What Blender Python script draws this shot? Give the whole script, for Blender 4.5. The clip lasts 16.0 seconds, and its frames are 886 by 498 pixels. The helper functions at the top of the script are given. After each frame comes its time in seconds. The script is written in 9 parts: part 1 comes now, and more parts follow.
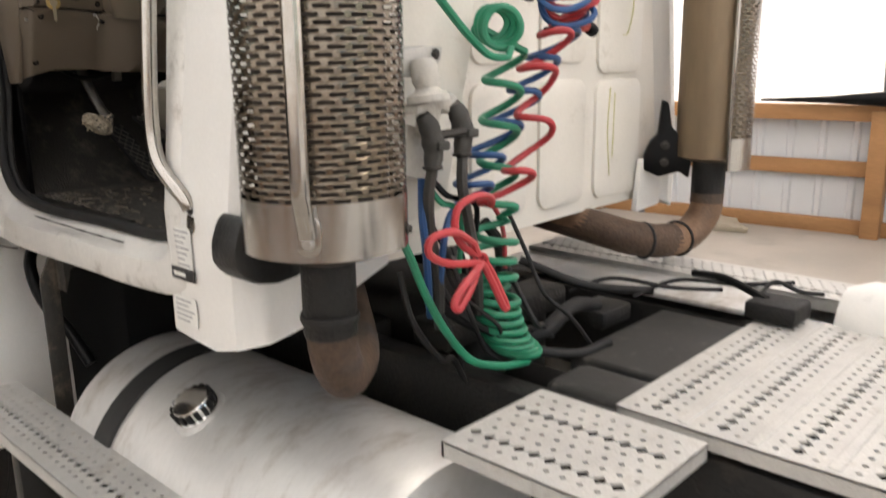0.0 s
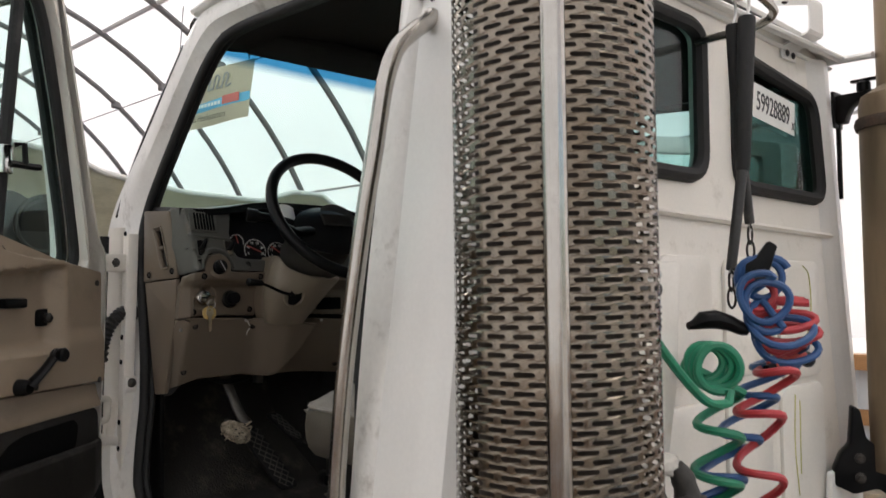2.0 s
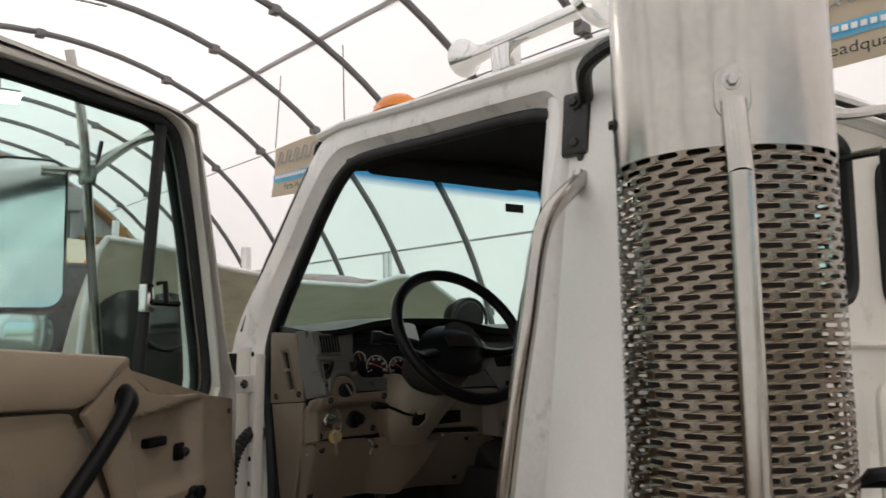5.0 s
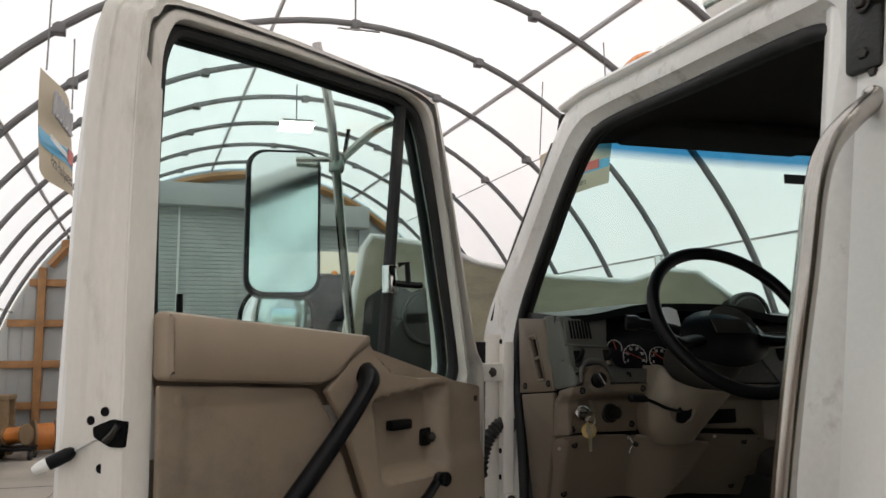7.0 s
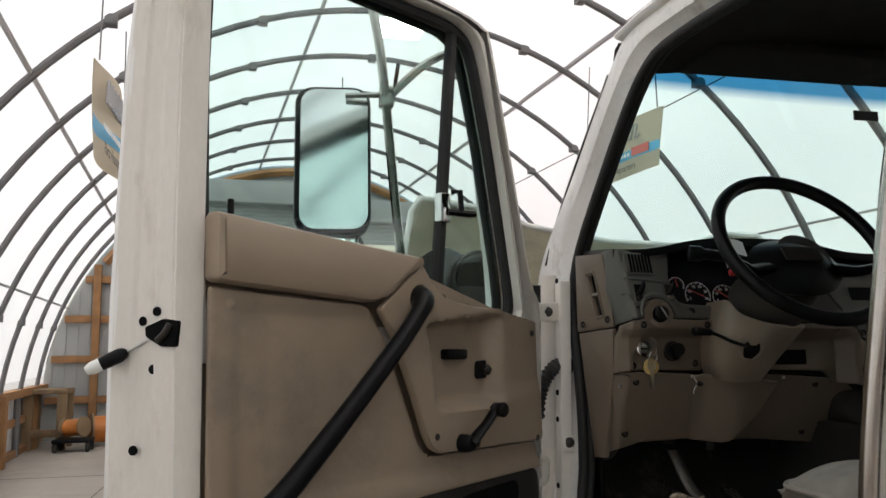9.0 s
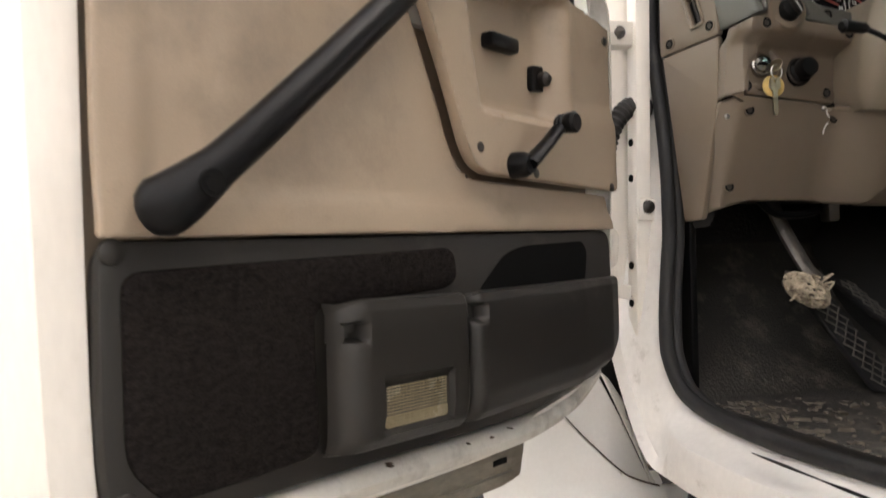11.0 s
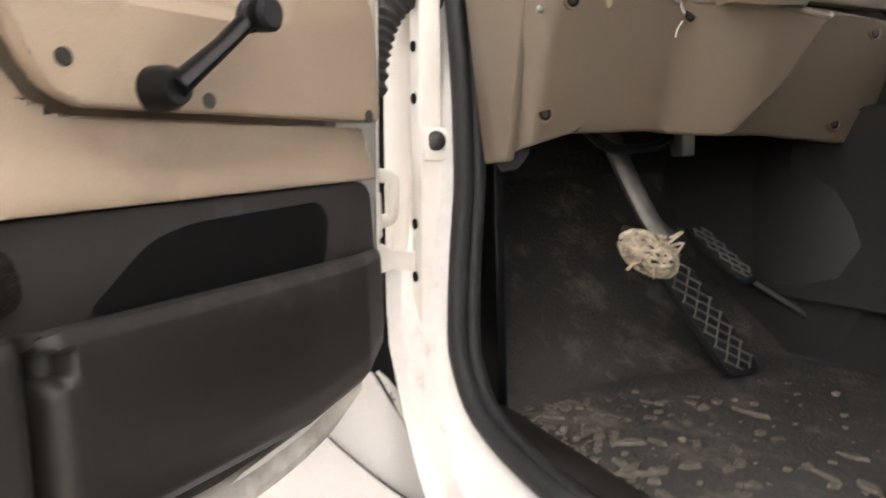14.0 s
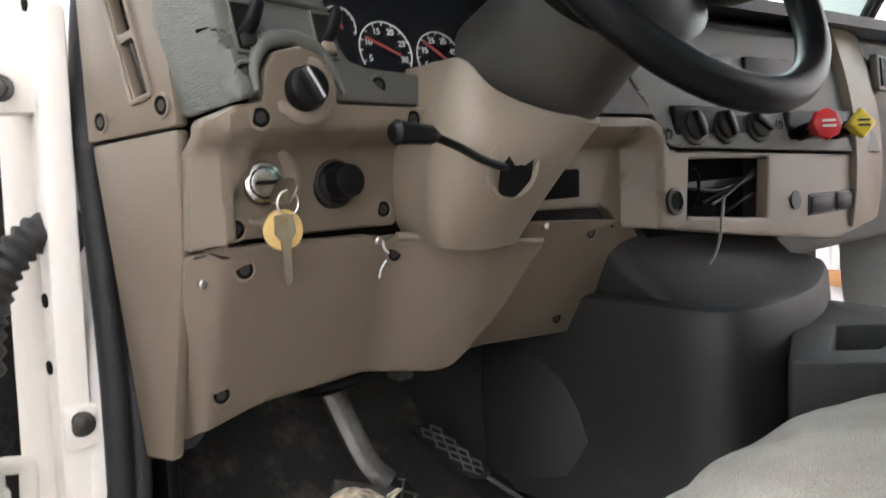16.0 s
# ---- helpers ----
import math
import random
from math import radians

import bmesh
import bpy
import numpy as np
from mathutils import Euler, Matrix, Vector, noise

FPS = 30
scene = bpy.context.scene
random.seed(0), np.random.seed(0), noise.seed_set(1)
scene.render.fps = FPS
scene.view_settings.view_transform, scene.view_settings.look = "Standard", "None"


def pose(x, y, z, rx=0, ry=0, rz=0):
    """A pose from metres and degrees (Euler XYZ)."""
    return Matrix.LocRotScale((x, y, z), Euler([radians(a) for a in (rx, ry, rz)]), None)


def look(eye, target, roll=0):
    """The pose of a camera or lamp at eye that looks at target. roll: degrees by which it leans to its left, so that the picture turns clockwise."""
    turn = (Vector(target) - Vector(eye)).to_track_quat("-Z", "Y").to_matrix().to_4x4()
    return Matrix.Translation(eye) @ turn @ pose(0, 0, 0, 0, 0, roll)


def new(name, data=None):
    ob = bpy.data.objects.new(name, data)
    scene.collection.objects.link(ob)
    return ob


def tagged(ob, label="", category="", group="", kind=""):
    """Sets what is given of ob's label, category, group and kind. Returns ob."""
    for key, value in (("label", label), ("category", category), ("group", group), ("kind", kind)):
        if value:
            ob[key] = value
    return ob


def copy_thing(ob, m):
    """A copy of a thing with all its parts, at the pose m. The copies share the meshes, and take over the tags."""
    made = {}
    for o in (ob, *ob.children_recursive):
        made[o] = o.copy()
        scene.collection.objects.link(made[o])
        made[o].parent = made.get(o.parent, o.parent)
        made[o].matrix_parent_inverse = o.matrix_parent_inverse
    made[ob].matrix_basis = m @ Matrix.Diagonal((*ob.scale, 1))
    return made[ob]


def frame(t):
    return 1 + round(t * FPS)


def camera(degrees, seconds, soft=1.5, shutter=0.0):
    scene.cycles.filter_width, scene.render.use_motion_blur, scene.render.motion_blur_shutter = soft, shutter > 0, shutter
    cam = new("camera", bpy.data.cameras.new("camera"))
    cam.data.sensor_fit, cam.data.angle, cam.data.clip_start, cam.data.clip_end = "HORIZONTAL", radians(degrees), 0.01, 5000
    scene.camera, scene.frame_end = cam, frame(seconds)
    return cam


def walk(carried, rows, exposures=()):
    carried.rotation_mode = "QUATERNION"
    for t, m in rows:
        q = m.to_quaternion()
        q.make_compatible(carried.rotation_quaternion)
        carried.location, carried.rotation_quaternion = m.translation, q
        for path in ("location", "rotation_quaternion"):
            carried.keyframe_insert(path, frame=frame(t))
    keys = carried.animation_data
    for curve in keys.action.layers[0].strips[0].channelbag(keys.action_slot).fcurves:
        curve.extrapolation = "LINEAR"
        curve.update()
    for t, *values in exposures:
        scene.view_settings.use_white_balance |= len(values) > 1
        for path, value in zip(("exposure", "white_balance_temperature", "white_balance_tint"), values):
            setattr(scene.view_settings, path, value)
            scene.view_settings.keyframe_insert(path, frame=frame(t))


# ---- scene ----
cam = camera(58.5, 16.0, soft=1.5, shutter=0.3)
PATH = [
    (0, (-0.184, -0.052, 1.687), (1.24, 1.275, 1.228), -0.7),
    (0.5, (-0.119, 0.099, 1.756), (1.294, 1.491, 1.497), -0.8),
    (1, (-0.106, 0.183, 1.805), (1.28, 1.62, 1.687), -0.8),
    (1.5, (-0.149, 0.248, 1.856), (1.199, 1.725, 1.87), -0.7),
    (2, (-0.195, 0.306, 1.933), (1.141, 1.791, 2.031), -0.6),
    (2.5, (-0.209, 0.337, 1.992), (1.127, 1.818, 2.141), -0.6),
    (3, (-0.235, 0.343, 2.054), (1.101, 1.821, 2.223), -0.6),
    (3.2, (-0.254, 0.337, 2.081), (1.081, 1.815, 2.252), -0.7),
    (5.3, (-0.269, 0.429, 2.157), (0.81, 2.099, 2.381), -0.9),
    (5.5, (-0.262, 0.451, 2.15), (0.741, 2.166, 2.384), -0.9),
    (6, (-0.189, 0.45, 2.149), (0.603, 2.272, 2.381), -0.7),
    (6.5, (-0.151, 0.494, 2.122), (0.499, 2.37, 2.363), -0.7),
    (7, (-0.132, 0.517, 2.087), (0.425, 2.422, 2.332), -0.5),
    (7.5, (-0.126, 0.534, 2.046), (0.377, 2.452, 2.3), -0.6),
    (8, (-0.124, 0.535, 2.016), (0.339, 2.465, 2.268), -0.4),
    (8.2, (-0.125, 0.538, 2.002), (0.329, 2.47, 2.252), -0.4),
    (10.3, (-0.142, 0.954, 1.702), (0.309, 2.887, 1.953), -1.0),
    (10.5, (-0.132, 1.043, 1.661), (0.327, 2.978, 1.87), -1.0),
    (11, (-0.071, 1.202, 1.579), (0.385, 3.149, 1.606), -1.2),
    (11.5, (-0.018, 1.314, 1.515), (0.444, 3.259, 1.472), -1.3),
    (12, (-0.033, 1.365, 1.439), (0.41, 3.314, 1.37), -1.3),
    (12.5, (0.026, 1.442, 1.446), (0.425, 3.397, 1.311), -1.6),
    (13, (0.064, 1.539, 1.487), (0.509, 3.482, 1.313), -1.5),
    (13.5, (0.144, 1.544, 1.558), (0.73, 3.444, 1.346), -1.6),
    (14, (0.271, 1.593, 1.654), (1.002, 3.44, 1.416), -1.7),
    (14.5, (0.348, 1.654, 1.748), (1.209, 3.443, 1.507), -1.8),
    (15, (0.394, 1.672, 1.826), (1.373, 3.397, 1.569), -1.8),
    (15.5, (0.437, 1.708, 1.869), (1.564, 3.338, 1.6), -1.9),
    (16, (0.461, 1.736, 1.934), (1.704, 3.285, 1.695), -2.3),
]
BOOST = 0.45
EXPOSURES = ((0.0, 1.15, 7300, 10), (1.0, 0.9, 7200, 10), (2.0, 0.55, 6900, 10), (3.0, 0.45, 6900, 10), (5.5, 0.26, 7100, 8), (8.0, 0.31, 6900, 8), (10.5, 1.15, 7000, 11), (11.0, 1.93, 7300, 12), (11.5, 2.3, 7350, 12), (12.0, 2.3, 7400, 12), (13.0, 2.18, 7200, 12), (13.5, 2.32, 7200, 12), (14.0, 2.75, 7200, 12), (14.5, 2.95, 7500, 13), (15.0, 2.75, 6850, 11), (16.0, 2.60, 6600, 10))
walk(cam, [(t, look(eye, target, roll)) for t, eye, target, roll in PATH], exposures=tuple((t, e + BOOST, k + 150, g) for t, e, k, g in EXPOSURES))

# ---- world and light ----
world = bpy.data.worlds.new("sky")
scene.world = world
world.use_nodes = True
wn = world.node_tree.nodes
wl = world.node_tree.links
sky = wn.new("ShaderNodeTexSky")
sky.sky_type = "NISHITA"
sky.sun_disc = False
sky.sun_elevation, sky.sun_rotation = radians(50), radians(70)
sky.air_density, sky.dust_density = 1.0, 3.0
wl.new(sky.outputs[0], wn["Background"].inputs[0])
wn["Background"].inputs[1].default_value = 0.15

sun_data = bpy.data.lights.new("sun", "SUN")
sun_data.energy, sun_data.angle, sun_data.color = 2.2, radians(12), (1.0, 0.97, 0.92)
sun = new("sun", sun_data)
sun.matrix_world = pose(0, 0, 20, 40, 0, -70)


# ---- materials ----
def mat(name, col, rough=0.5, metal=0.0, var=0.12, scale=5.0, bump=0.05, bscale=120.0, spec=0.5,
        dirt=None, dirt_amt=0.0, dirt_scale=4.0, stretch=(1, 1, 1), coat=0.0):
    m = bpy.data.materials.new(name)
    m.use_nodes = True
    n, l = m.node_tree.nodes, m.node_tree.links
    b = n["Principled BSDF"]
    tc = n.new("ShaderNodeTexCoord")
    mp = n.new("ShaderNodeMapping")
    mp.inputs["Scale"].default_value = stretch
    l.new(tc.outputs["Object"], mp.inputs[0])
    n1 = n.new("ShaderNodeTexNoise")
    n1.inputs["Scale"].default_value, n1.inputs["Detail"].default_value = scale, 6
    l.new(mp.outputs[0], n1.inputs["Vector"])
    n2 = n.new("ShaderNodeTexNoise")
    n2.inputs["Scale"].default_value, n2.inputs["Detail"].default_value = bscale, 3
    l.new(mp.outputs[0], n2.inputs["Vector"])
    ramp = n.new("ShaderNodeValToRGB")
    ramp.color_ramp.elements[0].position, ramp.color_ramp.elements[1].position = 0.3, 0.72
    lo = [max(0, c * (1 - var)) for c in col]
    hi = [min(1, c * (1 + var * 0.6)) for c in col]
    ramp.color_ramp.elements[0].color, ramp.color_ramp.elements[1].color = (*lo, 1), (*hi, 1)
    l.new(n1.outputs["Fac"], ramp.inputs[0])
    mix = n.new("ShaderNodeMixRGB")
    mix.blend_type = "MULTIPLY"
    mix.inputs[0].default_value = min(1.0, var * 1.5)
    l.new(ramp.outputs[0], mix.inputs[1])
    l.new(n2.outputs["Fac"], mix.inputs[2])
    out = mix.outputs[0]
    if dirt:
        n3 = n.new("ShaderNodeTexNoise")
        n3.inputs["Scale"].default_value, n3.inputs["Detail"].default_value = dirt_scale, 9
        n3.inputs["Roughness"].default_value = 0.68
        l.new(mp.outputs[0], n3.inputs["Vector"])
        r3 = n.new("ShaderNodeValToRGB")
        r3.color_ramp.elements[0].position = 0.62 - 0.3 * dirt_amt
        r3.color_ramp.elements[1].position = 0.74 - 0.2 * dirt_amt
        r3.color_ramp.elements[1].color = (min(1, dirt_amt + 0.25),) * 3 + (1,)
        l.new(n3.outputs["Fac"], r3.inputs[0])
        md = n.new("ShaderNodeMixRGB")
        md.inputs[2].default_value = (*dirt, 1)
        l.new(r3.outputs[0], md.inputs[0])
        l.new(out, md.inputs[1])
        out = md.outputs[0]
    l.new(out, b.inputs["Base Color"])
    mr = n.new("ShaderNodeMapRange")
    mr.inputs["To Min"].default_value = max(0.02, rough - 0.1)
    mr.inputs["To Max"].default_value = min(1, rough + 0.12)
    l.new(n1.outputs["Fac"], mr.inputs[0])
    l.new(mr.outputs[0], b.inputs["Roughness"])
    b.inputs["Metallic"].default_value = metal
    b.inputs["Specular IOR Level"].default_value = spec
    b.inputs["Coat Weight"].default_value = coat
    if bump:
        bp = n.new("ShaderNodeBump")
        bp.inputs["Strength"].default_value, bp.inputs["Distance"].default_value = min(1, bump * 4), 0.004
        l.new(n2.outputs["Fac"], bp.inputs["Height"])
        l.new(bp.outputs[0], b.inputs["Normal"])
    return m


def glass_mat(name, tint, gloss=0.05, band=None):
    """Thin tinted pane: clear tint plus a Fresnel gloss. band: (z0, z1, colour) of a shade strip."""
    m = bpy.data.materials.new(name)
    m.use_nodes = True
    n, l = m.node_tree.nodes, m.node_tree.links
    n.remove(n["Principled BSDF"])
    tr = n.new("ShaderNodeBsdfTransparent")
    tr.inputs[0].default_value = (*tint, 1)
    gl = n.new("ShaderNodeBsdfGlossy")
    gl.inputs["Roughness"].default_value = 0.03
    lw = n.new("ShaderNodeLayerWeight")
    pw, fr = n.new("ShaderNodeMath"), n.new("ShaderNodeMath")
    pw.operation, pw.inputs[1].default_value = "POWER", 5.0
    fr.operation, fr.inputs[1].default_value, fr.inputs[2].default_value = "MULTIPLY_ADD", 0.9, gloss
    l.new(lw.outputs["Facing"], pw.inputs[0])
    l.new(pw.outputs[0], fr.inputs[0])
    mx = n.new("ShaderNodeMixShader")
    l.new(fr.outputs[0], mx.inputs[0])
    l.new(tr.outputs[0], mx.inputs[1])
    l.new(gl.outputs[0], mx.inputs[2])
    l.new(mx.outputs[0], n["Material Output"].inputs[0])
    if band:
        tc = n.new("ShaderNodeTexCoord")
        sx = n.new("ShaderNodeSeparateXYZ")
        l.new(tc.outputs["Object"], sx.inputs[0])
        mr = n.new("ShaderNodeMapRange")
        mr.inputs["From Min"].default_value, mr.inputs["From Max"].default_value = band[0], band[1]
        l.new(sx.outputs["Z"], mr.inputs[0])
        mc = n.new("ShaderNodeMixRGB")
        mc.inputs[1].default_value, mc.inputs[2].default_value = (*tint, 1), (*band[2], 1)
        l.new(mr.outputs[0], mc.inputs[0])
        l.new(mc.outputs[0], tr.inputs[0])
    return m


def fabric_mat():
    m = bpy.data.materials.new("white_tarp")
    m.use_nodes = True
    n, l = m.node_tree.nodes, m.node_tree.links
    n.remove(n["Principled BSDF"])
    di, tl, mx = n.new("ShaderNodeBsdfDiffuse"), n.new("ShaderNodeBsdfTranslucent"), n.new("ShaderNodeMixShader")
    tc, ns, rp = n.new("ShaderNodeTexCoord"), n.new("ShaderNodeTexNoise"), n.new("ShaderNodeValToRGB")
    ns.inputs["Scale"].default_value, ns.inputs["Detail"].default_value = 0.5, 6
    rp.color_ramp.elements[0].color, rp.color_ramp.elements[1].color = (0.80, 0.79, 0.80, 1), (0.93, 0.92, 0.92, 1)
    l.new(tc.outputs["Object"], ns.inputs["Vector"])
    l.new(ns.outputs["Fac"], rp.inputs[0])
    l.new(rp.outputs[0], di.inputs[0])
    l.new(rp.outputs[0], tl.inputs[0])
    mx.inputs[0].default_value = 0.60
    l.new(di.outputs[0], mx.inputs[1])
    l.new(tl.outputs[0], mx.inputs[2])
    l.new(mx.outputs[0], n["Material Output"].inputs[0])
    return m


def lamp_mat(name, col, strength):
    m = bpy.data.materials.new(name)
    m.use_nodes = True
    b = m.node_tree.nodes["Principled BSDF"]
    b.inputs["Base Color"].default_value = (*col, 1)
    b.inputs["Emission Color"].default_value = (*col, 1)
    b.inputs["Emission Strength"].default_value = strength
    return m


AGED = mat("aged_white_cab_paint", (0.79, 0.755, 0.685), 0.34, var=0.07, scale=3, bump=0.012, dirt=(0.34, 0.30, 0.22), dirt_amt=0.12, dirt_scale=9, coat=0.25)
WHITE = mat("white_truck_paint", (0.80, 0.79, 0.76), 0.30, var=0.06, scale=3, bump=0.01, coat=0.3)
WHITE_DIRTY = mat("dirty_white_paint", (0.62, 0.595, 0.54), 0.45, var=0.15, scale=5, bump=0.03, dirt=(0.17, 0.145, 0.115), dirt_amt=0.42, dirt_scale=8)
GRIMY = mat("oil_grimed_white_paint", (0.30, 0.27, 0.215), 0.42, var=0.3, scale=7, bump=0.04, dirt=(0.085, 0.068, 0.05), dirt_amt=0.5, dirt_scale=7, stretch=(0.5, 0.5, 1.6))
SURROUND = mat("scuffed_door_surround_paint", (0.74, 0.725, 0.69), 0.36, var=0.10, scale=5, bump=0.015, bscale=80, dirt=(0.17, 0.14, 0.105), dirt_amt=0.24, dirt_scale=13, coat=0.2)
CREAM = mat("cream_door_jamb_paint", (0.73, 0.695, 0.635), 0.40, var=0.08, scale=4, bump=0.01, dirt=(0.33, 0.29, 0.22), dirt_amt=0.16, dirt_scale=9, stretch=(1, 1, 0.35))
TAN = mat("tan_vinyl", (0.345, 0.266, 0.194), 0.46, var=0.16, scale=3.5, bump=0.03, bscale=600, dirt=(0.14, 0.112, 0.085), dirt_amt=0.30, dirt_scale=4)
TAN_DASH = mat("tan_dash_plastic", (0.17, 0.135, 0.10), 0.42, var=0.12, scale=4, bump=0.025, bscale=700, dirt=(0.13, 0.11, 0.09), dirt_amt=0.12, dirt_scale=5)
TAN_LIGHT = mat("pale_tan_plastic", (0.225, 0.185, 0.138), 0.45, var=0.08, scale=4, bump=0.06, bscale=500)
GREY_DASH = mat("grey_green_dash_plastic", (0.092, 0.092, 0.080), 0.5, var=0.10, scale=6, bump=0.1, bscale=500)
COLUMN_GREY = mat("brown_grey_column_plastic", (0.045, 0.041, 0.035), 0.48, var=0.15, scale=8, bump=0.06, bscale=400)
CHAR = mat("charcoal_plastic", (0.0165, 0.0142, 0.0118), 0.47, var=0.22, scale=5, bump=0.035, bscale=600, spec=0.36, dirt=(0.09, 0.082, 0.07), dirt_amt=0.12, dirt_scale=6)
BLACK = mat("black_plastic", (0.006, 0.006, 0.0065), 0.34, var=0.15, scale=8, bump=0.02, bscale=300, spec=0.14)
RUBBER = mat("black_rubber", (0.008, 0.008, 0.0085), 0.68, var=0.25, scale=9, bump=0.05, bscale=200, dirt=(0.07, 0.065, 0.06), dirt_amt=0.10, dirt_scale=8)
CARPET = mat("black_carpet", (0.026, 0.0215, 0.0200), 0.97, var=0.55, scale=110, bump=0.8, bscale=330, spec=0.05, stretch=(1, 1, 1.8))
FLOORMAT = mat("dusty_rubber_mat", (0.042, 0.038, 0.033), 0.80, var=0.3, scale=6, bump=0.25, bscale=160, dirt=(0.15, 0.13, 0.105), dirt_amt=0.34, dirt_scale=13, stretch=(1.0, 0.6, 1))
DOGHOUSE = mat("grey_engine_cover", (0.024, 0.0228, 0.0215), 0.62, var=0.25, scale=5, bump=0.03, bscale=500, dirt=(0.12, 0.11, 0.10), dirt_amt=0.1)
HEADLINER = mat("dark_headliner", (0.028, 0.026, 0.025), 0.95, var=0.2, scale=8, bump=0.2, bscale=300, spec=0.1)
SEATCLOTH = mat("dusty_grey_upholstery", (0.50, 0.47, 0.42), 0.92, var=0.25, scale=9, bump=0.35, bscale=500, spec=0.1, dirt=(0.30, 0.27, 0.235), dirt_amt=0.34, dirt_scale=8)
SEATVINYL = mat("tan_seat_vinyl", (0.125, 0.110, 0.086), 0.6, var=0.2, scale=6, bump=0.1, bscale=300, dirt=(0.11, 0.09, 0.07), dirt_amt=0.34, dirt_scale=8)
BOOT = mat("dusty_black_rubber", (0.035, 0.034, 0.033), 0.6, var=0.3, scale=20, bump=0.05, dirt=(0.12, 0.11, 0.10), dirt_amt=0.2, dirt_scale=20)
STAINLESS = mat("polished_stainless", (0.52, 0.495, 0.46), 0.19, metal=1.0, var=0.14, scale=7, bump=0.0, bscale=90, dirt=(0.28, 0.21, 0.14), dirt_amt=0.16, dirt_scale=5)
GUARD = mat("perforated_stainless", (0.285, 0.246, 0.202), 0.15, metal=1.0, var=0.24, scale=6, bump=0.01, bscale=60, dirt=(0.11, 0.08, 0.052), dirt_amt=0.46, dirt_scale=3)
CHROME = mat("chrome", (0.75, 0.74, 0.72), 0.12, metal=1.0, var=0.06, scale=9, bump=0.0)
ALU = mat("cast_aluminium_tread", (0.60, 0.59, 0.56), 0.5, metal=0.35, var=0.14, scale=9, bump=0.12, bscale=150, dirt=(0.25, 0.22, 0.18), dirt_amt=0.22, dirt_scale=9)
TANKALU = mat("brushed_aluminium_tank", (0.66, 0.65, 0.63), 0.42, metal=0.55, var=0.10, scale=3, bump=0.02, bscale=60, dirt=(0.22, 0.165, 0.11), dirt_amt=0.36, dirt_scale=3.5, stretch=(0.7, 1.8, 0.7))
RUST = mat("rusty_exhaust_pipe", (0.14, 0.088, 0.06), 0.75, metal=0.25, var=0.45, scale=7, bump=0.2, bscale=90, dirt=(0.045, 0.045, 0.048), dirt_amt=0.42, dirt_scale=4)
TANRUST = mat("heat_tanned_pipe", (0.30, 0.175, 0.105), 0.62, metal=0.3, var=0.4, scale=6, bump=0.1, bscale=90, dirt=(0.09, 0.06, 0.045), dirt_amt=0.35, dirt_scale=5)
MUFFLER = mat("heat_tanned_muffler", (0.27, 0.20, 0.13), 0.50, metal=0.6, var=0.14, scale=2.5, bump=0.05, bscale=60, dirt=(0.13, 0.095, 0.06), dirt_amt=0.2, stretch=(1, 1, 0.2))
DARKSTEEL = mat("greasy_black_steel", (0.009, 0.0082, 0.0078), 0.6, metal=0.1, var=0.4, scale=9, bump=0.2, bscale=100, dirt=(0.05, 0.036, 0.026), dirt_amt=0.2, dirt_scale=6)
BRACKET = mat("black_painted_bracket", (0.012, 0.0115, 0.011), 0.45, var=0.3, scale=20, bump=0.1, dirt=(0.10, 0.07, 0.05), dirt_amt=0.15)
HANGER = mat("chipped_grey_black_paint", (0.055, 0.05, 0.044), 0.5, var=0.35, scale=14, bump=0.1, dirt=(0.24, 0.19, 0.14), dirt_amt=0.3, dirt_scale=16)
BOLT = mat("dark_bolt", (0.06, 0.055, 0.05), 0.4, metal=0.7, var=0.2, bump=0.05)
ZINC = mat("zinc_screw", (0.55, 0.54, 0.52), 0.3, metal=1.0, var=0.1, bump=0.0)
# near-black fill that paints shade into holes, wells and gaps; also a display's black
HOLE = mat("hole_shade_black", (0.008, 0.008, 0.008), 0.9, var=0.1, bump=0.0, spec=0.05)
GREEN = mat("green_hose", (0.012, 0.235, 0.125), 0.38, var=0.12, scale=12, bump=0.02, dirt=(0.03, 0.06, 0.04), dirt_amt=0.1)
BLUE = mat("blue_hose", (0.020, 0.085, 0.24), 0.38, var=0.15, scale=12, bump=0.02, dirt=(0.03, 0.04, 0.06), dirt_amt=0.1)
RED = mat("red_hose", (0.52, 0.045, 0.055), 0.38, var=0.15, scale=12, bump=0.02, dirt=(0.15, 0.04, 0.04), dirt_amt=0.1)
REDVALVE = mat("red_plastic", (0.62, 0.03, 0.04), 0.3, var=0.08, bump=0.02)
YELLOW = mat("yellow_plastic", (0.78, 0.56, 0.04), 0.35, var=0.08, bump=0.02)
YTAG = mat("yellow_key_tag", (0.52, 0.36, 0.13), 0.4, var=0.1, scale=30, bump=0.02)
BRASS = mat("key_nickel", (0.62, 0.55, 0.42), 0.28, metal=1.0, var=0.1, bump=0.0)
AMBER = mat("amber_lens", (0.75, 0.22, 0.02), 0.25, var=0.05, bump=0.0)
LENS = mat("ribbed_lamp_lens", (0.24, 0.20, 0.125), 0.25, var=0.2, scale=14, bump=0.05, dirt=(0.2, 0.15, 0.09), dirt_amt=0.2, dirt_scale=12)
FOAM = mat("worn_pale_pedal_rubber", (0.66, 0.56, 0.42), 0.9, var=0.45, scale=45, bump=0.8, bscale=90, dirt=(0.09, 0.07, 0.05), dirt_amt=0.3, dirt_scale=40)
GAUGE = mat("gauge_face_black", (0.012, 0.013, 0.016), 0.25, var=0.1, bump=0.0)
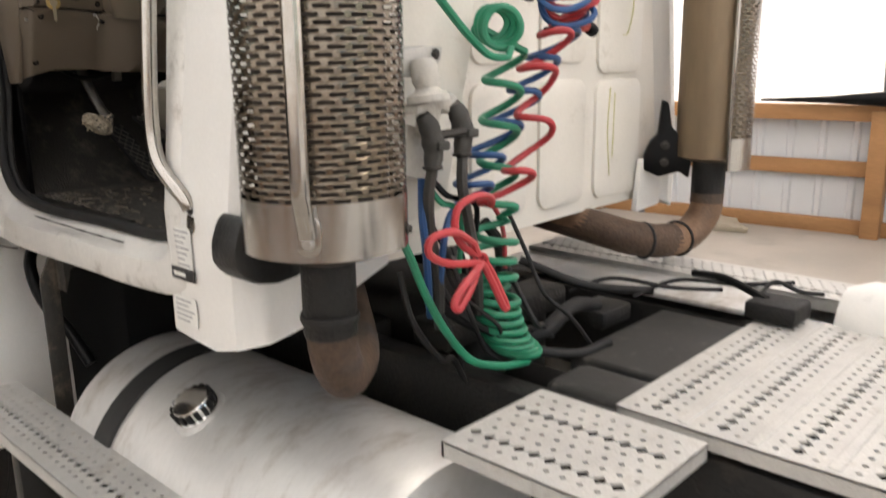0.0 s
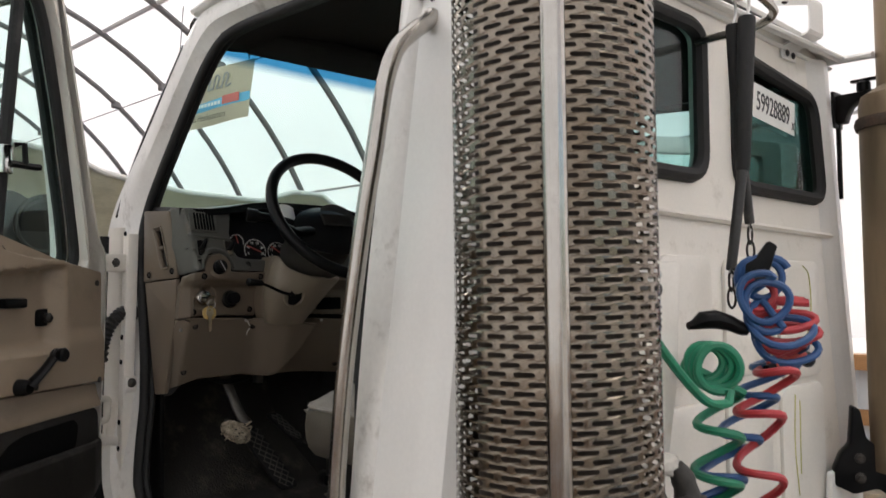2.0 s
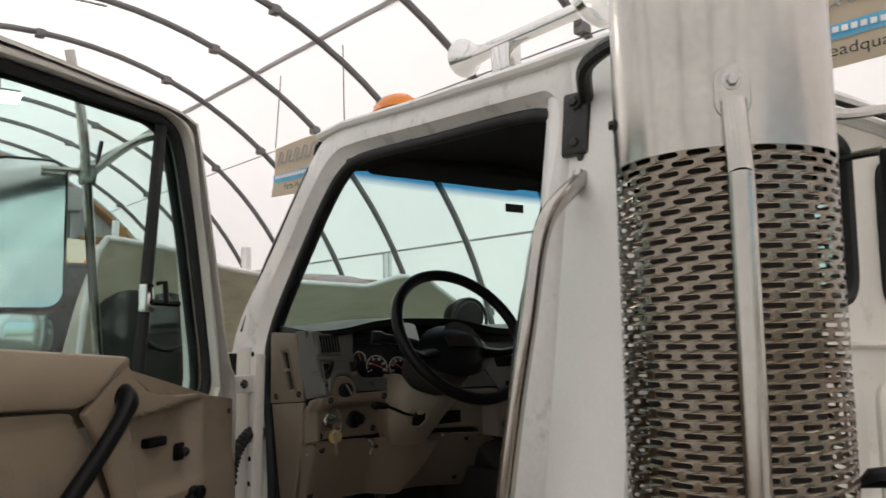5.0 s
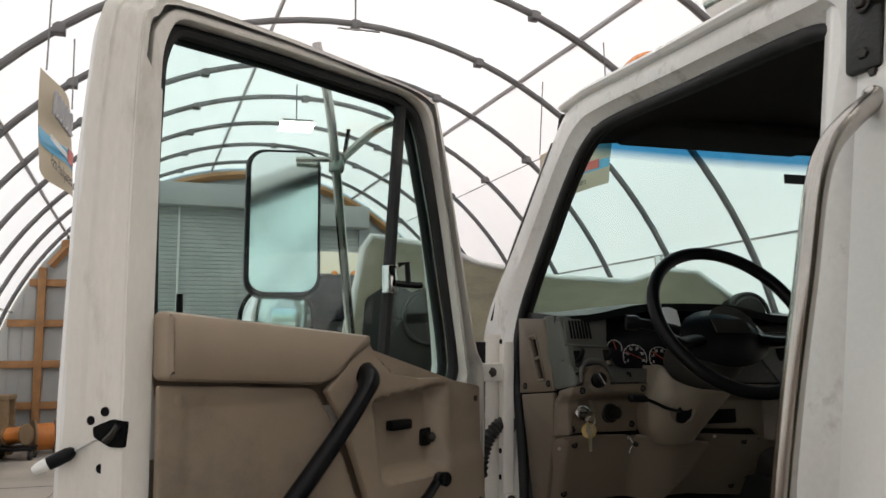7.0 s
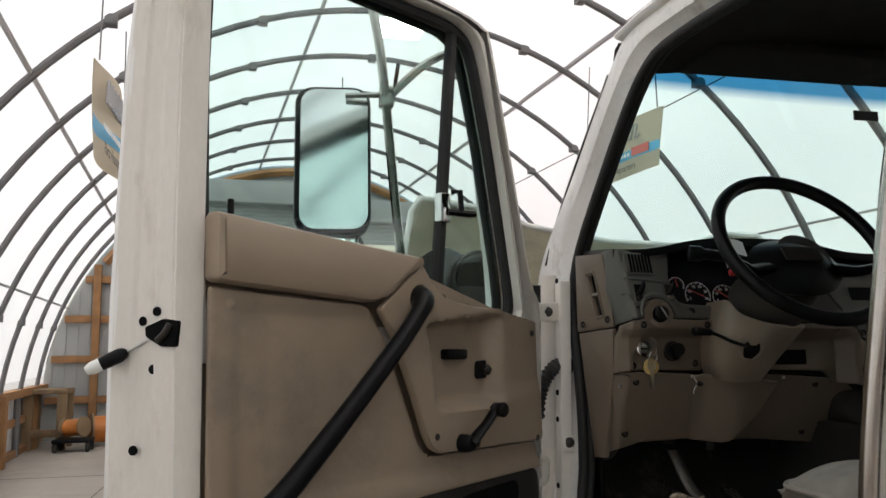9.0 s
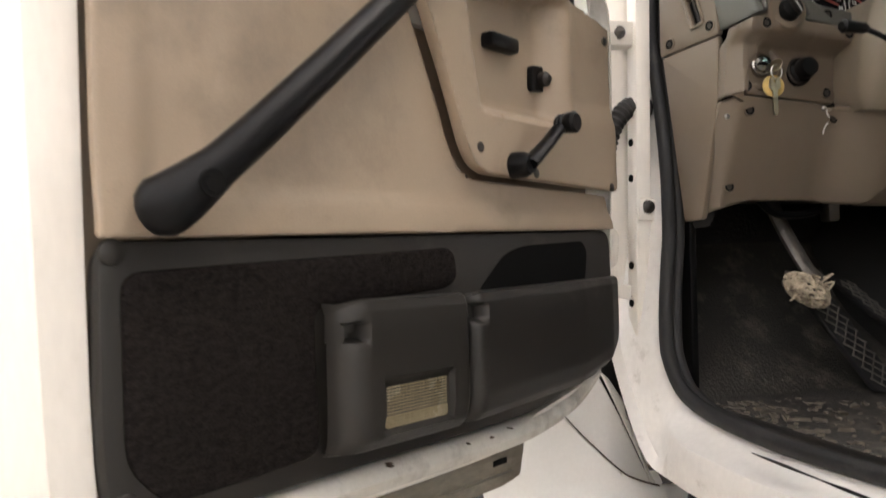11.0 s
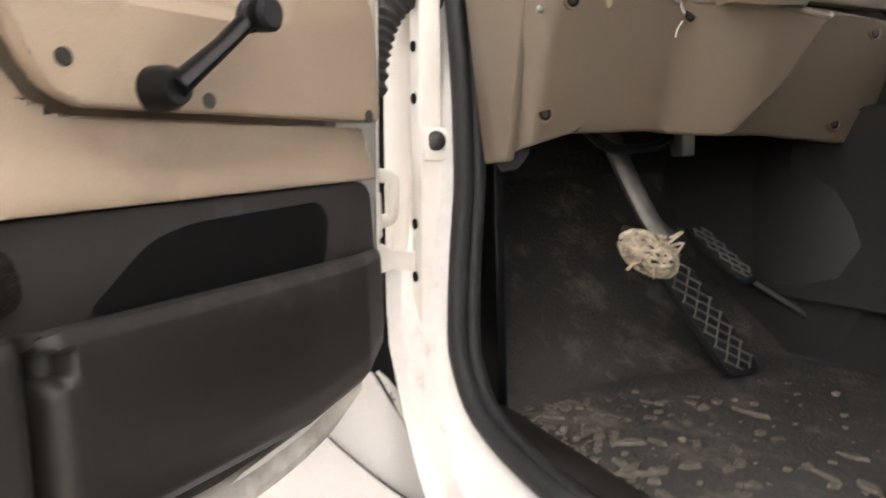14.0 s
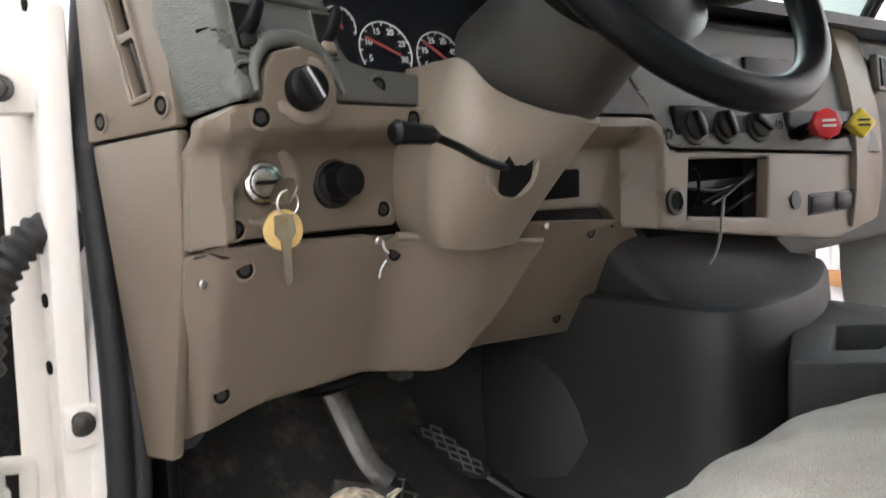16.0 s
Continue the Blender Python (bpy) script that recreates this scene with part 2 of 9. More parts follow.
WHITEPRINT = mat("white_print", (0.75, 0.75, 0.72), 0.5, var=0.04, bump=0.0)
BLACKPRINT = mat("black_print", (0.02, 0.02, 0.022), 0.5, var=0.05, bump=0.0)
GREYPRINT = mat("grey_print", (0.42, 0.42, 0.43), 0.6, var=0.1, bump=0.0)
CYANPRINT = mat("sky_blue_print", (0.10, 0.40, 0.62), 0.5, var=0.06, bump=0.0)
REDPRINT = mat("red_print", (0.55, 0.10, 0.08), 0.5, var=0.06, bump=0.0)
BANNER = mat("off_white_banner_vinyl", (0.52, 0.455, 0.36), 0.55, var=0.08, scale=2, bump=0.03, bscale=30, dirt=(0.45, 0.40, 0.30), dirt_amt=0.2)
CONCRETE = mat("concrete_floor", (0.435, 0.395, 0.342), 0.46, var=0.16, scale=1.4, bump=0.08, bscale=60, dirt=(0.20, 0.175, 0.145), dirt_amt=0.26, dirt_scale=0.9)
TIMBER = mat("orange_brown_timber", (0.42, 0.21, 0.085), 0.7, var=0.25, scale=4, bump=0.15, bscale=90, stretch=(1, 0.15, 1))
OLDWOOD = mat("weathered_wood", (0.33, 0.22, 0.12), 0.8, var=0.3, scale=5, bump=0.2, bscale=90, stretch=(1, 1, 0.2))
SHEET = mat("white_steel_sheet", (0.62, 0.63, 0.64), 0.45, var=0.07, scale=2, bump=0.01, dirt=(0.40, 0.38, 0.35), dirt_amt=0.12)
GREYSHEET = mat("grey_steel_sheet", (0.42, 0.43, 0.42), 0.5, var=0.08, scale=2, bump=0.02)
DOORGREY = mat("grey_overhead_door", (0.46, 0.48, 0.46), 0.5, var=0.07, scale=1.5, bump=0.02)
HOOPSTEEL = mat("galvanised_hoop_tube", (0.20, 0.195, 0.195), 0.55, metal=0.4, var=0.15, scale=4, bump=0.02)
TYRE = mat("tyre_rubber", (0.028, 0.026, 0.025), 0.8, var=0.25, scale=7, bump=0.15, bscale=90, dirt=(0.13, 0.11, 0.085), dirt_amt=0.28, dirt_scale=5)
RIMWHITE = mat("white_wheel_rim", (0.70, 0.68, 0.64), 0.45, var=0.1, scale=8, dirt=(0.30, 0.25, 0.2), dirt_amt=0.2)
FIBRE = mat("hood_fibreglass_inside", (0.72, 0.69, 0.62), 0.65, var=0.2, scale=5, bump=0.15, bscale=40, dirt=(0.16, 0.15, 0.13), dirt_amt=0.28, dirt_scale=3)
def lit_through(m, col, k):
    """Thin fibreglass: part of the light passes through."""
    n, l = m.node_tree.nodes, m.node_tree.links
    tl, mx = n.new("ShaderNodeBsdfTranslucent"), n.new("ShaderNodeMixShader")
    tl.inputs[0].default_value = (*col, 1)
    mx.inputs[0].default_value = k
    l.new(n["Principled BSDF"].outputs[0], mx.inputs[1])
    l.new(tl.outputs[0], mx.inputs[2])
    l.new(mx.outputs[0], n["Material Output"].inputs[0])


lit_through(FIBRE, (0.80, 0.78, 0.66), 0.35)
lit_through(BANNER, (0.80, 0.74, 0.62), 0.45)
MAROON = mat("maroon_paint", (0.16, 0.02, 0.035), 0.3, var=0.08, bump=0.0, coat=0.5)
CREAMPAINT = mat("cream_vehicle_paint", (0.66, 0.58, 0.42), 0.35, var=0.06, bump=0.0)
ORANGE = mat("orange_plastic", (0.60, 0.20, 0.04), 0.5, var=0.15, bump=0.05)
CONE = mat("red_orange_cone", (0.75, 0.07, 0.03), 0.5, var=0.08, bump=0.02)
MIRROR = mat("mirror_glass", (0.86, 0.88, 0.88), 0.03, metal=1.0, var=0.02, bump=0.0)
PANE = glass_mat("green_tinted_glass", (0.84, 0.945, 0.925), 0.04)
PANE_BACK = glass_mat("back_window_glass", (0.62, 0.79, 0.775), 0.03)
# right pane's tint is darkened to stand in for the dim cab behind it
PANE_DIM_CAB = glass_mat("dim_cab_window_glass", (0.20, 0.31, 0.295), 0.05)
SHIELD = glass_mat("windshield_glass", (0.76, 0.99, 0.955), band=(2.628, 2.655, (0.035, 0.25, 0.46)))
TARP = fabric_mat()
LED = lamp_mat("led_panel", (1.0, 0.99, 0.96), 9.0)


# ---- mesh helpers ----
def part(name, bm, material, parent=None, label="", smooth=True, kind=""):
    bmesh.ops.recalc_face_normals(bm, faces=bm.faces)
    me = bpy.data.meshes.new(name)
    bm.to_mesh(me)
    bm.free()
    me.materials.append(material)
    if smooth:
        me.shade_smooth()
        me.set_sharp_from_angle(angle=radians(38))
    ob = new(name, me)
    if parent is not None:
        ob.parent = parent
        if parent.type == "EMPTY" and parent.parent is None:
            ob.location = -parent.location
    tagged(ob, label, kind=kind)
    return ob


def thing(name, label, category, loc=(0, 0, 0), group="", kind=""):
    ob = new(name)
    ob.location = loc
    ob.empty_display_size = 0.1
    return tagged(ob, label, category, group, kind)


def solo(name, bm, material, label, category, group="", kind="", smooth=True):
    return tagged(part(name, bm, material, None, label, smooth, kind), label, category, group, kind)


def merge(bm, tmp, M=None):
    if M is not None:
        bmesh.ops.transform(tmp, matrix=M, verts=tmp.verts)
    me = bpy.data.meshes.new("tmp")
    tmp.to_mesh(me)
    tmp.free()
    bm.from_mesh(me)
    bpy.data.meshes.remove(me)


def box(bm, lo, hi, bev=0.0, M=None, seg=2):
    t = bmesh.new()
    bmesh.ops.create_cube(t, size=1.0)
    for v in t.verts:
        v.co = Vector([lo[i] + (v.co[i] + 0.5) * (hi[i] - lo[i]) for i in range(3)])
    if bev:
        bmesh.ops.bevel(t, geom=list(t.edges), offset=bev, segments=seg, profile=0.5, affect="EDGES")
    merge(bm, t, M)


def newbox(lo, hi, bev=0.0, M=None, seg=2):
    bm = bmesh.new()
    box(bm, lo, hi, bev, M, seg)
    return bm


def rrect(w, h, r, n=5, c=(0, 0)):
    """Rounded rectangle, as 2D points round its centre."""
    out = []
    for k, (sx, sy) in enumerate(((1, 1), (-1, 1), (-1, -1), (1, -1))):
        for i in range(n + 1):
            a = math.pi / 2 * (k + i / n)
            out.append((c[0] + sx * (w / 2 - r) + r * math.cos(a), c[1] + sy * (h / 2 - r) + r * math.sin(a)))
    return out


def rounded(poly, r, n=4):
    """A polygon with its corners rounded."""
    out = []
    m = len(poly)
    for i in range(m):
        p, a, b = Vector(poly[i]), Vector(poly[i - 1]), Vector(poly[(i + 1) % m])
        da, db = (a - p), (b - p)
        rr = min(r, da.length * 0.45, db.length * 0.45)
        s, e = p + da.normalized() * rr, p + db.normalized() * rr
        for k in range(n + 1):
            t = k / n
            out.append(tuple(s * (1 - t) ** 2 + p * 2 * t * (1 - t) + e * t * t))
    return out


def plate(bm, outer, holes=(), z0=0.0, z1=0.01, M=None, bev=0.0):
    """A flat piece with holes: outlines in local x, y, from z0 to z1."""
    t = bmesh.new()
    edges = []
    for loop in (outer, *holes):
        vs = [t.verts.new((p[0], p[1], z0)) for p in loop]
        edges += [t.edges.new((vs[i - 1], vs[i])) for i in range(len(vs))]
    bmesh.ops.triangle_fill(t, use_beauty=True, use_dissolve=False, edges=edges)
    bmesh.ops.recalc_face_normals(t, faces=t.faces)
    faces = list(t.faces)
    ext = bmesh.ops.extrude_face_region(t, geom=faces)
    bmesh.ops.translate(t, vec=(0, 0, z1 - z0), verts=[g for g in ext["geom"] if isinstance(g, bmesh.types.BMVert)])
    bmesh.ops.recalc_face_normals(t, faces=t.faces)
    if bev:
        es = [e for e in t.edges if len(e.link_faces) == 2 and e.calc_face_angle(0) > 0.9]
        bmesh.ops.bevel(t, geom=es, offset=bev, segments=2, profile=0.5, affect="EDGES")
    merge(bm, t, M)


def newplate(outer, holes=(), z0=0.0, z1=0.01, M=None, bev=0.0):
    bm = bmesh.new()
    plate(bm, outer, holes, z0, z1, M, bev)
    return bm


def spline(pts, n=8, closed=False):
    """Points of a smooth curve through the given ones."""
    P = [Vector(p) for p in pts]
    m = len(P)
    out = []
    for i in range(m if closed else m - 1):
        p1, p2 = P[i], P[(i + 1) % m]
        p0 = P[i - 1] if (i or closed) else p1 * 2 - p2
        p3 = P[(i + 2) % m] if (closed or i + 2 < m) else p2 * 2 - p1
        for k in range(n):
            t = k / n
            out.append(0.5 * (2 * p1 + (p2 - p0) * t + (2 * p0 - 5 * p1 + 4 * p2 - p3) * t * t + (3 * p1 - p0 - 3 * p2 + p3) * t ** 3))
    if not closed:
        out.append(P[-1])
    return out


def tube(bm, pts, r, seg=10, closed=False, flat=1.0, caps=True):
    """A round bar along points. r: one radius, or one for each point. flat: height over width of its section."""
    P = [Vector(p) for p in pts]
    m = len(P)
    rs = [r] * m if isinstance(r, (int, float)) else list(r)
    tan = []
    for i in range(m):
        a = P[i - 1] if (i or closed) else P[i]
        b = P[(i + 1) % m] if (closed or i + 1 < m) else P[i]
        tan.append((b - a).normalized())
    up = Vector((0, 0, 1)) if abs(tan[0].z) < 0.9 else Vector((1, 0, 0))
    nrm = (up - tan[0] * up.dot(tan[0])).normalized()
    rings = []
    for i in range(m):
        nrm = nrm - tan[i] * nrm.dot(tan[i])
        nrm.normalize()
        bi = tan[i].cross(nrm)
        rings.append([bm.verts.new(P[i] + rs[i] * (math.cos(a) * bi + flat * math.sin(a) * nrm))
                      for a in [2 * math.pi * k / seg for k in range(seg)]])
    for i in range(m if closed else m - 1):
        A, B = rings[i], rings[(i + 1) % m]
        off = 0
        if closed and i == m - 1:
            off = min(range(seg), key=lambda o: (A[0].co - B[o].co).length)
        for k in range(seg):
            bm.faces.new((A[k], A[(k + 1) % seg], B[(k + 1 + off) % seg], B[(k + off) % seg]))
    if caps and not closed:
        bm.faces.new(rings[0][::-1])
        bm.faces.new(rings[-1])


def newtube(pts, r, seg=10, closed=False, flat=1.0):
    bm = bmesh.new()
    tube(bm, pts, r, seg, closed, flat)
    return bm


def lathe(bm, prof, seg=24, M=None, cap=True):
    """A turned piece round local z: profile of (radius, height)."""
    t = bmesh.new()
    rings = []
    for r, h in prof:
        rings.append([t.verts.new((r * math.cos(2 * math.pi * k / seg), r * math.sin(2 * math.pi * k / seg), h)) for k in range(seg)])
    for A, B in zip(rings, rings[1:]):
        for k in range(seg):
            t.faces.new((A[k], A[(k + 1) % seg], B[(k + 1) % seg], B[k]))
    if cap:
        t.faces.new(rings[0][::-1])
        t.faces.new(rings[-1])
    merge(bm, t, M)


def newlathe(prof, seg=24, M=None, cap=True):
    bm = bmesh.new()
    lathe(bm, prof, seg, M, cap)
    return bm


def along(p, d, up=(0, 0, 1)):
    """A pose at p whose z axis points along d."""
    d = Vector(d).normalized()
    u = Vector(up)
    if abs(d.dot(u)) > 0.98:
        u = Vector((0, 1, 0))
    x = u.cross(d).normalized()
    y = d.cross(x)
    return Matrix(((x.x, y.x, d.x, p[0]), (x.y, y.y, d.y, p[1]), (x.z, y.z, d.z, p[2]), (0, 0, 0, 1)))


def axes(o, x, y, z):
    x, y, z, o = Vector(x), Vector(y), Vector(z), Vector(o)
    return Matrix(((x.x, y.x, z.x, o.x), (x.y, y.y, z.y, o.y), (x.z, y.z, z.z, o.z), (0, 0, 0, 1)))


def surf(bm, f, nu, nv, thick=0.0):
    """A sheet from f(u, v), u and v from 0 to 1, with thickness."""
    t = bmesh.new()
    V = [[t.verts.new(f(i / nu, j / nv)) for j in range(nv + 1)] for i in range(nu + 1)]
    for i in range(nu):
        for j in range(nv):
            t.faces.new((V[i][j], V[i + 1][j], V[i + 1][j + 1], V[i][j + 1]))
    if thick:
        bmesh.ops.recalc_face_normals(t, faces=t.faces)
        bmesh.ops.solidify(t, geom=list(t.faces), thickness=thick)
    merge(bm, t)


def newsurf(f, nu, nv, thick=0.0):
    bm = bmesh.new()
    surf(bm, f, nu, nv, thick)
    return bm


def lerp(a, b, t):
    return a + (b - a) * t


def table(xs, x):
    """A value between given ones: xs is a list of (x, value)."""
    for (x0, y0), (x1, y1) in zip(xs, xs[1:]):
        if x <= x1:
            return lerp(y0, y1, max(0, (x - x0) / (x1 - x0)))
    return xs[-1][1]


def helix(c, axis_a, axis_b, length, r0, r1, turns, phase=0.0, n=18, wob=0.0):
    """A coil: from c along `length` with radius r0 to r1 in the plane of axis_a, axis_b."""
    c, A, B, L = Vector(c), Vector(axis_a), Vector(axis_b), Vector(length)
    out = []
    m = int(turns * n)
    for i in range(m + 1):
        t = i / m
        a = phase + 2 * math.pi * turns * t
        r = lerp(r0, r1, t) * (1 + wob * math.sin(3.1 * a))
        out.append(c + L * t + A * (r * math.cos(a)) + B * (r * math.sin(a)))
    return out


def bolt_head(bm, p, d, r=0.008, h=0.006, washer=True):
    M = along(p, d)
    if washer:
        lathe(bm, [(r * 1.5, -0.001), (r * 1.5, 0.0015), (r * 1.3, 0.002)], 14, M)
    lathe(bm, [(r, 0.0), (r, h * 0.8), (r * 0.8, h)], 6, M)


def text_on(name, body, size, M, material, parent=None, label="", squeeze=1.0):
    cu = bpy.data.curves.new(name, "FONT")
    cu.body, cu.size, cu.align_x, cu.align_y, cu.extrude = body, size, "CENTER", "CENTER", 0.0006
    cu.materials.append(material)
    ob = new(name, cu)
    ob.parent = parent
    if parent is not None and parent.type == "EMPTY" and parent.parent is None:
        M = Matrix.Translation(-parent.location) @ M
    ob.matrix_basis = M @ Matrix.Diagonal((squeeze, 1, 1, 1))
    return tagged(ob, label)


# ---- the shed: concrete floor, hoop frame, tarp, walls ----
XL, XR, YN, YF = -3.195, 8.285, -8.0, 20.3
XC, HALF, KNEE, RISE, FOOT = 2.545, 5.74, 1.25, 5.968, 0.563
SHED = pose(0, 0, 0, 0, 0, 4.8)  # the shed stands askew to the truck
EARLIER = set(bpy.data.objects)


def arch(a, inset=0.0):
    """A point of the shed's arch: a from 0 at its right foot to 1 at its left foot."""
    t = math.pi * a
    return XC + (HALF - inset) * math.cos(t), FOOT + (RISE - inset) * math.sin(t)


bm = bmesh.new()
surf(bm, lambda u, v: (lerp(-150, 150, u), lerp(-150, 150, v), 0), 10, 10)
ground = solo("ground", bm, CONCRETE, "stained pale concrete floor of the shed", "floor", kind="structure")

bm = bmesh.new()
NH = 16
PITCH = 1.729
HOOPS = [-6.694 + PITCH * k - (0.65 if k < 6 else 0.0) for k in range(NH)]  # a wider bay beside the cab


def tarp_point(u, v):
    y = lerp(YN, YF, v)
    x, z = arch(lerp(0.045, 0.955, u))
    sag = 0.05 * abs(math.sin(math.pi * (y - HOOPS[0]) / PITCH)) - 0.02
    return x - sag * math.cos(math.pi * u), y, z - sag * math.sin(math.pi * u)


surf(bm, tarp_point, 48, 111)
solo("ceiling", bm, TARP, "translucent white fabric skin stretched over the hoops", "ceiling", kind="structure")

bm = bmesh.new()
tube(bm, [(arch(k / 48, 0.06)[0], 0, arch(k / 48, 0.06)[1]) for k in range(49)], 0.045, 8)
for k in (5, 14, 19, 24, 29, 34, 43):
    x, z = arch(k / 48, 0.06)
    box(bm, (x - 0.06, -0.07, z - 0.07), (x + 0.06, 0.07, z + 0.04), 0.01)
tube(bm, [(*[XR - 0.06], 0, 0), (XR - 0.06, 0, KNEE)], 0.06, 8)
tube(bm, [(XL + 0.06, 0, 0), (XL + 0.06, 0, KNEE)], 0.06, 8)
hoop = solo("hoop", bm, HOOPSTEEL, "grey steel tube hoop carrying the white tarp", "hoop frame", group="shed hoops", kind="structure")
hoop.location = (0, HOOPS[0], 0)
for y in HOOPS[1:]:
    copy_thing(hoop, pose(0, y, 0))

PALE = mat("pale_purlin_strap", (0.46, 0.45, 0.45), 0.6, var=0.1, bump=0.02)
for a, rad, m in ((0.163, 0.018, PALE), (0.287, 0.009, HOOPSTEEL), (0.358, 0.034, PALE), (0.56, 0.028, PALE), (0.76, 0.030, PALE), (0.87, 0.02, PALE)):
    x, z = arch(a, 0.03 if m is PALE else 0.10)
    solo("purlin", newtube([(x, YN, z), (x, YF, z)], rad, 6), m, "thin grey tube tying the hoops together", "purlin", group="shed purlins", kind="structure")


def ribbed(bm, length, height, M, pitch=0.23, depth=0.018):
    """Ribbed steel sheet in local x, z, facing local -y."""
    xs = []
    x = 0.0
    while x < length:
        xs += [(x, 0), (min(x + pitch * 0.72, length), 0), (min(x + pitch * 0.79, length), -depth), (min(x + pitch * 0.93, length), -depth)]
        x += pitch
    xs.append((length, 0))
    t = bmesh.new()
    A = [t.verts.new((p, q, 0)) for p, q in xs]
    B = [t.verts.new((p, q, height)) for p, q in xs]
    for i in range(len(xs) - 1):
        if (A[i].co - A[i + 1].co).length > 1e-5:
            t.faces.new((A[i], A[i + 1], B[i + 1], B[i]))
    merge(bm, t, M)


def knee_wall(name, x, face):
    """A low side wall: sheet outside, timber posts and rails inside. face: 1 if the room lies towards -x."""
    w = thing(name, "low wall of white ribbed sheet behind orange-brown timber rails", "wall", (x, 8, 0), kind="structure")
    bm = bmesh.new()
    M = axes((x + 0.05 * face, YN, 0), (0, 1, 0), (face, 0, 0), (0, 0, 1))
    ribbed(bm, YF - YN, KNEE, M, 0.3, 0.02)
    part("sheet", bm, SHEET, w, "white ribbed steel sheet", smooth=False)
    for z0, z1, d in ((0.0, 0.14, 0.09), (0.56, 0.71, 0.05), (1.10, 1.25, 0.16)):
        part("rail", newbox((min(x, x - face * d), YN, z0), (max(x, x - face * d), YF, z1), 0.006), TIMBER, w)
    y = 1.32
    ys = [y + 2.9 * k for k in range(-4, 9)]
    for y in ys:
        if y < YF:
            part("post", newbox((min(x - face * 0.02, x - face * 0.22), y - 0.08, 0), (max(x - face * 0.02, x - face * 0.22), y + 0.08, 1.20), 0.006), TIMBER, w)
    return w


knee_wall("wall_east", XR, 1)
knee_wall("wall_west", XL, -1)

# far gable with two overhead doors
gable = thing("wall_north", "gable end of ribbed grey sheet with orange girts and overhead doors", "wall", (XC, YF, 0), kind="structure")
bm = bmesh.new()
doors = [(0.15, 2.35, 5.55), (2.75, 5.2, 5.2)]
prof = [(XR, 0)] + [arch(k / 40) for k in range(41)] + [(XL, 0)]
holes = [[(x0, 0.02), (x1, 0.02), (x1, h), (x0, h)] for x0, x1, h in doors]
Mg = axes((0, YF, 0), (1, 0, 0), (0, 0, 1), (0, 1, 0))
plate(bm, prof, holes, 0.0, 0.06, Mg)
part("sheet", bm, GREYSHEET, gable, smooth=False)
bm = bmesh.new()
x = XL + 0.2
while x < XR:
    hh = FOOT + RISE * math.sqrt(max(0, 1 - ((x - XC) / HALF) ** 2))
    inside = [h for x0, x1, h in doors if x0 - 0.03 < x < x1 + 0.03]
    z0 = inside[0] if inside else 0
    if hh > z0 + 0.1:
        box(bm, (x - 0.02, YF - 0.022, z0), (x + 0.02, YF - 0.002, hh - 0.05))
    x += 0.25
part("ribs", bm, GREYSHEET, gable, smooth=False, kind="stuff")
for z in (0.8, 1.7, 2.6, 3.5, 4.4):
    w = HALF * math.sqrt(max(0, 1 - (max(0, z - FOOT) / RISE) ** 2)) - 0.1
    for x0, x1 in ((XC - w, 0.0), (5.4, XC + w)):
        if x1 - x0 > 0.3:
            part("girt", newbox((x0, YF - 0.16, z), (x1, YF - 0.03, z + 0.16), 0.005), TIMBER, gable)
for x in (-2.1, -0.9, 6.4):
    h = FOOT + RISE * math.sqrt(1 - ((x - XC) / HALF) ** 2)
    part("stud", newbox((x - 0.08, YF - 0.2, 0), (x + 0.08, YF - 0.03, h - 0.15), 0.005), TIMBER, gable)
part("rafter_board", newtube([(arch(k / 40, 0.18)[0], YF - 0.1, arch(k / 40, 0.18)[1]) for k in range(8, 33)], 0.10, 4), TIMBER, gable)
for i, (x0, x1, h) in enumerate(doors):
    d = tagged(part(f"door_{i + 1}", newbox((x0, YF - 0.02, 0.02), (x1, YF + 0.02, h)), DOORGREY, None, "", False), "closed grey steel overhead door with fine horizontal slats", "overhead door", kind="structure")
    bm = bmesh.new()
    z = 0.1
    while z < h - 0.05:
        box(bm, (x0 + 0.02, YF - 0.045, z), (x1 - 0.02, YF - 0.02, z + 0.085), 0.012, None, 1)
        z += 0.1
    part("slats", bm, DOORGREY, d, smooth=False, kind="stuff")
    part("guide_rail", newbox((x0 - 0.1, YF - 0.12, 0), (x0 + 0.02, YF - 0.05, h)), GREYSHEET, d)
    part("guide_rail", newbox((x1 - 0.02, YF - 0.12, 0), (x1 + 0.1, YF - 0.05, h)), GREYSHEET, d)
    part("drum_housing", newbox((x0 - 0.15, YF - 0.5, h - 0.1), (x1 + 0.15, YF - 0.06, h + 0.45), 0.03), GREYSHEET, d)
    part("pull_chain", newtube([(x0 + 0.6, YF - 0.2, h), (x0 + 0.6, YF - 0.2, 1.0)], 0.025, 5), WHITEPRINT, d)

# unseen end wall; its gateway is added to let daylight reach the truck
bm = bmesh.new()
prof = [(XR, 0)] + [arch(k / 40) for k in range(41)] + [(XL, 0)]
plate(bm, prof, [[(XC - 4.4, 0.01), (XC + 4.4, 0.01), (XC + 4.4, 4.3), (XC - 4.4, 4.3)]], 0.0, 0.06, axes((0, YN, 0), (1, 0, 0), (0, 0, 1), (0, -1, 0)))
solo("wall_south", bm, TARP, "unseen white tarp gable end with a gateway added for daylight", "wall", kind="structure", smooth=False)

for ob in [o for o in bpy.data.objects if o not in EARLIER and o.parent is None and o is not ground]:
    ob.matrix_basis = SHED @ ob.matrix_basis

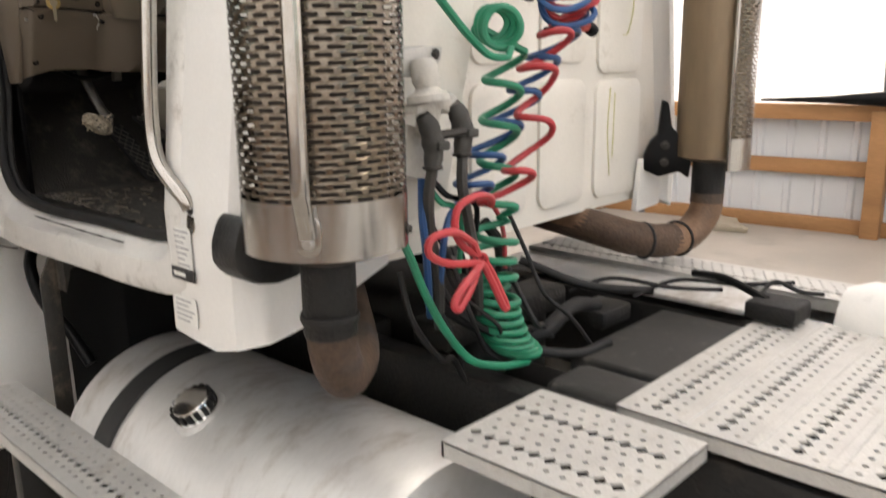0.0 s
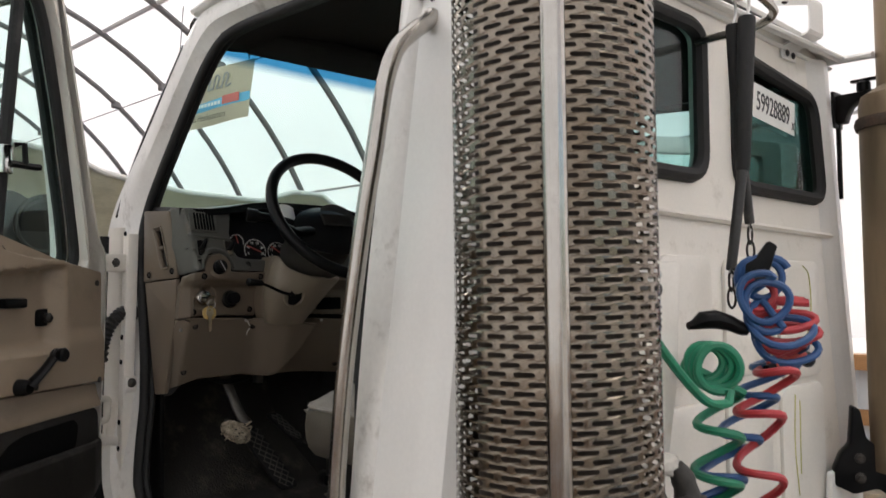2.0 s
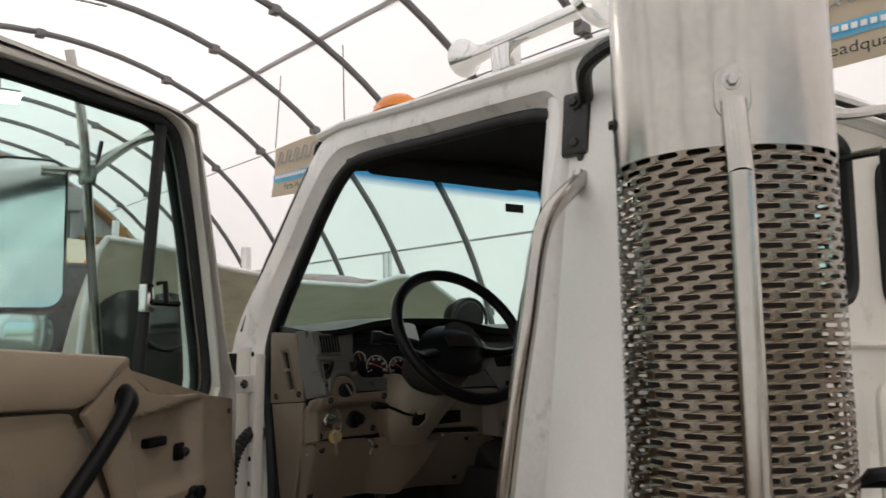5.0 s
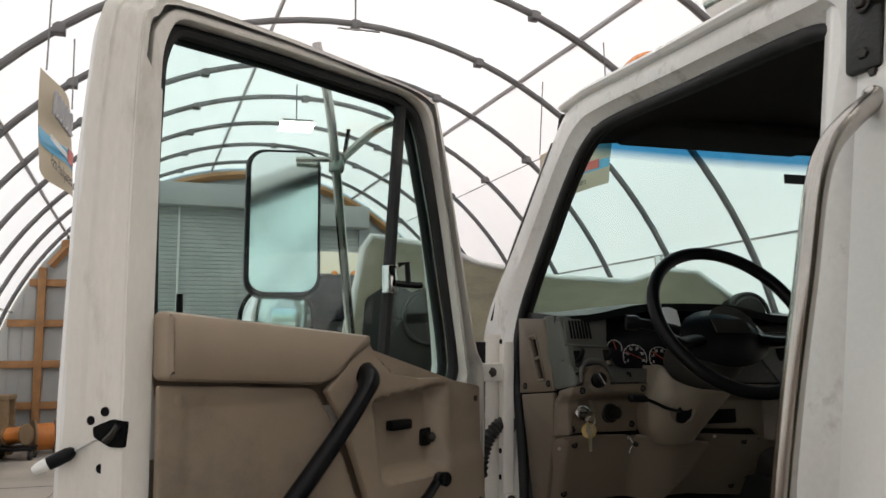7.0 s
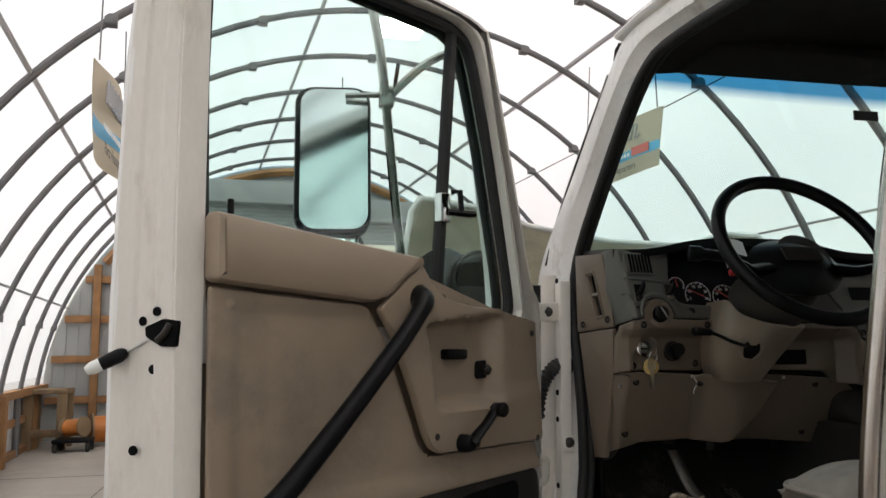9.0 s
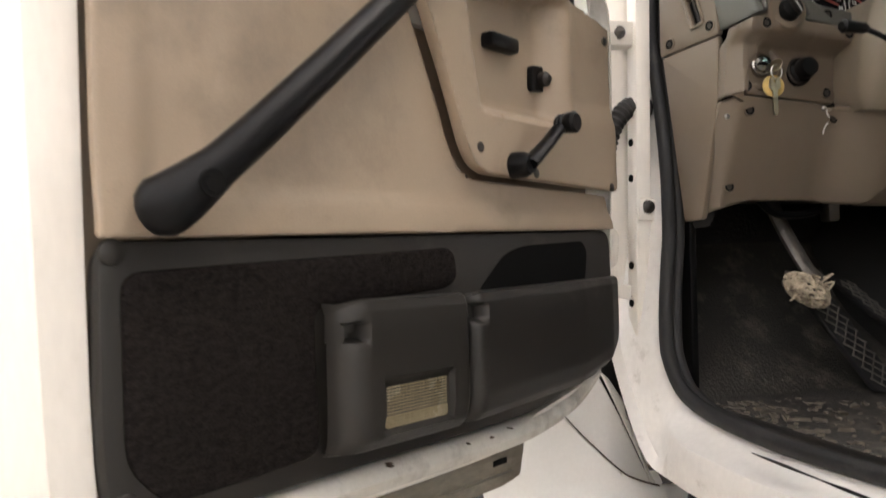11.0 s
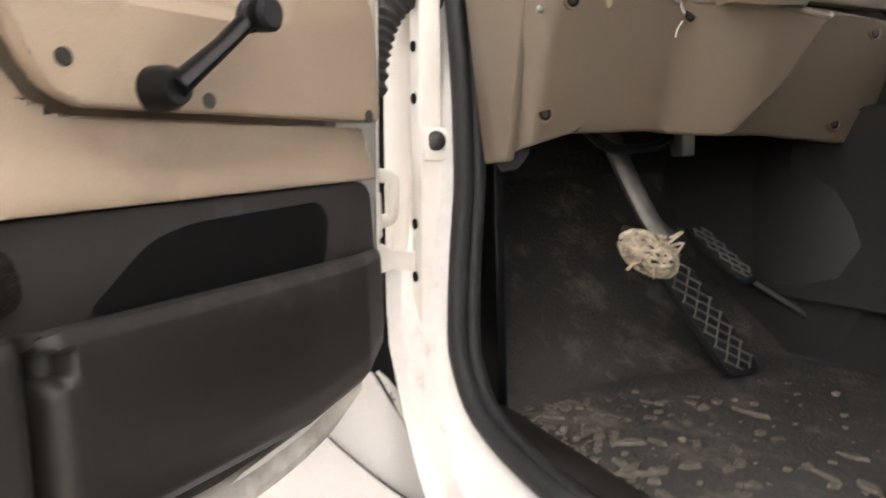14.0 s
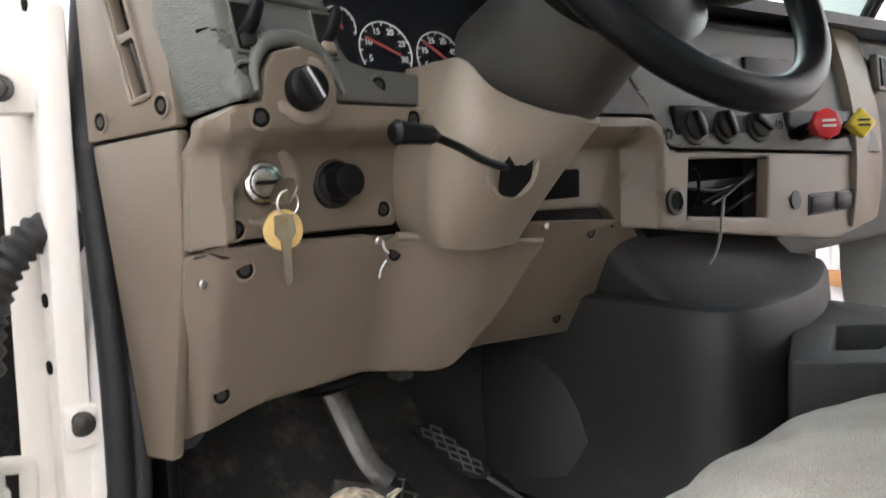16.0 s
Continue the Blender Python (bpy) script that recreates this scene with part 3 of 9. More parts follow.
# hanging lamps
lamp = thing("pendant_light", "bright square panel lamp hanging under the hoops", "pendant light", (0, 0, 0), group="shed lamps")
part("diffuser", newbox((-0.27, -0.27, -0.03), (0.27, 0.27, 0.0), 0.01), LED, lamp, "glowing white panel")
part("housing", newbox((-0.25, -0.25, 0.0), (0.25, 0.25, 0.05), 0.02), HOOPSTEEL, lamp)
part("cable", newtube([(0, 0, 0.05), (0, 0, 0.70)], 0.012, 6), HOOPSTEEL, lamp)
lamp.location = (1.42, 9.45, 5.7)
# copies; the last two are added out of view
for p in ((1.12, 13.3, 5.7), (2.0, 1.0, 5.6), (2.3, -5.0, 5.6)):
    copy_thing(lamp, pose(*p))


def banner_sign(loc, yaw, w, h, tilt=0.0):
    """A printed banner: logo as plain strokes, a blue strip with bars, and one line of words. It faces local -y."""
    b = thing("banner", "off-white vinyl banner with a blue strip and black lettering", "banner", loc, group="hanging banners")
    b.rotation_euler = (0, radians(tilt), radians(yaw))

    def p(name, bm, m, label=""):
        ob = part(name, bm, m, None, label)
        ob.parent = b
        return ob
    p("sheet", newsurf(lambda u, v: (w * (u - 0.5), 0.04 * math.sin(5 * u + 2 * v), h * (v - 0.5)), 20, 6, 0.004), BANNER)
    p("blue_strip", newsurf(lambda u, v: (w * (u - 0.5), 0.04 * math.sin(5 * u + 0.8) - 0.006, h * (-0.22 + 0.16 * v)), 20, 1, 0.001), CYANPRINT, "sky blue printed strip")
    bm = bmesh.new()
    for k in range(14):
        x = w * (-0.40 + 0.042 * k)
        box(bm, (x, -0.048, -0.17 * h), (x + 0.028 * w, -0.046, -0.11 * h))
    p("print_bars", bm, WHITEPRINT)
    bm = bmesh.new()
    box(bm, (0.2 * w, -0.05, -0.19 * h), (0.4 * w, -0.046, -0.04 * h), 0.0)
    p("print_badge", bm, REDPRINT)
    for k in range(6):
        bm = bmesh.new()
        x = w * (-0.33 + 0.11 * k)
        loop = [(x - 0.03 * w, -0.05, 0.10 * h), (x + 0.01 * w, -0.05, 0.34 * h), (x + 0.05 * w, -0.05, 0.30 * h), (x + 0.02 * w, -0.05, 0.12 * h), (x + 0.08 * w, -0.05, 0.14 * h)]
        tube(bm, spline(loop, 6), 0.016 * h, 5)
        p("script_stroke", bm, GREYPRINT)
    for hx in (-0.46, 0.46):
        p("cord", newtube([(hx * w, 0, 0.5 * h), (hx * w * 0.9, 0, 0.5 * h + 1.0)], 0.008, 5), HOOPSTEEL)
    cu = text_on("lettering", "Parts Headquarters", 0.17 * h, Matrix.Translation((0, -0.055, -0.365 * h)) @ pose(0, 0, 0, 90), BLACKPRINT, None, "", min(1.2, 0.095 * w / (0.17 * h) * 1.02))
    cu.parent = b
    return b


banner_sign((4.2, 9.52, 4.33), -90, 2.15, 0.68, 3.7)
banner_sign((-1.62, 8.8, 4.15), 89, 1.35, 0.93)
banner_sign((4.81, 2.86, 4.17), -78.9, 1.36, 0.64)


# ---- the truck: cab shell ----
CX = 1.64
TRUCK = thing("truck_tractor", "white day-cab truck tractor, door open, hood tilted forward", "truck", (CX, 2.0, 0.0))


def xs(z):
    """The cab's left side: it leans inward towards the roof."""
    return 0.60 + 0.138 * max(0.0, z - 1.4)


OPENING = [(1.50, 1.40), (1.52, 1.335), (1.61, 1.312), (1.9, 1.308), (2.2, 1.300), (2.42, 1.318), (2.507, 1.374), (2.545, 1.50), (2.565, 1.72), (2.615, 1.93),
           (2.66, 2.06), (2.645, 2.19), (2.51, 2.40), (2.39, 2.555), (2.29, 2.622), (2.16, 2.630), (1.9, 2.612), (1.58, 2.592), (1.48, 2.572), (1.44, 2.53),
           (1.475, 2.36), (1.512, 2.15), (1.518, 1.8)]
FRAME_OUT = [(1.40, 1.40), (1.40, 1.24), (1.60, 1.205), (1.9, 1.20), (2.2, 1.193), (2.42, 1.198), (2.535, 1.235), (2.67, 1.45), (2.70, 1.72), (2.82, 1.95),
             (2.90, 2.07), (2.87, 2.21), (2.69, 2.42), (2.52, 2.635), (2.42, 2.72), (2.28, 2.725), (1.95, 2.70), (1.5, 2.665), (1.42, 2.66), (1.40, 2.54),
             (1.40, 2.36), (1.40, 2.15), (1.40, 1.8)]


def fine(loop, n=4):
    return [tuple(p) for p in spline([(*p, 0) for p in loop], n, True)]


def inset(z):
    """How far the seal lies inside the skin: deeper towards the sill."""
    return 0.020 + 0.034 * max(0.0, min(1.0, (1.96 - z) / 0.36))


def side_frame(sx):
    """The door surround of one cab side. sx: maps the left side's x to this side."""
    bm = bmesh.new()
    inn, out = fine(OPENING), fine(FRAME_OUT)
    m = len(inn)
    steps = ((0.0, 0.0, 0.0), (0.10, -0.006, 0.018), (0.35, -0.010, 0.024), (0.62, -0.008, 0.026), (0.80, 0.018, 0.028), (1.0, 0.028, 0.03))
    rings = []
    for t, dx, dj in steps:
        ring = []
        for i, o in zip(inn, out):
            k = max(0.0, min(1.0, (i[0] - 2.40) / 0.09)) * max(0.0, min(1.0, (2.25 - i[1]) / 0.15))
            ring.append(bm.verts.new((sx(xs(lerp(o[1], i[1], t)) + lerp(dx, dj, k) + t ** 3 * (inset(i[1]) - 0.02)), lerp(o[0], i[0], t), lerp(o[1], i[1], t))))
        rings.append(ring)
    rings.append([bm.verts.new((sx(xs(i[1]) + inset(i[1]) + 0.028), i[0], i[1])) for i in inn])
    back = [bm.verts.new((sx(xs(o[1]) + inset(o[1]) + 0.040), o[0], o[1])) for o in out]
    rings.append(back)
    rings.append(rings[0])
    for A, B in zip(rings, rings[1:]):
        for k in range(m):
            bm.faces.new((A[k - 1], A[k], B[k], B[k - 1]))
    return bm


def seal_loop(sx):
    bm = bmesh.new()
    c = Vector((0, 2.0, 1.95))
    for dx, r, inw in ((0.0, 0.0135, 0.004), (0.022, 0.0105, 0.0)):
        pts = []
        for y, z, _ in fine(OPENING):
            d = (Vector((0, y, z)) - c).normalized()
            pts.append((sx(xs(z) + inset(z) + dx), y - d.y * inw, z - d.z * inw))
        tube(bm, pts, r, 10, True, 1.0)
    return bm


def LEFT(x):
    return x


def RIGHT(x):
    return 2 * CX - x


part("door_frame", side_frame(LEFT), SURROUND, TRUCK, "white painted door surround with scuffed sill")
part("door_frame", side_frame(RIGHT), WHITE, TRUCK)
part("door_seal", seal_loop(LEFT), RUBBER, TRUCK, "thick black rubber door seal")
part("door_seal", seal_loop(RIGHT), RUBBER, TRUCK)

# worn black line on the sill
bm = bmesh.new()
tube(bm, spline([(0.606, 2.20, 1.296), (0.612, 2.0, 1.292), (0.610, 1.85, 1.293), (0.616, 1.70, 1.292)], 6), [0.0015 + 0.004 * abs(math.sin(2.3 * k)) for k in range(19)], 6, False, 0.3)
part("sill_wear_mark", bm, BLACK, TRUCK, "black scuff along the sill")


# rear corners and back wall
def corner_point(sx, u, v):
    prof = [(0.0, (0.075, 1.462)), (0.06, (0.020, 1.472)), (0.12, (0.012, 1.455)), (0.35, (0.011, 1.38)), (0.50, (0.010, 1.30)), (0.60, (0.018, 1.245)), (0.68, (0.06, 1.212)),
            (0.76, (0.13, 1.215)), (1.0, (0.55, 1.398))]
    if sx is RIGHT:
        prof = prof[:-2] + [(0.80, (0.09, 1.30)), (1.0, (0.13, 1.398))]
    dx = table([(a, p[0]) for a, p in prof], u)
    y = table([(a, p[1]) for a, p in prof], u)
    if sx is RIGHT and y < 1.40:
        y = 1.40 - (1.40 - y) * 0.16
    z0 = table([(0, 1.145), (0.5, 1.13), (0.75, 1.16), (1, 1.19)], u)
    z = lerp(z0, 2.665, v)
    return (sx(xs(z) + dx), y, z)


part("corner_panel", newsurf(lambda u, v: corner_point(LEFT, u, v), 60, 16, 0.012), WHITE, TRUCK, "white rear corner panel with stickers")
part("corner_panel", newsurf(lambda u, v: corner_point(RIGHT, u, v), 60, 16, 0.012), WHITE, TRUCK)

WIN_BACK = (rounded([(1.16, 2.218), (1.712, 2.218), (1.716, 2.60), (1.665, 2.622), (1.19, 2.63)], 0.075, 6), rounded([(1.898, 2.212), (2.452, 2.205), (2.405, 2.528), (1.90, 2.590)], 0.07, 6))
YB = 1.40
Mb = axes((0, YB, 0), (1, 0, 0), (0, 0, 1), (0, 1, 0))
bm = bmesh.new()
outer = [(1.10, 1.19), (1.62, 1.185), (2.18, 1.19), (2.50, 1.19), (2.55, 1.19), (2.55, 2.70), (1.25, 2.70), (1.14, 1.6)]
plate(bm, outer, WIN_BACK, 0.0, 0.03, Mb)
part("back_wall", bm, AGED, TRUCK, "scuffed white back wall of the cab", smooth=False)
for loop, glass in zip(WIN_BACK, (PANE_BACK, PANE_DIM_CAB)):
    win = part("back_window", newplate(loop, (), 0.010, 0.016, Mb), glass, TRUCK, "tinted rear window pane, the right one darkened for the dim cab")
    win.visible_shadow = False
    bm = bmesh.new()
    tube(bm, [(x, YB - 0.006, z) for x, z in loop], 0.021, 8, True)
    part("rubber_gasket", bm, RUBBER, win)
# pressed beads and raised fields of the back wall
part("pressed_bead", newtube([(1.15, YB - 0.002, 2.125), (1.3, YB - 0.006, 2.12), (2.5, YB - 0.006, 2.09), (2.56, YB, 2.09)], 0.016, 6, False, 0.6), AGED, TRUCK)
part("pressed_bead", newtube([(1.15, YB - 0.002, 2.69), (2.56, YB - 0.002, 2.66)], 0.012, 6, False, 0.6), WHITE, TRUCK)
for c, w, h in (((2.265, 1.825), 0.28, 0.36), ((1.93, 1.845), 0.25, 0.33), ((1.61, 1.845), 0.25, 0.33), ((2.265, 1.425), 0.29, 0.40), ((1.93, 1.43), 0.25, 0.40), ((1.61, 1.43), 0.25, 0.40)):
    part("pressed_field", newplate(rrect(w, h, 0.045, 5, c), (), -0.012, 0.004, Mb, 0.005), AGED, TRUCK)
# stains and crayon marks on the back wall
CRAYON = mat("yellow_crayon", (0.72, 0.68, 0.30), 0.8, var=0.2, bump=0.0)
for pts in ([(2.28, 1.99), (2.32, 1.96), (2.33, 1.86), (2.30, 1.78), (2.27, 1.77)], [(2.20, 1.60), (2.19, 1.45), (2.21, 1.30)], [(2.23, 1.58), (2.225, 1.36)]):
    solo("crayon_mark", newtube(spline([(x, YB - 0.0125, z) for x, z in pts], 5), 0.003, 5, False, 0.4), CRAYON, "faint yellow crayon stroke on the cab's back wall", "marking", group="crayon marks")

# roof
RZ = [(1.24, 2.665), (1.5, 2.675), (1.95, 2.705), (2.30, 2.735), (2.44, 2.73)]


def roof_point(u, v):
    y = lerp(1.345, 2.46, v)
    ze = table(RZ, y)
    x = lerp(xs(ze) + 0.005, 2 * CX - xs(ze) - 0.005, u)
    k = math.sin(math.pi * u) ** 0.45
    end = min(1.0, (v + 0.02) / 0.10) * min(1.0, (1.03 - v) / 0.22)
    return (x, y, ze + 0.105 * k * end ** 0.5)


part("roof", newsurf(roof_point, 40, 24, 0.012), WHITE, TRUCK, "white cab roof with drip rail")
gut = [(xs(z) - 0.004, y, z) for y, z in RZ]
edge = [gut[0], *gut[1:]]
part("drip_rail", newtube(edge, 0.019, 8, False, 0.62), WHITE, TRUCK)
part("drip_rail", newtube([(2 * CX - x, y, z) for x, y, z in edge], 0.019, 8, False, 0.62), WHITE, TRUCK)
part("drip_rail", newtube([(xs(2.66), 1.335, 2.668), (2 * CX - xs(2.66), 1.335, 2.668)], 0.016, 8, False, 0.6), WHITE, TRUCK)
hl = part("headliner", newsurf(lambda u, v: (lerp(xs(2.6) + 0.025, 2 * CX - xs(2.6) - 0.025, u), lerp(1.43, 2.46, v), 2.615 + 0.06 * math.sin(math.pi * u) + 0.03 * v), 16, 10, 0.012), HEADLINER, TRUCK, "dark cloth headliner")
bm = bmesh.new()
box(bm, (0.92, 2.22, 2.63), (1.50, 2.42, 2.66), 0.012)
part("overhead_shelf", bm, HEADLINER, TRUCK)
part("sun_visor", newbox((0.90, 2.44, 2.682), (1.50, 2.475, 2.735), 0.012), HEADLINER, TRUCK, "dark folded sun visor")
part("visor_strap", newtube(spline([(1.13, 2.44, 2.695), (1.15, 2.42, 2.660), (1.20, 2.41, 2.640), (1.25, 2.42, 2.665), (1.27, 2.44, 2.70)], 5), 0.012, 6, False, 0.4), BLACK, TRUCK)
part("interior_back_trim", newsurf(lambda u, v: (lerp(0.76, 2.52, u), 1.455, lerp(1.30, 2.19, v)), 2, 2, 0.02), TAN, TRUCK, smooth=False)

# A pillars inside, windshield, cowl
ws = part("windshield", newsurf(lambda u, v: (lerp(lerp(0.735, 0.80, v), lerp(2.545, 2.48, v), u), lerp(2.965, 2.475, v) + 0.05 * math.sin(math.pi * u), lerp(2.12, 2.70, v)), 16, 10), SHIELD, TRUCK, "windshield with a blue shade band along its top")
ws.visible_shadow = False
for f in (LEFT, RIGHT):
    part("pillar_trim", newtube(spline([(f(0.73), 2.92, 2.11), (f(0.745), 2.76, 2.33), (f(0.785), 2.50, 2.64)], 6), 0.022, 8), BLACK, TRUCK)
part("windshield_header", newtube([(0.78, 2.455, 2.685), (2.50, 2.455, 2.685)], 0.035, 8), HEADLINER, TRUCK)
part("cowl", newsurf(lambda u, v: (lerp(0.66, 2.62, u), lerp(2.90, 3.10, v), 2.10 - 0.06 * v + 0.02 * math.sin(math.pi * u)), 12, 3, 0.02), WHITE, TRUCK)
part("firewall", newbox((0.70, 2.93, 1.12), (2.58, 2.97, 2.09), 0.004), DARKSTEEL, TRUCK)
part("windshield_tag", newbox((1.615, 2.592, 2.595), (1.70, 2.597, 2.625), 0.0, None), BRACKET, TRUCK, "small dark inspection tag")

# right-hand door, standing open
PM = axes((2.62, 2.64, 0), (0.86, -0.51, 0), (0, 0, 1), (-0.51, -0.86, 0))
rd = part("door", newplate(rounded([(0.0, 1.30), (1.15, 1.30), (1.15, 2.62), (0.95, 2.64), (0.30, 2.64), (0.0, 2.15)], 0.03), [rounded([(0.10, 2.16), (1.05, 2.16), (1.05, 2.56), (0.36, 2.56)], 0.03)], -0.05, 0.0, PM, 0.004), WHITE, TRUCK, "open white passenger door")
part("door_trim", newplate(rounded([(0.03, 1.36), (1.10, 1.36), (1.10, 2.13), (0.03, 2.10)], 0.03), (), 0.002, 0.03, PM, 0.006), TAN, rd, "tan vinyl door trim")
part("map_pocket", newbox((0.10, 1.42, 0.03), (0.80, 1.62, 0.07), 0.02, PM), CHAR, rd)
part("door_pull", newtube([PM @ Vector(p) for p in ((0.10, 1.75, 0.03), (0.12, 1.78, 0.06), (0.12, 1.92, 0.06), (0.10, 1.95, 0.03))], 0.012, 8), BLACK, rd)
pg = part("door_glass", newplate(rounded([(0.10, 2.14), (1.05, 2.14), (1.05, 2.57), (0.36, 2.57)], 0.03), (), -0.03, -0.025, PM), PANE, rd)
pg.visible_shadow = False

# front jamb details beside the hinges
jf = part("jamb_flange", newbox((0.640, 2.598, 1.32), (0.672, 2.64, 2.10), 0.006, axes((0, 0, 0), (1, 0, 0), (0, 1, 0), (0.035, 0.03, 1)) @ Matrix.Translation((-0.058, -0.05, 0))), CREAM, TRUCK)
for z in (1.40, 1.487, 1.56, 1.73, 1.80, 2.02, 2.10):
    bm = bmesh.new()
    lathe(bm, [(0.0075, 0), (0.0075, 0.002)], 12, along((0.6395 + 0.035 * (z - 1.66), 2.618 + 0.03 * (z - 1.66), z), (-1, -0.1, 0)))
    part("bolt_hole", bm, HOLE, jf)
bump_block = part("striker_block", newbox((0.643, 2.590, 1.645), (0.678, 2.640, 1.690), 0.006), CREAM, TRUCK)
bm = bmesh.new()
bolt_head(bm, (0.660, 2.590, 1.672), (-0.2, -1, 0), 0.009, 0.005)
part("bolt", bm, BOLT, bump_block)
bm = bmesh.new()
plate(bm, rounded([(0.556, 1.500), (0.585, 1.494), (0.600, 1.500), (0.655, 1.489), (0.662, 1.497), (0.660, 1.516), (0.602, 1.526), (0.588, 1.536), (0.556, 1.532)], 0.004), (), -0.004, 0.004, axes((0, 2.622, 0), (1, 0, 0), (0, 0, 1), (0, -1, 0)), 0.0015)
lathe(bm, [(0.009, -0.024), (0.009, 0.024)], 14, Matrix.Translation((0.580, 2.634, 1.516)))
hg = part("door_hinge", bm, CREAM, TRUCK, "cream painted door hinge")
bm = bmesh.new()
bolt_head(bm, (0.643, 2.616, 1.500), (-0.6, -1, 0), 0.008, 0.006)
part("bolt", bm, BOLT, hg)
bm = bmesh.new()
box(bm, (0.575, 2.62, 1.99), (0.665, 2.66, 2.04), 0.006)
hg = part("door_hinge", bm, CREAM, TRUCK)
bm = bmesh.new()
bolt_head(bm, (0.622, 2.62, 2.015), (-0.6, -1, 0), 0.009, 0.006)
part("bolt", bm, BOLT, hg)
part("door_check_loop", newtube([(x, 2.65, z) for x, z in rounded([(0.583, 1.560), (0.614, 1.566), (0.618, 1.624), (0.585, 1.630)], 0.010, 5)], 0.0045, 8, True, 2.2), CREAM, TRUCK, "cream check loop at the door hinge")
part("check_pin", newbox((0.584, 2.640, 1.540), (0.597, 2.655, 1.605), 0.004), CREAM, TRUCK)
# solid dark box stands in for the shaded gap behind the hinges
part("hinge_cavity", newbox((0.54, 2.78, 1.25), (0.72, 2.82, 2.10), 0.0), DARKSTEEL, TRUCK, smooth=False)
part("jamb_face", newsurf(lambda u, v: (lerp(0.654, 0.624, u) + 0.035 * (lerp(1.42, 2.12, v) - 1.66), 2.662 + 0.035 * u * u + 0.03 * (lerp(1.42, 2.12, v) - 1.66), lerp(1.42, 2.12, v)), 8, 10, 0.004), CREAM, TRUCK, "cream painted jamb beside the hinges")
# convoluted wiring boot between jamb and door
bm = bmesh.new()
path = spline([(0.668, 2.642, 1.869), (0.646, 2.626, 1.871), (0.626, 2.620, 1.858), (0.606, 2.616, 1.834), (0.593, 2.612, 1.805), (0.585, 2.610, 1.776), (0.580, 2.608, 1.735)], 12)
tube(bm, path, [0.0150 + 0.0050 * (0.5 + 0.5 * math.cos(k * 2 * math.pi / 5.0)) for k in range(len(path))], 14)
lathe(bm, [(0.030, -0.004), (0.030, 0.006), (0.022, 0.014)], 24, along((0.668, 2.636, 1.869), (-0.8, -0.6, 0.05)))
tube(bm, [(0.668, 2.632, 1.845), (0.669, 2.632, 1.822), (0.669, 2.632, 1.812)], [0.007, 0.005, 0.003], 8)
part("wiring_boot", bm, BOOT, TRUCK, "black convoluted rubber wiring boot")


def ease(v):
    v = max(0.0, min(1.0, v))
    return v * v * (3 - 2 * v)


def dash_face(outline, y_of, thick=0.02, r=0.012, holes=(), grain=0.011, M=None):
    """A moulded dash panel: outline in x, z; its face lies at y_of(x, z)."""
    bm = bmesh.new()
    t = bmesh.new()
    edges = []
    for loop in (rounded(outline, r), *holes):
        vs = [t.verts.new((p[0], p[1], 0)) for p in loop]
        edges += [t.edges.new((vs[i - 1], vs[i])) for i in range(len(vs))]
    bmesh.ops.triangle_fill(t, use_beauty=True, use_dissolve=False, edges=edges)
    xy = [p for p in outline]
    for axis in (0, 1):
        lo, hi = min(p[axis] for p in xy), max(p[axis] for p in xy)
        n = int((hi - lo) / grain)
        for k in range(1, n):
            c, no = [0, 0, 0], [0, 0, 0]
            c[axis], no[axis] = lo + (hi - lo) * k / n, 1
            bmesh.ops.bisect_plane(t, geom=list(t.verts) + list(t.edges) + list(t.faces), plane_co=c, plane_no=no, dist=1e-5)
    bmesh.ops.recalc_face_normals(t, faces=t.faces)
    ext = bmesh.ops.extrude_face_region(t, geom=list(t.faces))
    top = {g for g in ext["geom"] if isinstance(g, bmesh.types.BMVert)}
    for v in t.verts:
        x, z = v.co.x, v.co.y
        v.co = Vector((x, y_of(x, z) + (thick if v in top else 0), z))
    bmesh.ops.recalc_face_normals(t, faces=t.faces)
    es = [e for e in t.edges if len(e.link_faces) == 2 and e.calc_face_angle(0) > 1.0]
    bmesh.ops.bevel(t, geom=es, offset=0.004, segments=2, profile=0.5, affect="EDGES")
    merge(bm, t, M)
    return bm


# ---- the driver's door, open ----
DH, DU, DN = Vector((0.66, 2.625, 0)), Vector((-0.8, -0.6, 0)), Vector((0.6, -0.8, 0))
MD = axes(DH, DU, (0, 0, 1), DN)  # local x along the door, y up, z into the cab side


MF = axes(DH, DU, -DN, (0, 0, 1))  # local x along the door, y away from the room, z up


def dp(u, z, w=0.0):
    return DH + DU * u + DN * w + Vector((0, 0, z))


DOOR_OUT = [(0.07, 2.00), (0.085, 1.62), (0.10, 1.42), (0.17, 1.345), (0.32, 1.30), (0.37, 1.225), (0.80, 1.205), (1.05, 1.20), (1.13, 1.225), (1.165, 1.30), (1.185, 1.60), (1.20, 2.0),
            (1.20, 2.4), (1.185, 2.66), (1.165, 2.72), (1.11, 2.755), (0.80, 2.765), (0.42, 2.755), (0.29, 2.738), (0.262, 2.70), (0.19, 2.43), (0.11, 2.10)]
WIN = [(1.085, 2.13), (1.092, 2.40), (1.085, 2.62), (1.06, 2.685), (0.80, 2.70), (0.40, 2.712), (0.335, 2.69), (0.305, 2.62), (0.25, 2.42), (0.185, 2.13), (0.17, 2.03), (0.19, 1.985), (0.30, 1.965), (1.05, 1.965), (1.08, 2.0)]
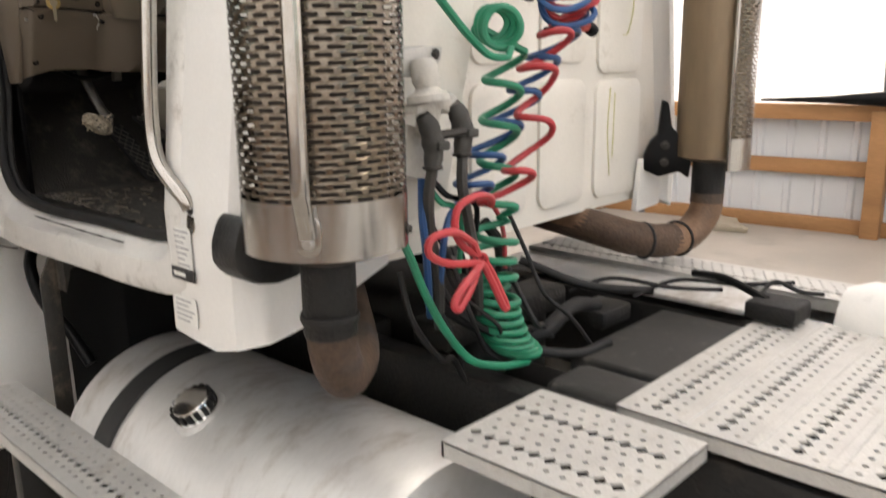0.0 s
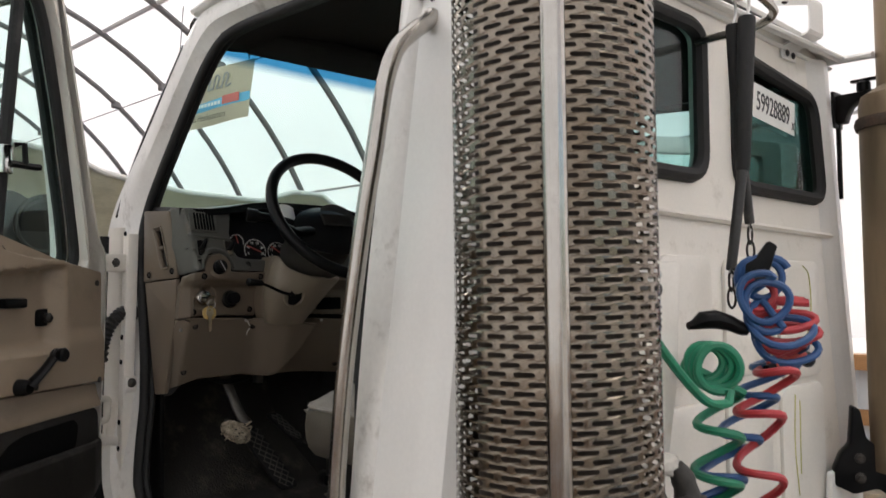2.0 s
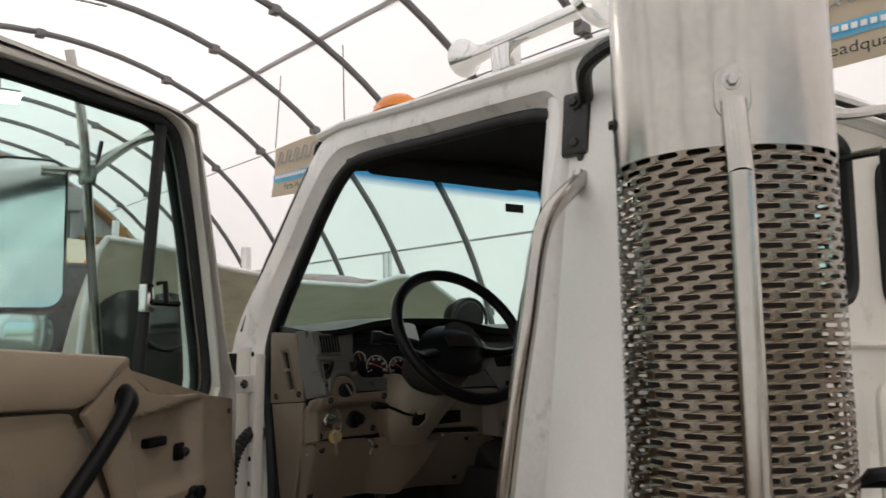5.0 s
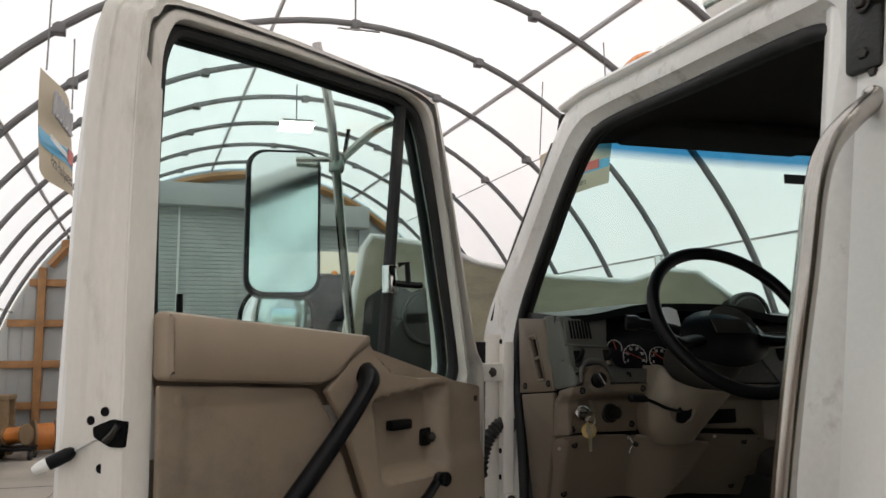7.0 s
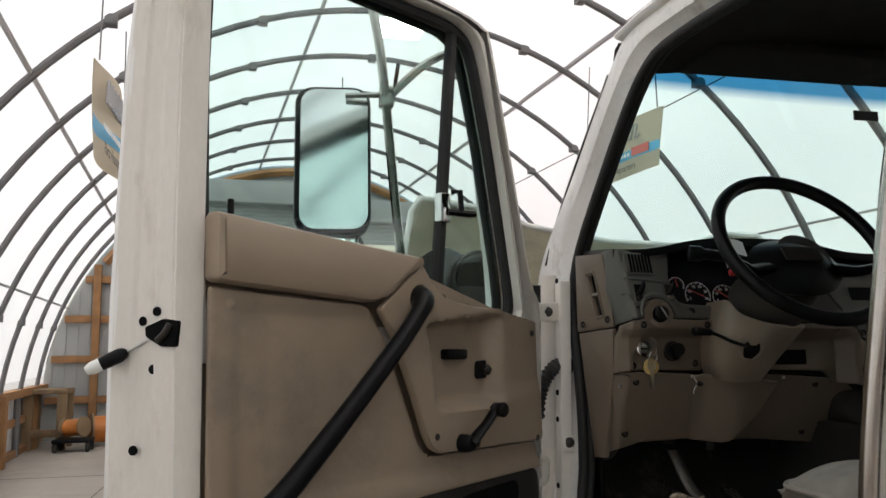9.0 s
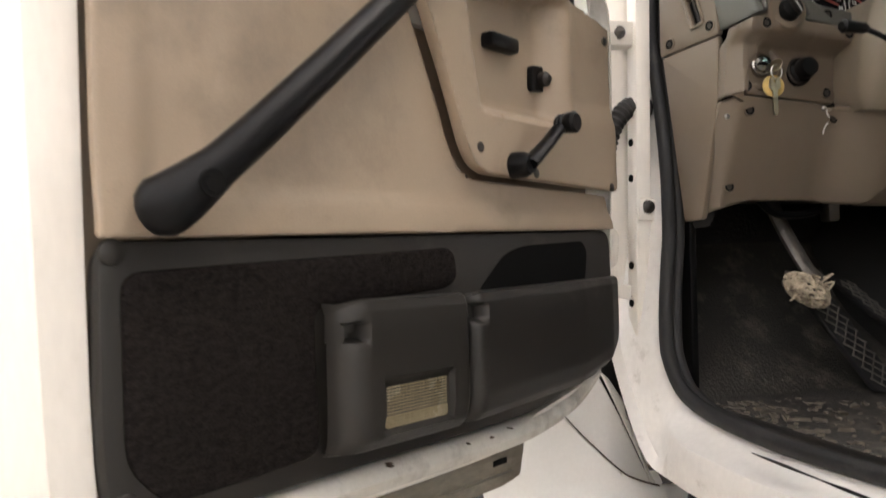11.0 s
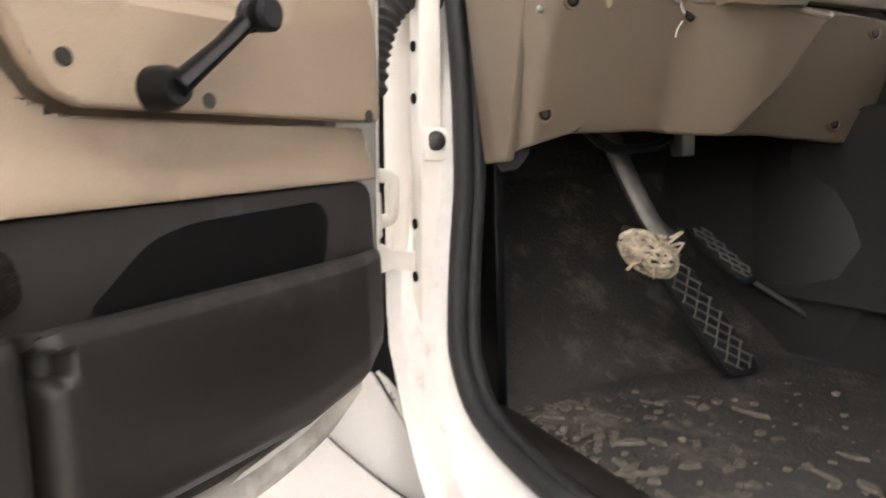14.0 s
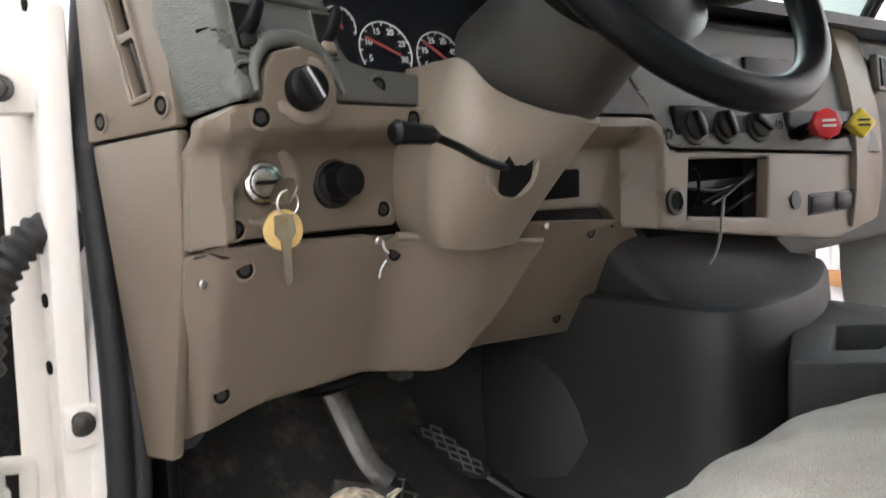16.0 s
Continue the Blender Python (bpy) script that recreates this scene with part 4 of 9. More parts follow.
WIN_BIG = [(0.62 + (u - 0.62) * 1.03, 2.33 + (z - 2.33) * (1.03 if z > 2.3 else 1.0)) for u, z in WIN]


def skin(z):
    """Extra depth of the outer skin: the door is thicker low down."""
    return 0.055 * (2.25 - z)


dbm = newplate(rounded(DOOR_OUT, 0.03), [rounded(WIN_BIG, 0.03)], -0.125, -0.095, MD, 0.006)
for v in dbm.verts:
    v.co -= DN * skin(v.co.z)
door = part("door", dbm, WHITE, TRUCK, "open white driver's door with tan trim")
# inner shell with rounded edges: jamb face, window frame
bm = bmesh.new()
inn = [(0.095, 2.00), (0.11, 1.62), (0.125, 1.44), (0.19, 1.365), (0.36, 1.325), (0.44, 1.292), (0.80, 1.288), (1.04, 1.288), (1.10, 1.30), (1.13, 1.35), (1.145, 1.60), (1.155, 2.0),
       (1.155, 2.4), (1.145, 2.645), (1.125, 2.69), (1.08, 2.722), (0.80, 2.735), (0.42, 2.735), (0.315, 2.72), (0.29, 2.69), (0.22, 2.43), (0.135, 2.10)]
ro, ri = [p[:2] for p in fine(DOOR_OUT, 4)], [p[:2] for p in fine(inn, 4)]
rings = []
for t, w in ((0.0, -0.105), (0.04, -0.098), (0.27, -0.075), (0.29, -0.073), (0.41, -0.069), (0.43, -0.067), (0.66, -0.044), (0.68, -0.042), (0.68, -0.034), (0.70, -0.032), (0.90, -0.012), (0.92, -0.010), (0.96, -0.009), (0.97, -0.004), (1.0, -0.004), (1.25, -0.004)):
    rings.append([bm.verts.new(dp(lerp(a[0], b[0], 2.1 if t > 1.2 and b[0] > 1.05 and b[1] < 2.6 else t), lerp(a[1], b[1], t), w - skin(a[1]) * (1 - min(1.0, t)))) for a, b in zip(ro, ri)])
for A, B in zip(rings, rings[1:]):
    for k in range(len(A)):
        bm.faces.new((A[k - 1], A[k], B[k], B[k - 1]))
part("inner_frame", bm, CREAM, door, "cream painted jamb face and window frame")
# jamb reveal from inner frame to window
bm = bmesh.new()
plate(bm, rounded([(0.16, 2.0), (0.30, 2.69), (0.33, 2.715), (0.42, 2.73), (0.80, 2.728), (1.08, 2.712), (1.12, 2.66), (1.135, 2.4), (1.14, 1.9), (0.15, 1.9)], 0.02), [rounded(WIN_BIG, 0.03)], -0.05, -0.012, MD, 0.004)
part("window_frame", bm, CREAM, door)
seal = part("window_seal", newtube([dp(p[0], p[1], -0.050) for p in rounded(WIN[:11] + [(0.19, 1.985)], 0.03)], 0.0145, 8, False, 1.0), RUBBER, door, "wide black rubber window seal")
part("outer_window_seal", newtube([dp(p[0], p[1], -0.088) for p in rounded(WIN[:11] + [(0.19, 1.985)], 0.03)], 0.013, 8, False, 1.0), RUBBER, door)
gl = part("window_glass", newplate(rounded([(0.44, 1.95), (1.10, 1.95), (1.10, 2.62), (1.07, 2.69), (0.80, 2.705), (0.385, 2.71)], 0.02), (), -0.072, -0.067, MD), PANE, door, "green-tinted side window")
gl.visible_shadow = False
gv = part("vent_glass", newplate([(0.17, 1.96), (0.44, 1.96), (0.385, 2.70), (0.33, 2.69), (0.25, 2.42)], (), -0.072, -0.067, MD), PANE, door)
gv.visible_shadow = False
part("division_bar", newtube([dp(0.462, 1.97, -0.055), dp(0.385, 2.70, -0.055)], 0.0155, 8), RUBBER, door)
vl = part("vent_latch", newbox((0.425, 2.215, -0.055), (0.458, 2.285, -0.03), 0.004, MD), CHROME, door, "chrome vent window latch")
part("latch_lever", newtube([dp(0.435, 2.24, -0.03), dp(0.385, 2.236, 0.0), dp(0.375, 2.238, 0.0)], 0.009, 6), BLACK, vl)
part("latch_lever", newtube([dp(0.43, 2.285, -0.025), dp(0.415, 2.290, -0.01), dp(0.41, 2.24, -0.01)], 0.007, 6), BLACK, vl)
part("lock_button", newtube([dp(1.045, 2.14, -0.02), dp(1.045, 2.185, -0.02)], 0.006, 8), BLACK, door)

part("inner_skin", newplate(rounded([(1.12, 2.135), (0.56, 2.09), (0.17, 1.99), (0.165, 1.45), (0.21, 1.385), (0.50, 1.35), (1.08, 1.35), (1.12, 1.37)], 0.03), (), -0.034, -0.024, MD), TAN, door)
# upper trim, in tan vinyl
bm = bmesh.new()
bol = [(1.110, 2.152), (0.595, 2.113), (0.602, 2.100), (0.70, 2.024), (0.745, 2.012), (1.108, 2.034)]
plate(bm, rounded(bol, 0.012), (), -0.01, 0.042, MD, 0.016)
part("trim_bolster", bm, TAN, door, "padded tan top roll of the door trim")
def w_panel(u, z):
    """Depth of the padded insert: raised rims at its left end and foot, a soft crease between."""
    rim = max(ease((u - 1.035) / 0.03), ease((1.668 - z) / 0.03), ease((z - 1.985) / 0.025))
    return -(0.008 + 0.009 * rim + 0.003 * ease((0.97 - u) / 0.012) + 0.006 * ease((1.70 - z) / 0.09))


ins = [(1.106, 2.026), (0.76, 2.006), (0.735, 1.996), (0.690, 1.938), (0.637, 1.825), (0.597, 1.732), (0.575, 1.705), (0.545, 1.693), (0.157, 1.688), (0.154, 1.627), (1.10, 1.604)]
part("trim_panel", dash_face(ins, w_panel, 0.012, 0.006, (), 0.012, MF), TAN, door, "stained tan vinyl insert")
# armrest block round the crank, with a deep pull recess
def w_block(u, z):
    """Depth of the moulded block: a scooped pull recess under an overhanging top edge."""
    left = 0.553 + 0.21 * (z - 1.785)
    k = ease((left - u) / 0.018) * ease((u - 0.300) / 0.055) * ease((1.974 + 0.10 * (0.59 - u) - z) / 0.010) * ease((z - 1.783) / 0.030)
    return -(0.036 - 0.046 * k - 0.010 * ease((0.33 - u) / 0.05) * ease((z - 1.80) / 0.05))


blk = [(0.605, 2.103), (0.574, 2.066), (0.515, 2.026), (0.428, 2.014), (0.333, 2.012), (0.22, 1.995), (0.160, 1.985), (0.157, 1.694), (0.545, 1.699), (0.572, 1.711), (0.590, 1.735), (0.629, 1.828), (0.682, 1.940), (0.727, 1.999), (0.700, 2.020)]
blkob = part("armrest_block", dash_face(blk, w_block, 0.02, 0.010, (), 0.008, MF), TAN, door, "tan moulded block with a pull recess")
part("inside_handle", newbox((0.420, 1.895, -0.012), (0.494, 1.919, 0.012), 0.006, MD), BLACK, door, "black inside door handle")
sw = part("window_switch", newplate(rounded([(0.372, 1.848), (0.316, 1.850), (0.314, 1.894), (0.370, 1.890)], 0.010), (), -0.014, 0.0, MD, 0.003), BLACK, door, "black lock switch")
part("rocker", newlathe([(0.012, 0), (0.012, 0.012), (0.006, 0.018)], 16, MD @ Matrix.Translation((0.345, 1.869, -0.001))), CHAR, sw)
for u, z in ((0.56, 1.735), (0.180, 1.70), (0.42, 1.708), (0.194, 1.955)):
    bm = bmesh.new()
    lathe(bm, [(0.0075, 0.0), (0.0075, 0.0028), (0.005, 0.0032)], 14, MD @ Matrix.Translation((u, z, 0.034)))
    part("trim_screw", bm, BOLT, door)
for u, z in ((1.066, 2.0),):
    part("trim_button", newlathe([(0.013, 0), (0.012, 0.005), (0.006, 0.008)], 14, MD @ Matrix.Translation((u, z, 0.011))), TAN, door)
# window crank
cr = part("window_crank", newlathe([(0.020, 0), (0.019, 0.02), (0.014, 0.032)], 20, MD @ Matrix.Translation((0.478, 1.715, 0.034))), BLACK, door, "black plastic window crank")
bm = bmesh.new()
tube(bm, [dp(0.478, 1.715, 0.060), dp(0.430, 1.752, 0.066), dp(0.400, 1.776, 0.066)], [0.018, 0.0145, 0.015], 10, False, 0.55)
part("arm", bm, BLACK, cr)
bm = bmesh.new()
lathe(bm, [(0.012, 0.0), (0.0155, 0.006), (0.013, 0.009), (0.0155, 0.013), (0.0135, 0.016), (0.0165, 0.020), (0.017, 0.031), (0.013, 0.035)], 20, MD @ Matrix.Translation((0.392, 1.783, 0.058)))
part("knob", bm, BLACK, cr)
# diagonal grab handle
bm = bmesh.new()
hp = spline([dp(0.605, 2.030, 0.020), dp(0.632, 2.010, 0.062), dp(0.70, 1.945, 0.074), dp(0.85, 1.812, 0.080), dp(0.97, 1.706, 0.078), dp(1.02, 1.662, 0.070), dp(1.048, 1.637, 0.055), dp(1.062, 1.625, 0.03)], 6)
n = len(hp)
tube(bm, hp, [table([(0, 0.030), (0.10, 0.026), (0.2, 0.018), (0.68, 0.021), (0.80, 0.027), (0.90, 0.030), (0.96, 0.024), (1, 0.010)], k / (n - 1)) for k in range(n)], 14)
gh = part("grab_handle", bm, BLACK, door, "thick black diagonal grab handle")
bm = bmesh.new()
lathe(bm, [(0.013, 0), (0.013, 0.003)], 14, along(dp(1.030, 1.652, 0.090), DN))
lathe(bm, [(0.008, 0.002), (0.008, 0.005)], 14, along(dp(1.030, 1.652, 0.090), DN))
part("screw", bm, HOLE, gh)

# lower trim: charcoal plastic, carpet insert, map pockets, lamp
bm = bmesh.new()
low = [(1.098, 1.602), (0.150, 1.627), (0.140, 1.46), (0.19, 1.375), (0.42, 1.338), (1.02, 1.331), (1.065, 1.337), (1.090, 1.362), (1.096, 1.42)]
plate(bm, rounded(low, 0.03), (), -0.01, 0.014, MD, 0.007)
lowp = part("lower_trim", bm, CHAR, door, "charcoal plastic lower door trim")
bm = bmesh.new()
car = [(1.078, 1.573), (0.602, 1.596), (0.595, 1.552), (0.62, 1.540), (0.852, 1.528), (0.846, 1.362), (1.035, 1.352), (1.075, 1.395)]
plate(bm, rounded(car, 0.022), (), 0.010, 0.021, MD, 0.006)
part("carpet_insert", bm, CARPET, lowp, "black carpet insert")
# flat black plate painted as the shaded recess above the pocket
bm = bmesh.new()
plate(bm, rounded([(0.548, 1.530), (0.478, 1.586), (0.43, 1.598), (0.252, 1.606), (0.236, 1.588), (0.246, 1.530)], 0.02), (), 0.0125, 0.0155, MD)
part("pocket_mouth", bm, HOLE, lowp, smooth=False)
def pocket_face(u, v, u0, u1, deep, cut, notch, lamp):
    """A bulging map pocket: u along the door, v up its face and over the lip. A screw notch opens at one side."""
    prof = [(1.366, 0.0), (1.362, 0.35), (1.365, 0.70), (1.377, 0.92), (1.400, 1.0), (1.440, 0.995), (1.475, 0.99), (1.505, 0.985), (1.522, 0.965), (1.531, 0.90), (1.533, 0.80), (1.529, 0.70), (1.50, 0.66)]
    z = table([(i / 12, p[0]) for i, p in enumerate(prof)], v)
    k = table([(i / 12, p[1]) for i, p in enumerate(prof)], v)
    uu = lerp(u0, u1, u)
    e = min(1.0, (uu - u0 + 0.0001) / 0.016) * min(1.0, (u1 - uu + 0.0001) / (0.036 if lamp else 0.020))
    e = math.sqrt(max(0.0, 1 - (1 - e) ** 2))
    w = deep(uu)
    z -= 0.014 * (1 - e) * ease((v - 0.5) / 0.25)
    z += cut(uu) * (1.53 - z) / 0.16 + (0.010 * (0.607 - uu) / 0.47 if u0 < 0.5 else 0.0)
    d = 0.030 * ease((uu - notch[0]) / 0.008) * ease((notch[0] + 0.030 - uu) / 0.008) * ease((z - notch[1] + 0.003) / 0.006) * ease((notch[2] + 0.003 - z) / 0.006) if v < 0.8 else 0.0
    if lamp and v < 0.8:
        d += 0.008 * ease((uu - 0.660) / 0.006) * ease((0.792 - uu) / 0.006) * ease((z - 1.377) / 0.006) * ease((1.444 - z) / 0.006)
    face = 0.010 + (w - 0.010) * k * (0.30 + 0.70 * e)
    return dp(uu, z, max(min(face, 0.024), face - d))


for u0, u1, deep, cut, notch, lamp in ((0.622, 0.842, lambda u: 0.064, lambda u: 0.0, (0.808, 1.487, 1.511), True),
                                       (0.160, 0.614, lambda u: table([(0.15, 0.030), (0.22, 0.052), (0.32, 0.058), (0.614, 0.064)], u), lambda u: table([(0.15, 0.060), (0.22, 0.024), (0.32, 0.006), (0.614, 0.0)], u), (0.588, 1.496, 1.520), False)):
    bm = newsurf(lambda u, v: pocket_face(u, v, u0, u1, deep, cut, notch, lamp), 96, 72, 0.003)
    pk = part("map_pocket", bm, CHAR, lowp, "charcoal map pocket with rounded edges")
    # the well's floor is painted near-black for its shade
    well = part("screw_well", newplate(rrect(0.024, 0.021, 0.008, 4, (notch[0] + 0.015, (notch[1] + notch[2]) / 2)), (), 0.018, 0.0262, MD), HOLE, pk)
    part("screw", newlathe([(0.006, 0), (0.006, 0.002), (0.003, 0.003)], 12, along(dp(notch[0] + 0.014, (notch[1] + notch[2]) / 2, 0.0262), DN)), BOLT, well)
ln = part("courtesy_lens", newplate(rrect(0.112, 0.052, 0.004, 3, (0.726, 1.4105)), (), 0.050, 0.0585, MD), LENS, lowp, "ribbed amber-white courtesy lamp lens")
bm = bmesh.new()
for k in range(13):
    z = 1.3862 + 0.0037 * k
    box(bm, (0.672, z, 0.0580), (0.780, z + 0.0019, 0.0592), 0.0, MD)
for k in range(18):
    u = 0.6735 + 0.006 * k
    box(bm, (u, 1.3855, 0.0580), (u + 0.0007, 1.4355, 0.0590), 0.0, MD)
part("lens_ribs", bm, LENS, ln, smooth=False)
for u, z in ((1.085, 1.592), (1.075, 1.362)):
    part("trim_button", newlathe([(0.013, 0), (0.012, 0.004), (0.006, 0.007)], 14, MD @ Matrix.Translation((u, z, 0.013))), CHAR, lowp)
# dirty bottom edge of the shell
bm = bmesh.new()
edge = spline([dp(1.08, 1.308, -0.016), dp(0.80, 1.306, -0.016), dp(0.50, 1.306, -0.016), dp(0.36, 1.312, -0.018), dp(0.25, 1.335, -0.02), dp(0.17, 1.375, -0.022)], 6)
tube(bm, edge, 0.023, 10, False, 0.9)
part("bottom_hem", bm, WHITE_DIRTY, door, "grimy white bottom edge of the door")
bm = bmesh.new()
plate(bm, rounded([(0.355, 1.290), (0.372, 1.226), (0.42, 1.218), (1.09, 1.215), (1.10, 1.290)], 0.008), (), -0.085, -0.036, MD, 0.008)
plate(bm, rounded([(0.40, 1.243), (0.40, 1.226), (1.08, 1.222), (1.08, 1.239)], 0.006), (), -0.04, -0.029, MD, 0.005)
df = part("drip_flange", bm, GRIMY, door, "oil-stained lower flange of the door")
part("drain_slot", newbox((0.415, 1.256, -0.040), (0.450, 1.265, -0.0345), 0.0, MD), HOLE, df)
rnd = random.Random(12)
for k in range(6):
    u = rnd.uniform(0.42, 1.05)
    c = dp(u, 1.318 + rnd.uniform(-0.004, 0.006), 0.0)
    part("rust_chip", newplate([(0.0045 * rnd.uniform(0.3, 1.6) * math.cos(a), 0.0013 * rnd.uniform(0.5, 1.6) * math.sin(a)) for a in [2 * math.pi * i / 7 for i in range(7)]], (), -0.003, 0.0062, axes(c, DU, (0, 0, 1), DN)), RUST, door)
# latch mouth in the jamb face, bolt holes, a sticker
NJ, TJ = DU * 0.91 + DN * 0.41, DU * -0.41 + DN * 0.91
ML = axes(dp(1.161, 1.95, -0.020) + NJ * 0.002, TJ, (0, 0, 1), NJ)
# flat plate on the jamb, painted black as the latch's shaded opening
lm = part("latch_mouth", newplate(rounded([(-0.036, -0.006), (-0.006, -0.022), (0.020, -0.023), (0.024, 0.019), (-0.003, 0.023), (-0.038, 0.010)], 0.004), (), -0.006, 0.002, ML), HOLE, door)
part("latch_claw", newtube([ML @ Vector((-0.012, -0.012, 0.004)), ML @ Vector((0.004, 0.0, 0.008)), ML @ Vector((0.012, 0.014, 0.006))], 0.006, 8), BOLT, lm)
for u, z, w in ((1.170, 1.892, -0.046), (1.179, 1.970, -0.065), (1.168, 1.985, -0.037), (1.180, 1.763, -0.076), (1.176, 2.23, -0.050)):
    part("bolt_hole", newlathe([(0.0078, -0.002), (0.0078, 0.0015)], 14, along(dp(u, z, w) - NJ * (0.0035 if -0.07 < w < -0.04 else -0.001), NJ)), HOLE, door)
MK = axes(dp(1.171, 1.515, -0.100) + NJ * 0.003, TJ, (0, 0, 1), NJ)
js = solo("jamb_sticker", newplate(rrect(0.032, 0.045, 0.004, 3), (), 0.0, 0.001, MK), WHITEPRINT, "small white sticker with red print on the door jamb", "sticker")
for k in range(3):
    part("print_bar", newbox((-0.012, -0.016 + 0.009 * k, 0.001), (0.012 - 0.004 * k, -0.011 + 0.009 * k, 0.0014), 0.0, MK), REDPRINT if k == 2 else BLACKPRINT, js)

# mirror on its tube bracket, outside the door
mir = part("mirror_bracket", newtube(spline([(0.245, 2.70, 2.06), (0.21, 2.665, 2.35), (0.165, 2.60, 2.70), (0.12, 2.57, 2.90)], 6), 0.013, 8), STAINLESS, door, "stainless tube mirror bracket")
part("arm", newtube(spline([(0.185, 2.63, 2.585), (0.27, 2.60, 2.665), (0.33, 2.585, 2.70), (0.40, 2.555, 2.715)], 5), 0.012, 8), STAINLESS, mir)
part("arm", newtube([(0.235, 2.69, 2.10), (0.06, 2.72, 2.11), (0.05, 2.72, 2.14)], 0.009, 8), STAINLESS, mir)
part("clamp", newbox((0.165, 2.61, 2.56), (0.205, 2.65, 2.62), 0.008), STAINLESS, mir)
part("antenna_mount", newtube([(0.20, 2.62, 2.58), (0.215, 2.615, 2.68)], 0.006, 6), BLACK, mir)
part("arm", newtube([(0.185, 2.64, 2.60), (0.08, 2.67, 2.60)], 0.008, 6), STAINLESS, mir)
MM = axes((0.047, 2.684, 2.43), (0.993, -0.12, 0), (0.008, 0.075, 0.997), (0.12, 0.990, -0.075))
mh = part("mirror_head", newplate(rrect(0.205, 0.415, 0.05, 6), (), 0.0, 0.055, MM, 0.012), BLACK, door, "tall rectangular door mirror")
part("mirror_glass", newplate(rrect(0.180, 0.390, 0.042, 6, (0.004, 0)), (), -0.004, 0.001, MM), MIRROR, mh)
part("chrome_back", newplate(rrect(0.20, 0.41, 0.05, 6), (), 0.055, 0.075, MM, 0.02), CHROME, mh)
MC = along((0.038, 2.708, 2.165), (-0.05, -1, 0.0))
cm = part("convex_mirror", newlathe([(0.098, -0.03), (0.104, 0.0), (0.100, 0.006)], 32, MC), BLACK, door, "round convex mirror")
part("convex_glass", newlathe([(0.0945, 0.005), (0.08, 0.010), (0.05, 0.016), (0.01, 0.018)], 32, MC), MIRROR, cm)

# screwdriver stuck in the latch mouth
P0, P1, P2, P3 = dp(1.153, 1.949, -0.033), dp(1.191, 1.921, -0.085), dp(1.226, 1.904, -0.106), dp(1.241, 1.891, -0.120)
dirv = (P3 - P1).normalized()
sd = thing("screwdriver", "black-handled screwdriver with a white end stuck in the door latch", "screwdriver", P0)
part("blade", newtube([P0, P0.lerp(P1, 0.5) + Vector((0, 0, 0.003)), P1 + dirv * 0.004], 0.0024, 8), ZINC, sd, "steel blade")
LH, LE = (P2 - P1).length, (P3 - P2).length
part("handle", newlathe([(0.004, 0), (0.0085, 0.004), (0.0115, 0.012), (0.0118, LH * 0.7), (0.0112, LH)], 12, along(P1, dirv)), BLACK, sd)
part("end_cap", newlathe([(0.0108, 0), (0.0105, LE * 0.6), (0.007, LE)], 12, along(P1 + dirv * LH, dirv)), WHITEPRINT, sd, "white handle end")


# ---- cab interior ----
part("cab_floor", newbox((0.66, 1.42, 1.22), (2.60, 2.96, 1.255), 0.0), DARKSTEEL, TRUCK, smooth=False)


def mat_point(u, v):
    x, y = lerp(0.685, 1.62, u), lerp(1.46, 2.94, v)
    z = table([(1.46, 1.285), (2.40, 1.280), (2.62, 1.285), (2.80, 1.42), (2.94, 1.60)], y)
    return (x, y, z + 0.004 * noise.noise(Vector((x * 9, y * 9, 0))) + 0.003 * noise.noise(Vector((x * 30, y * 30, 5))))


part("floor_mat", newsurf(mat_point, 40, 56, 0.01), FLOORMAT, TRUCK, "black rubber floor mat covered in dried mud")
bm = bmesh.new()
rnd = random.Random(4)
for k in range(420):
    x, y = 0.72 + 0.5 * rnd.random() ** 2.4, rnd.uniform(1.6, 2.5)
    r = 0.0015 + 0.008 * rnd.random() ** 3
    z = 1.291
    t = bmesh.new()
    bmesh.ops.create_icosphere(t, subdivisions=1, radius=r)
    for v in t.verts:
        v.co *= rnd.uniform(0.7, 1.3)
        v.co.z *= 0.6
    merge(bm, t, Matrix.Translation((x, y, z + r * 0.4)))
for k in range(110):
    y = 2.56 - 0.50 * rnd.random() ** 1.6
    x = 0.745 + 0.30 * rnd.random() ** 2.0
    L, w, a = 0.006 + 0.030 * rnd.random() ** 2, 0.003 + 0.008 * rnd.random(), rnd.gauss(1.5, 0.5)
    ring = [(L * math.cos(q) * rnd.uniform(0.5, 1.2), w * math.sin(q) * rnd.uniform(0.5, 1.2)) for q in [2 * math.pi * i / 9 for i in range(9)]]
    t = bmesh.new()
    top = [t.verts.new((p[0] * 0.8, p[1] * 0.8, 0.0022)) for p in ring]
    low = [t.verts.new((p[0], p[1], -0.004)) for p in ring]
    t.faces.new(top)
    for i in range(9):
        t.faces.new((low[i - 1], low[i], top[i], top[i - 1]))
    merge(bm, t, Matrix.Translation((x, y, 1.2925)) @ Matrix.Rotation(a, 4, "Z"))
solo("mud_crumbs", bm, mat("dry_mud", (0.17, 0.146, 0.115), 0.95, var=0.4, scale=20, bump=0.3), "scattered dry mud crumbs on the floor mat", "dirt", kind="stuff")
part("kick_panel", newbox((0.735, 2.57, 1.27), (0.75, 2.95, 1.90), 0.004), BLACK, TRUCK)
part("scuff_plate", newbox((0.70, 1.90, 1.275), (0.75, 2.62, 1.30), 0.008), CHAR, TRUCK)


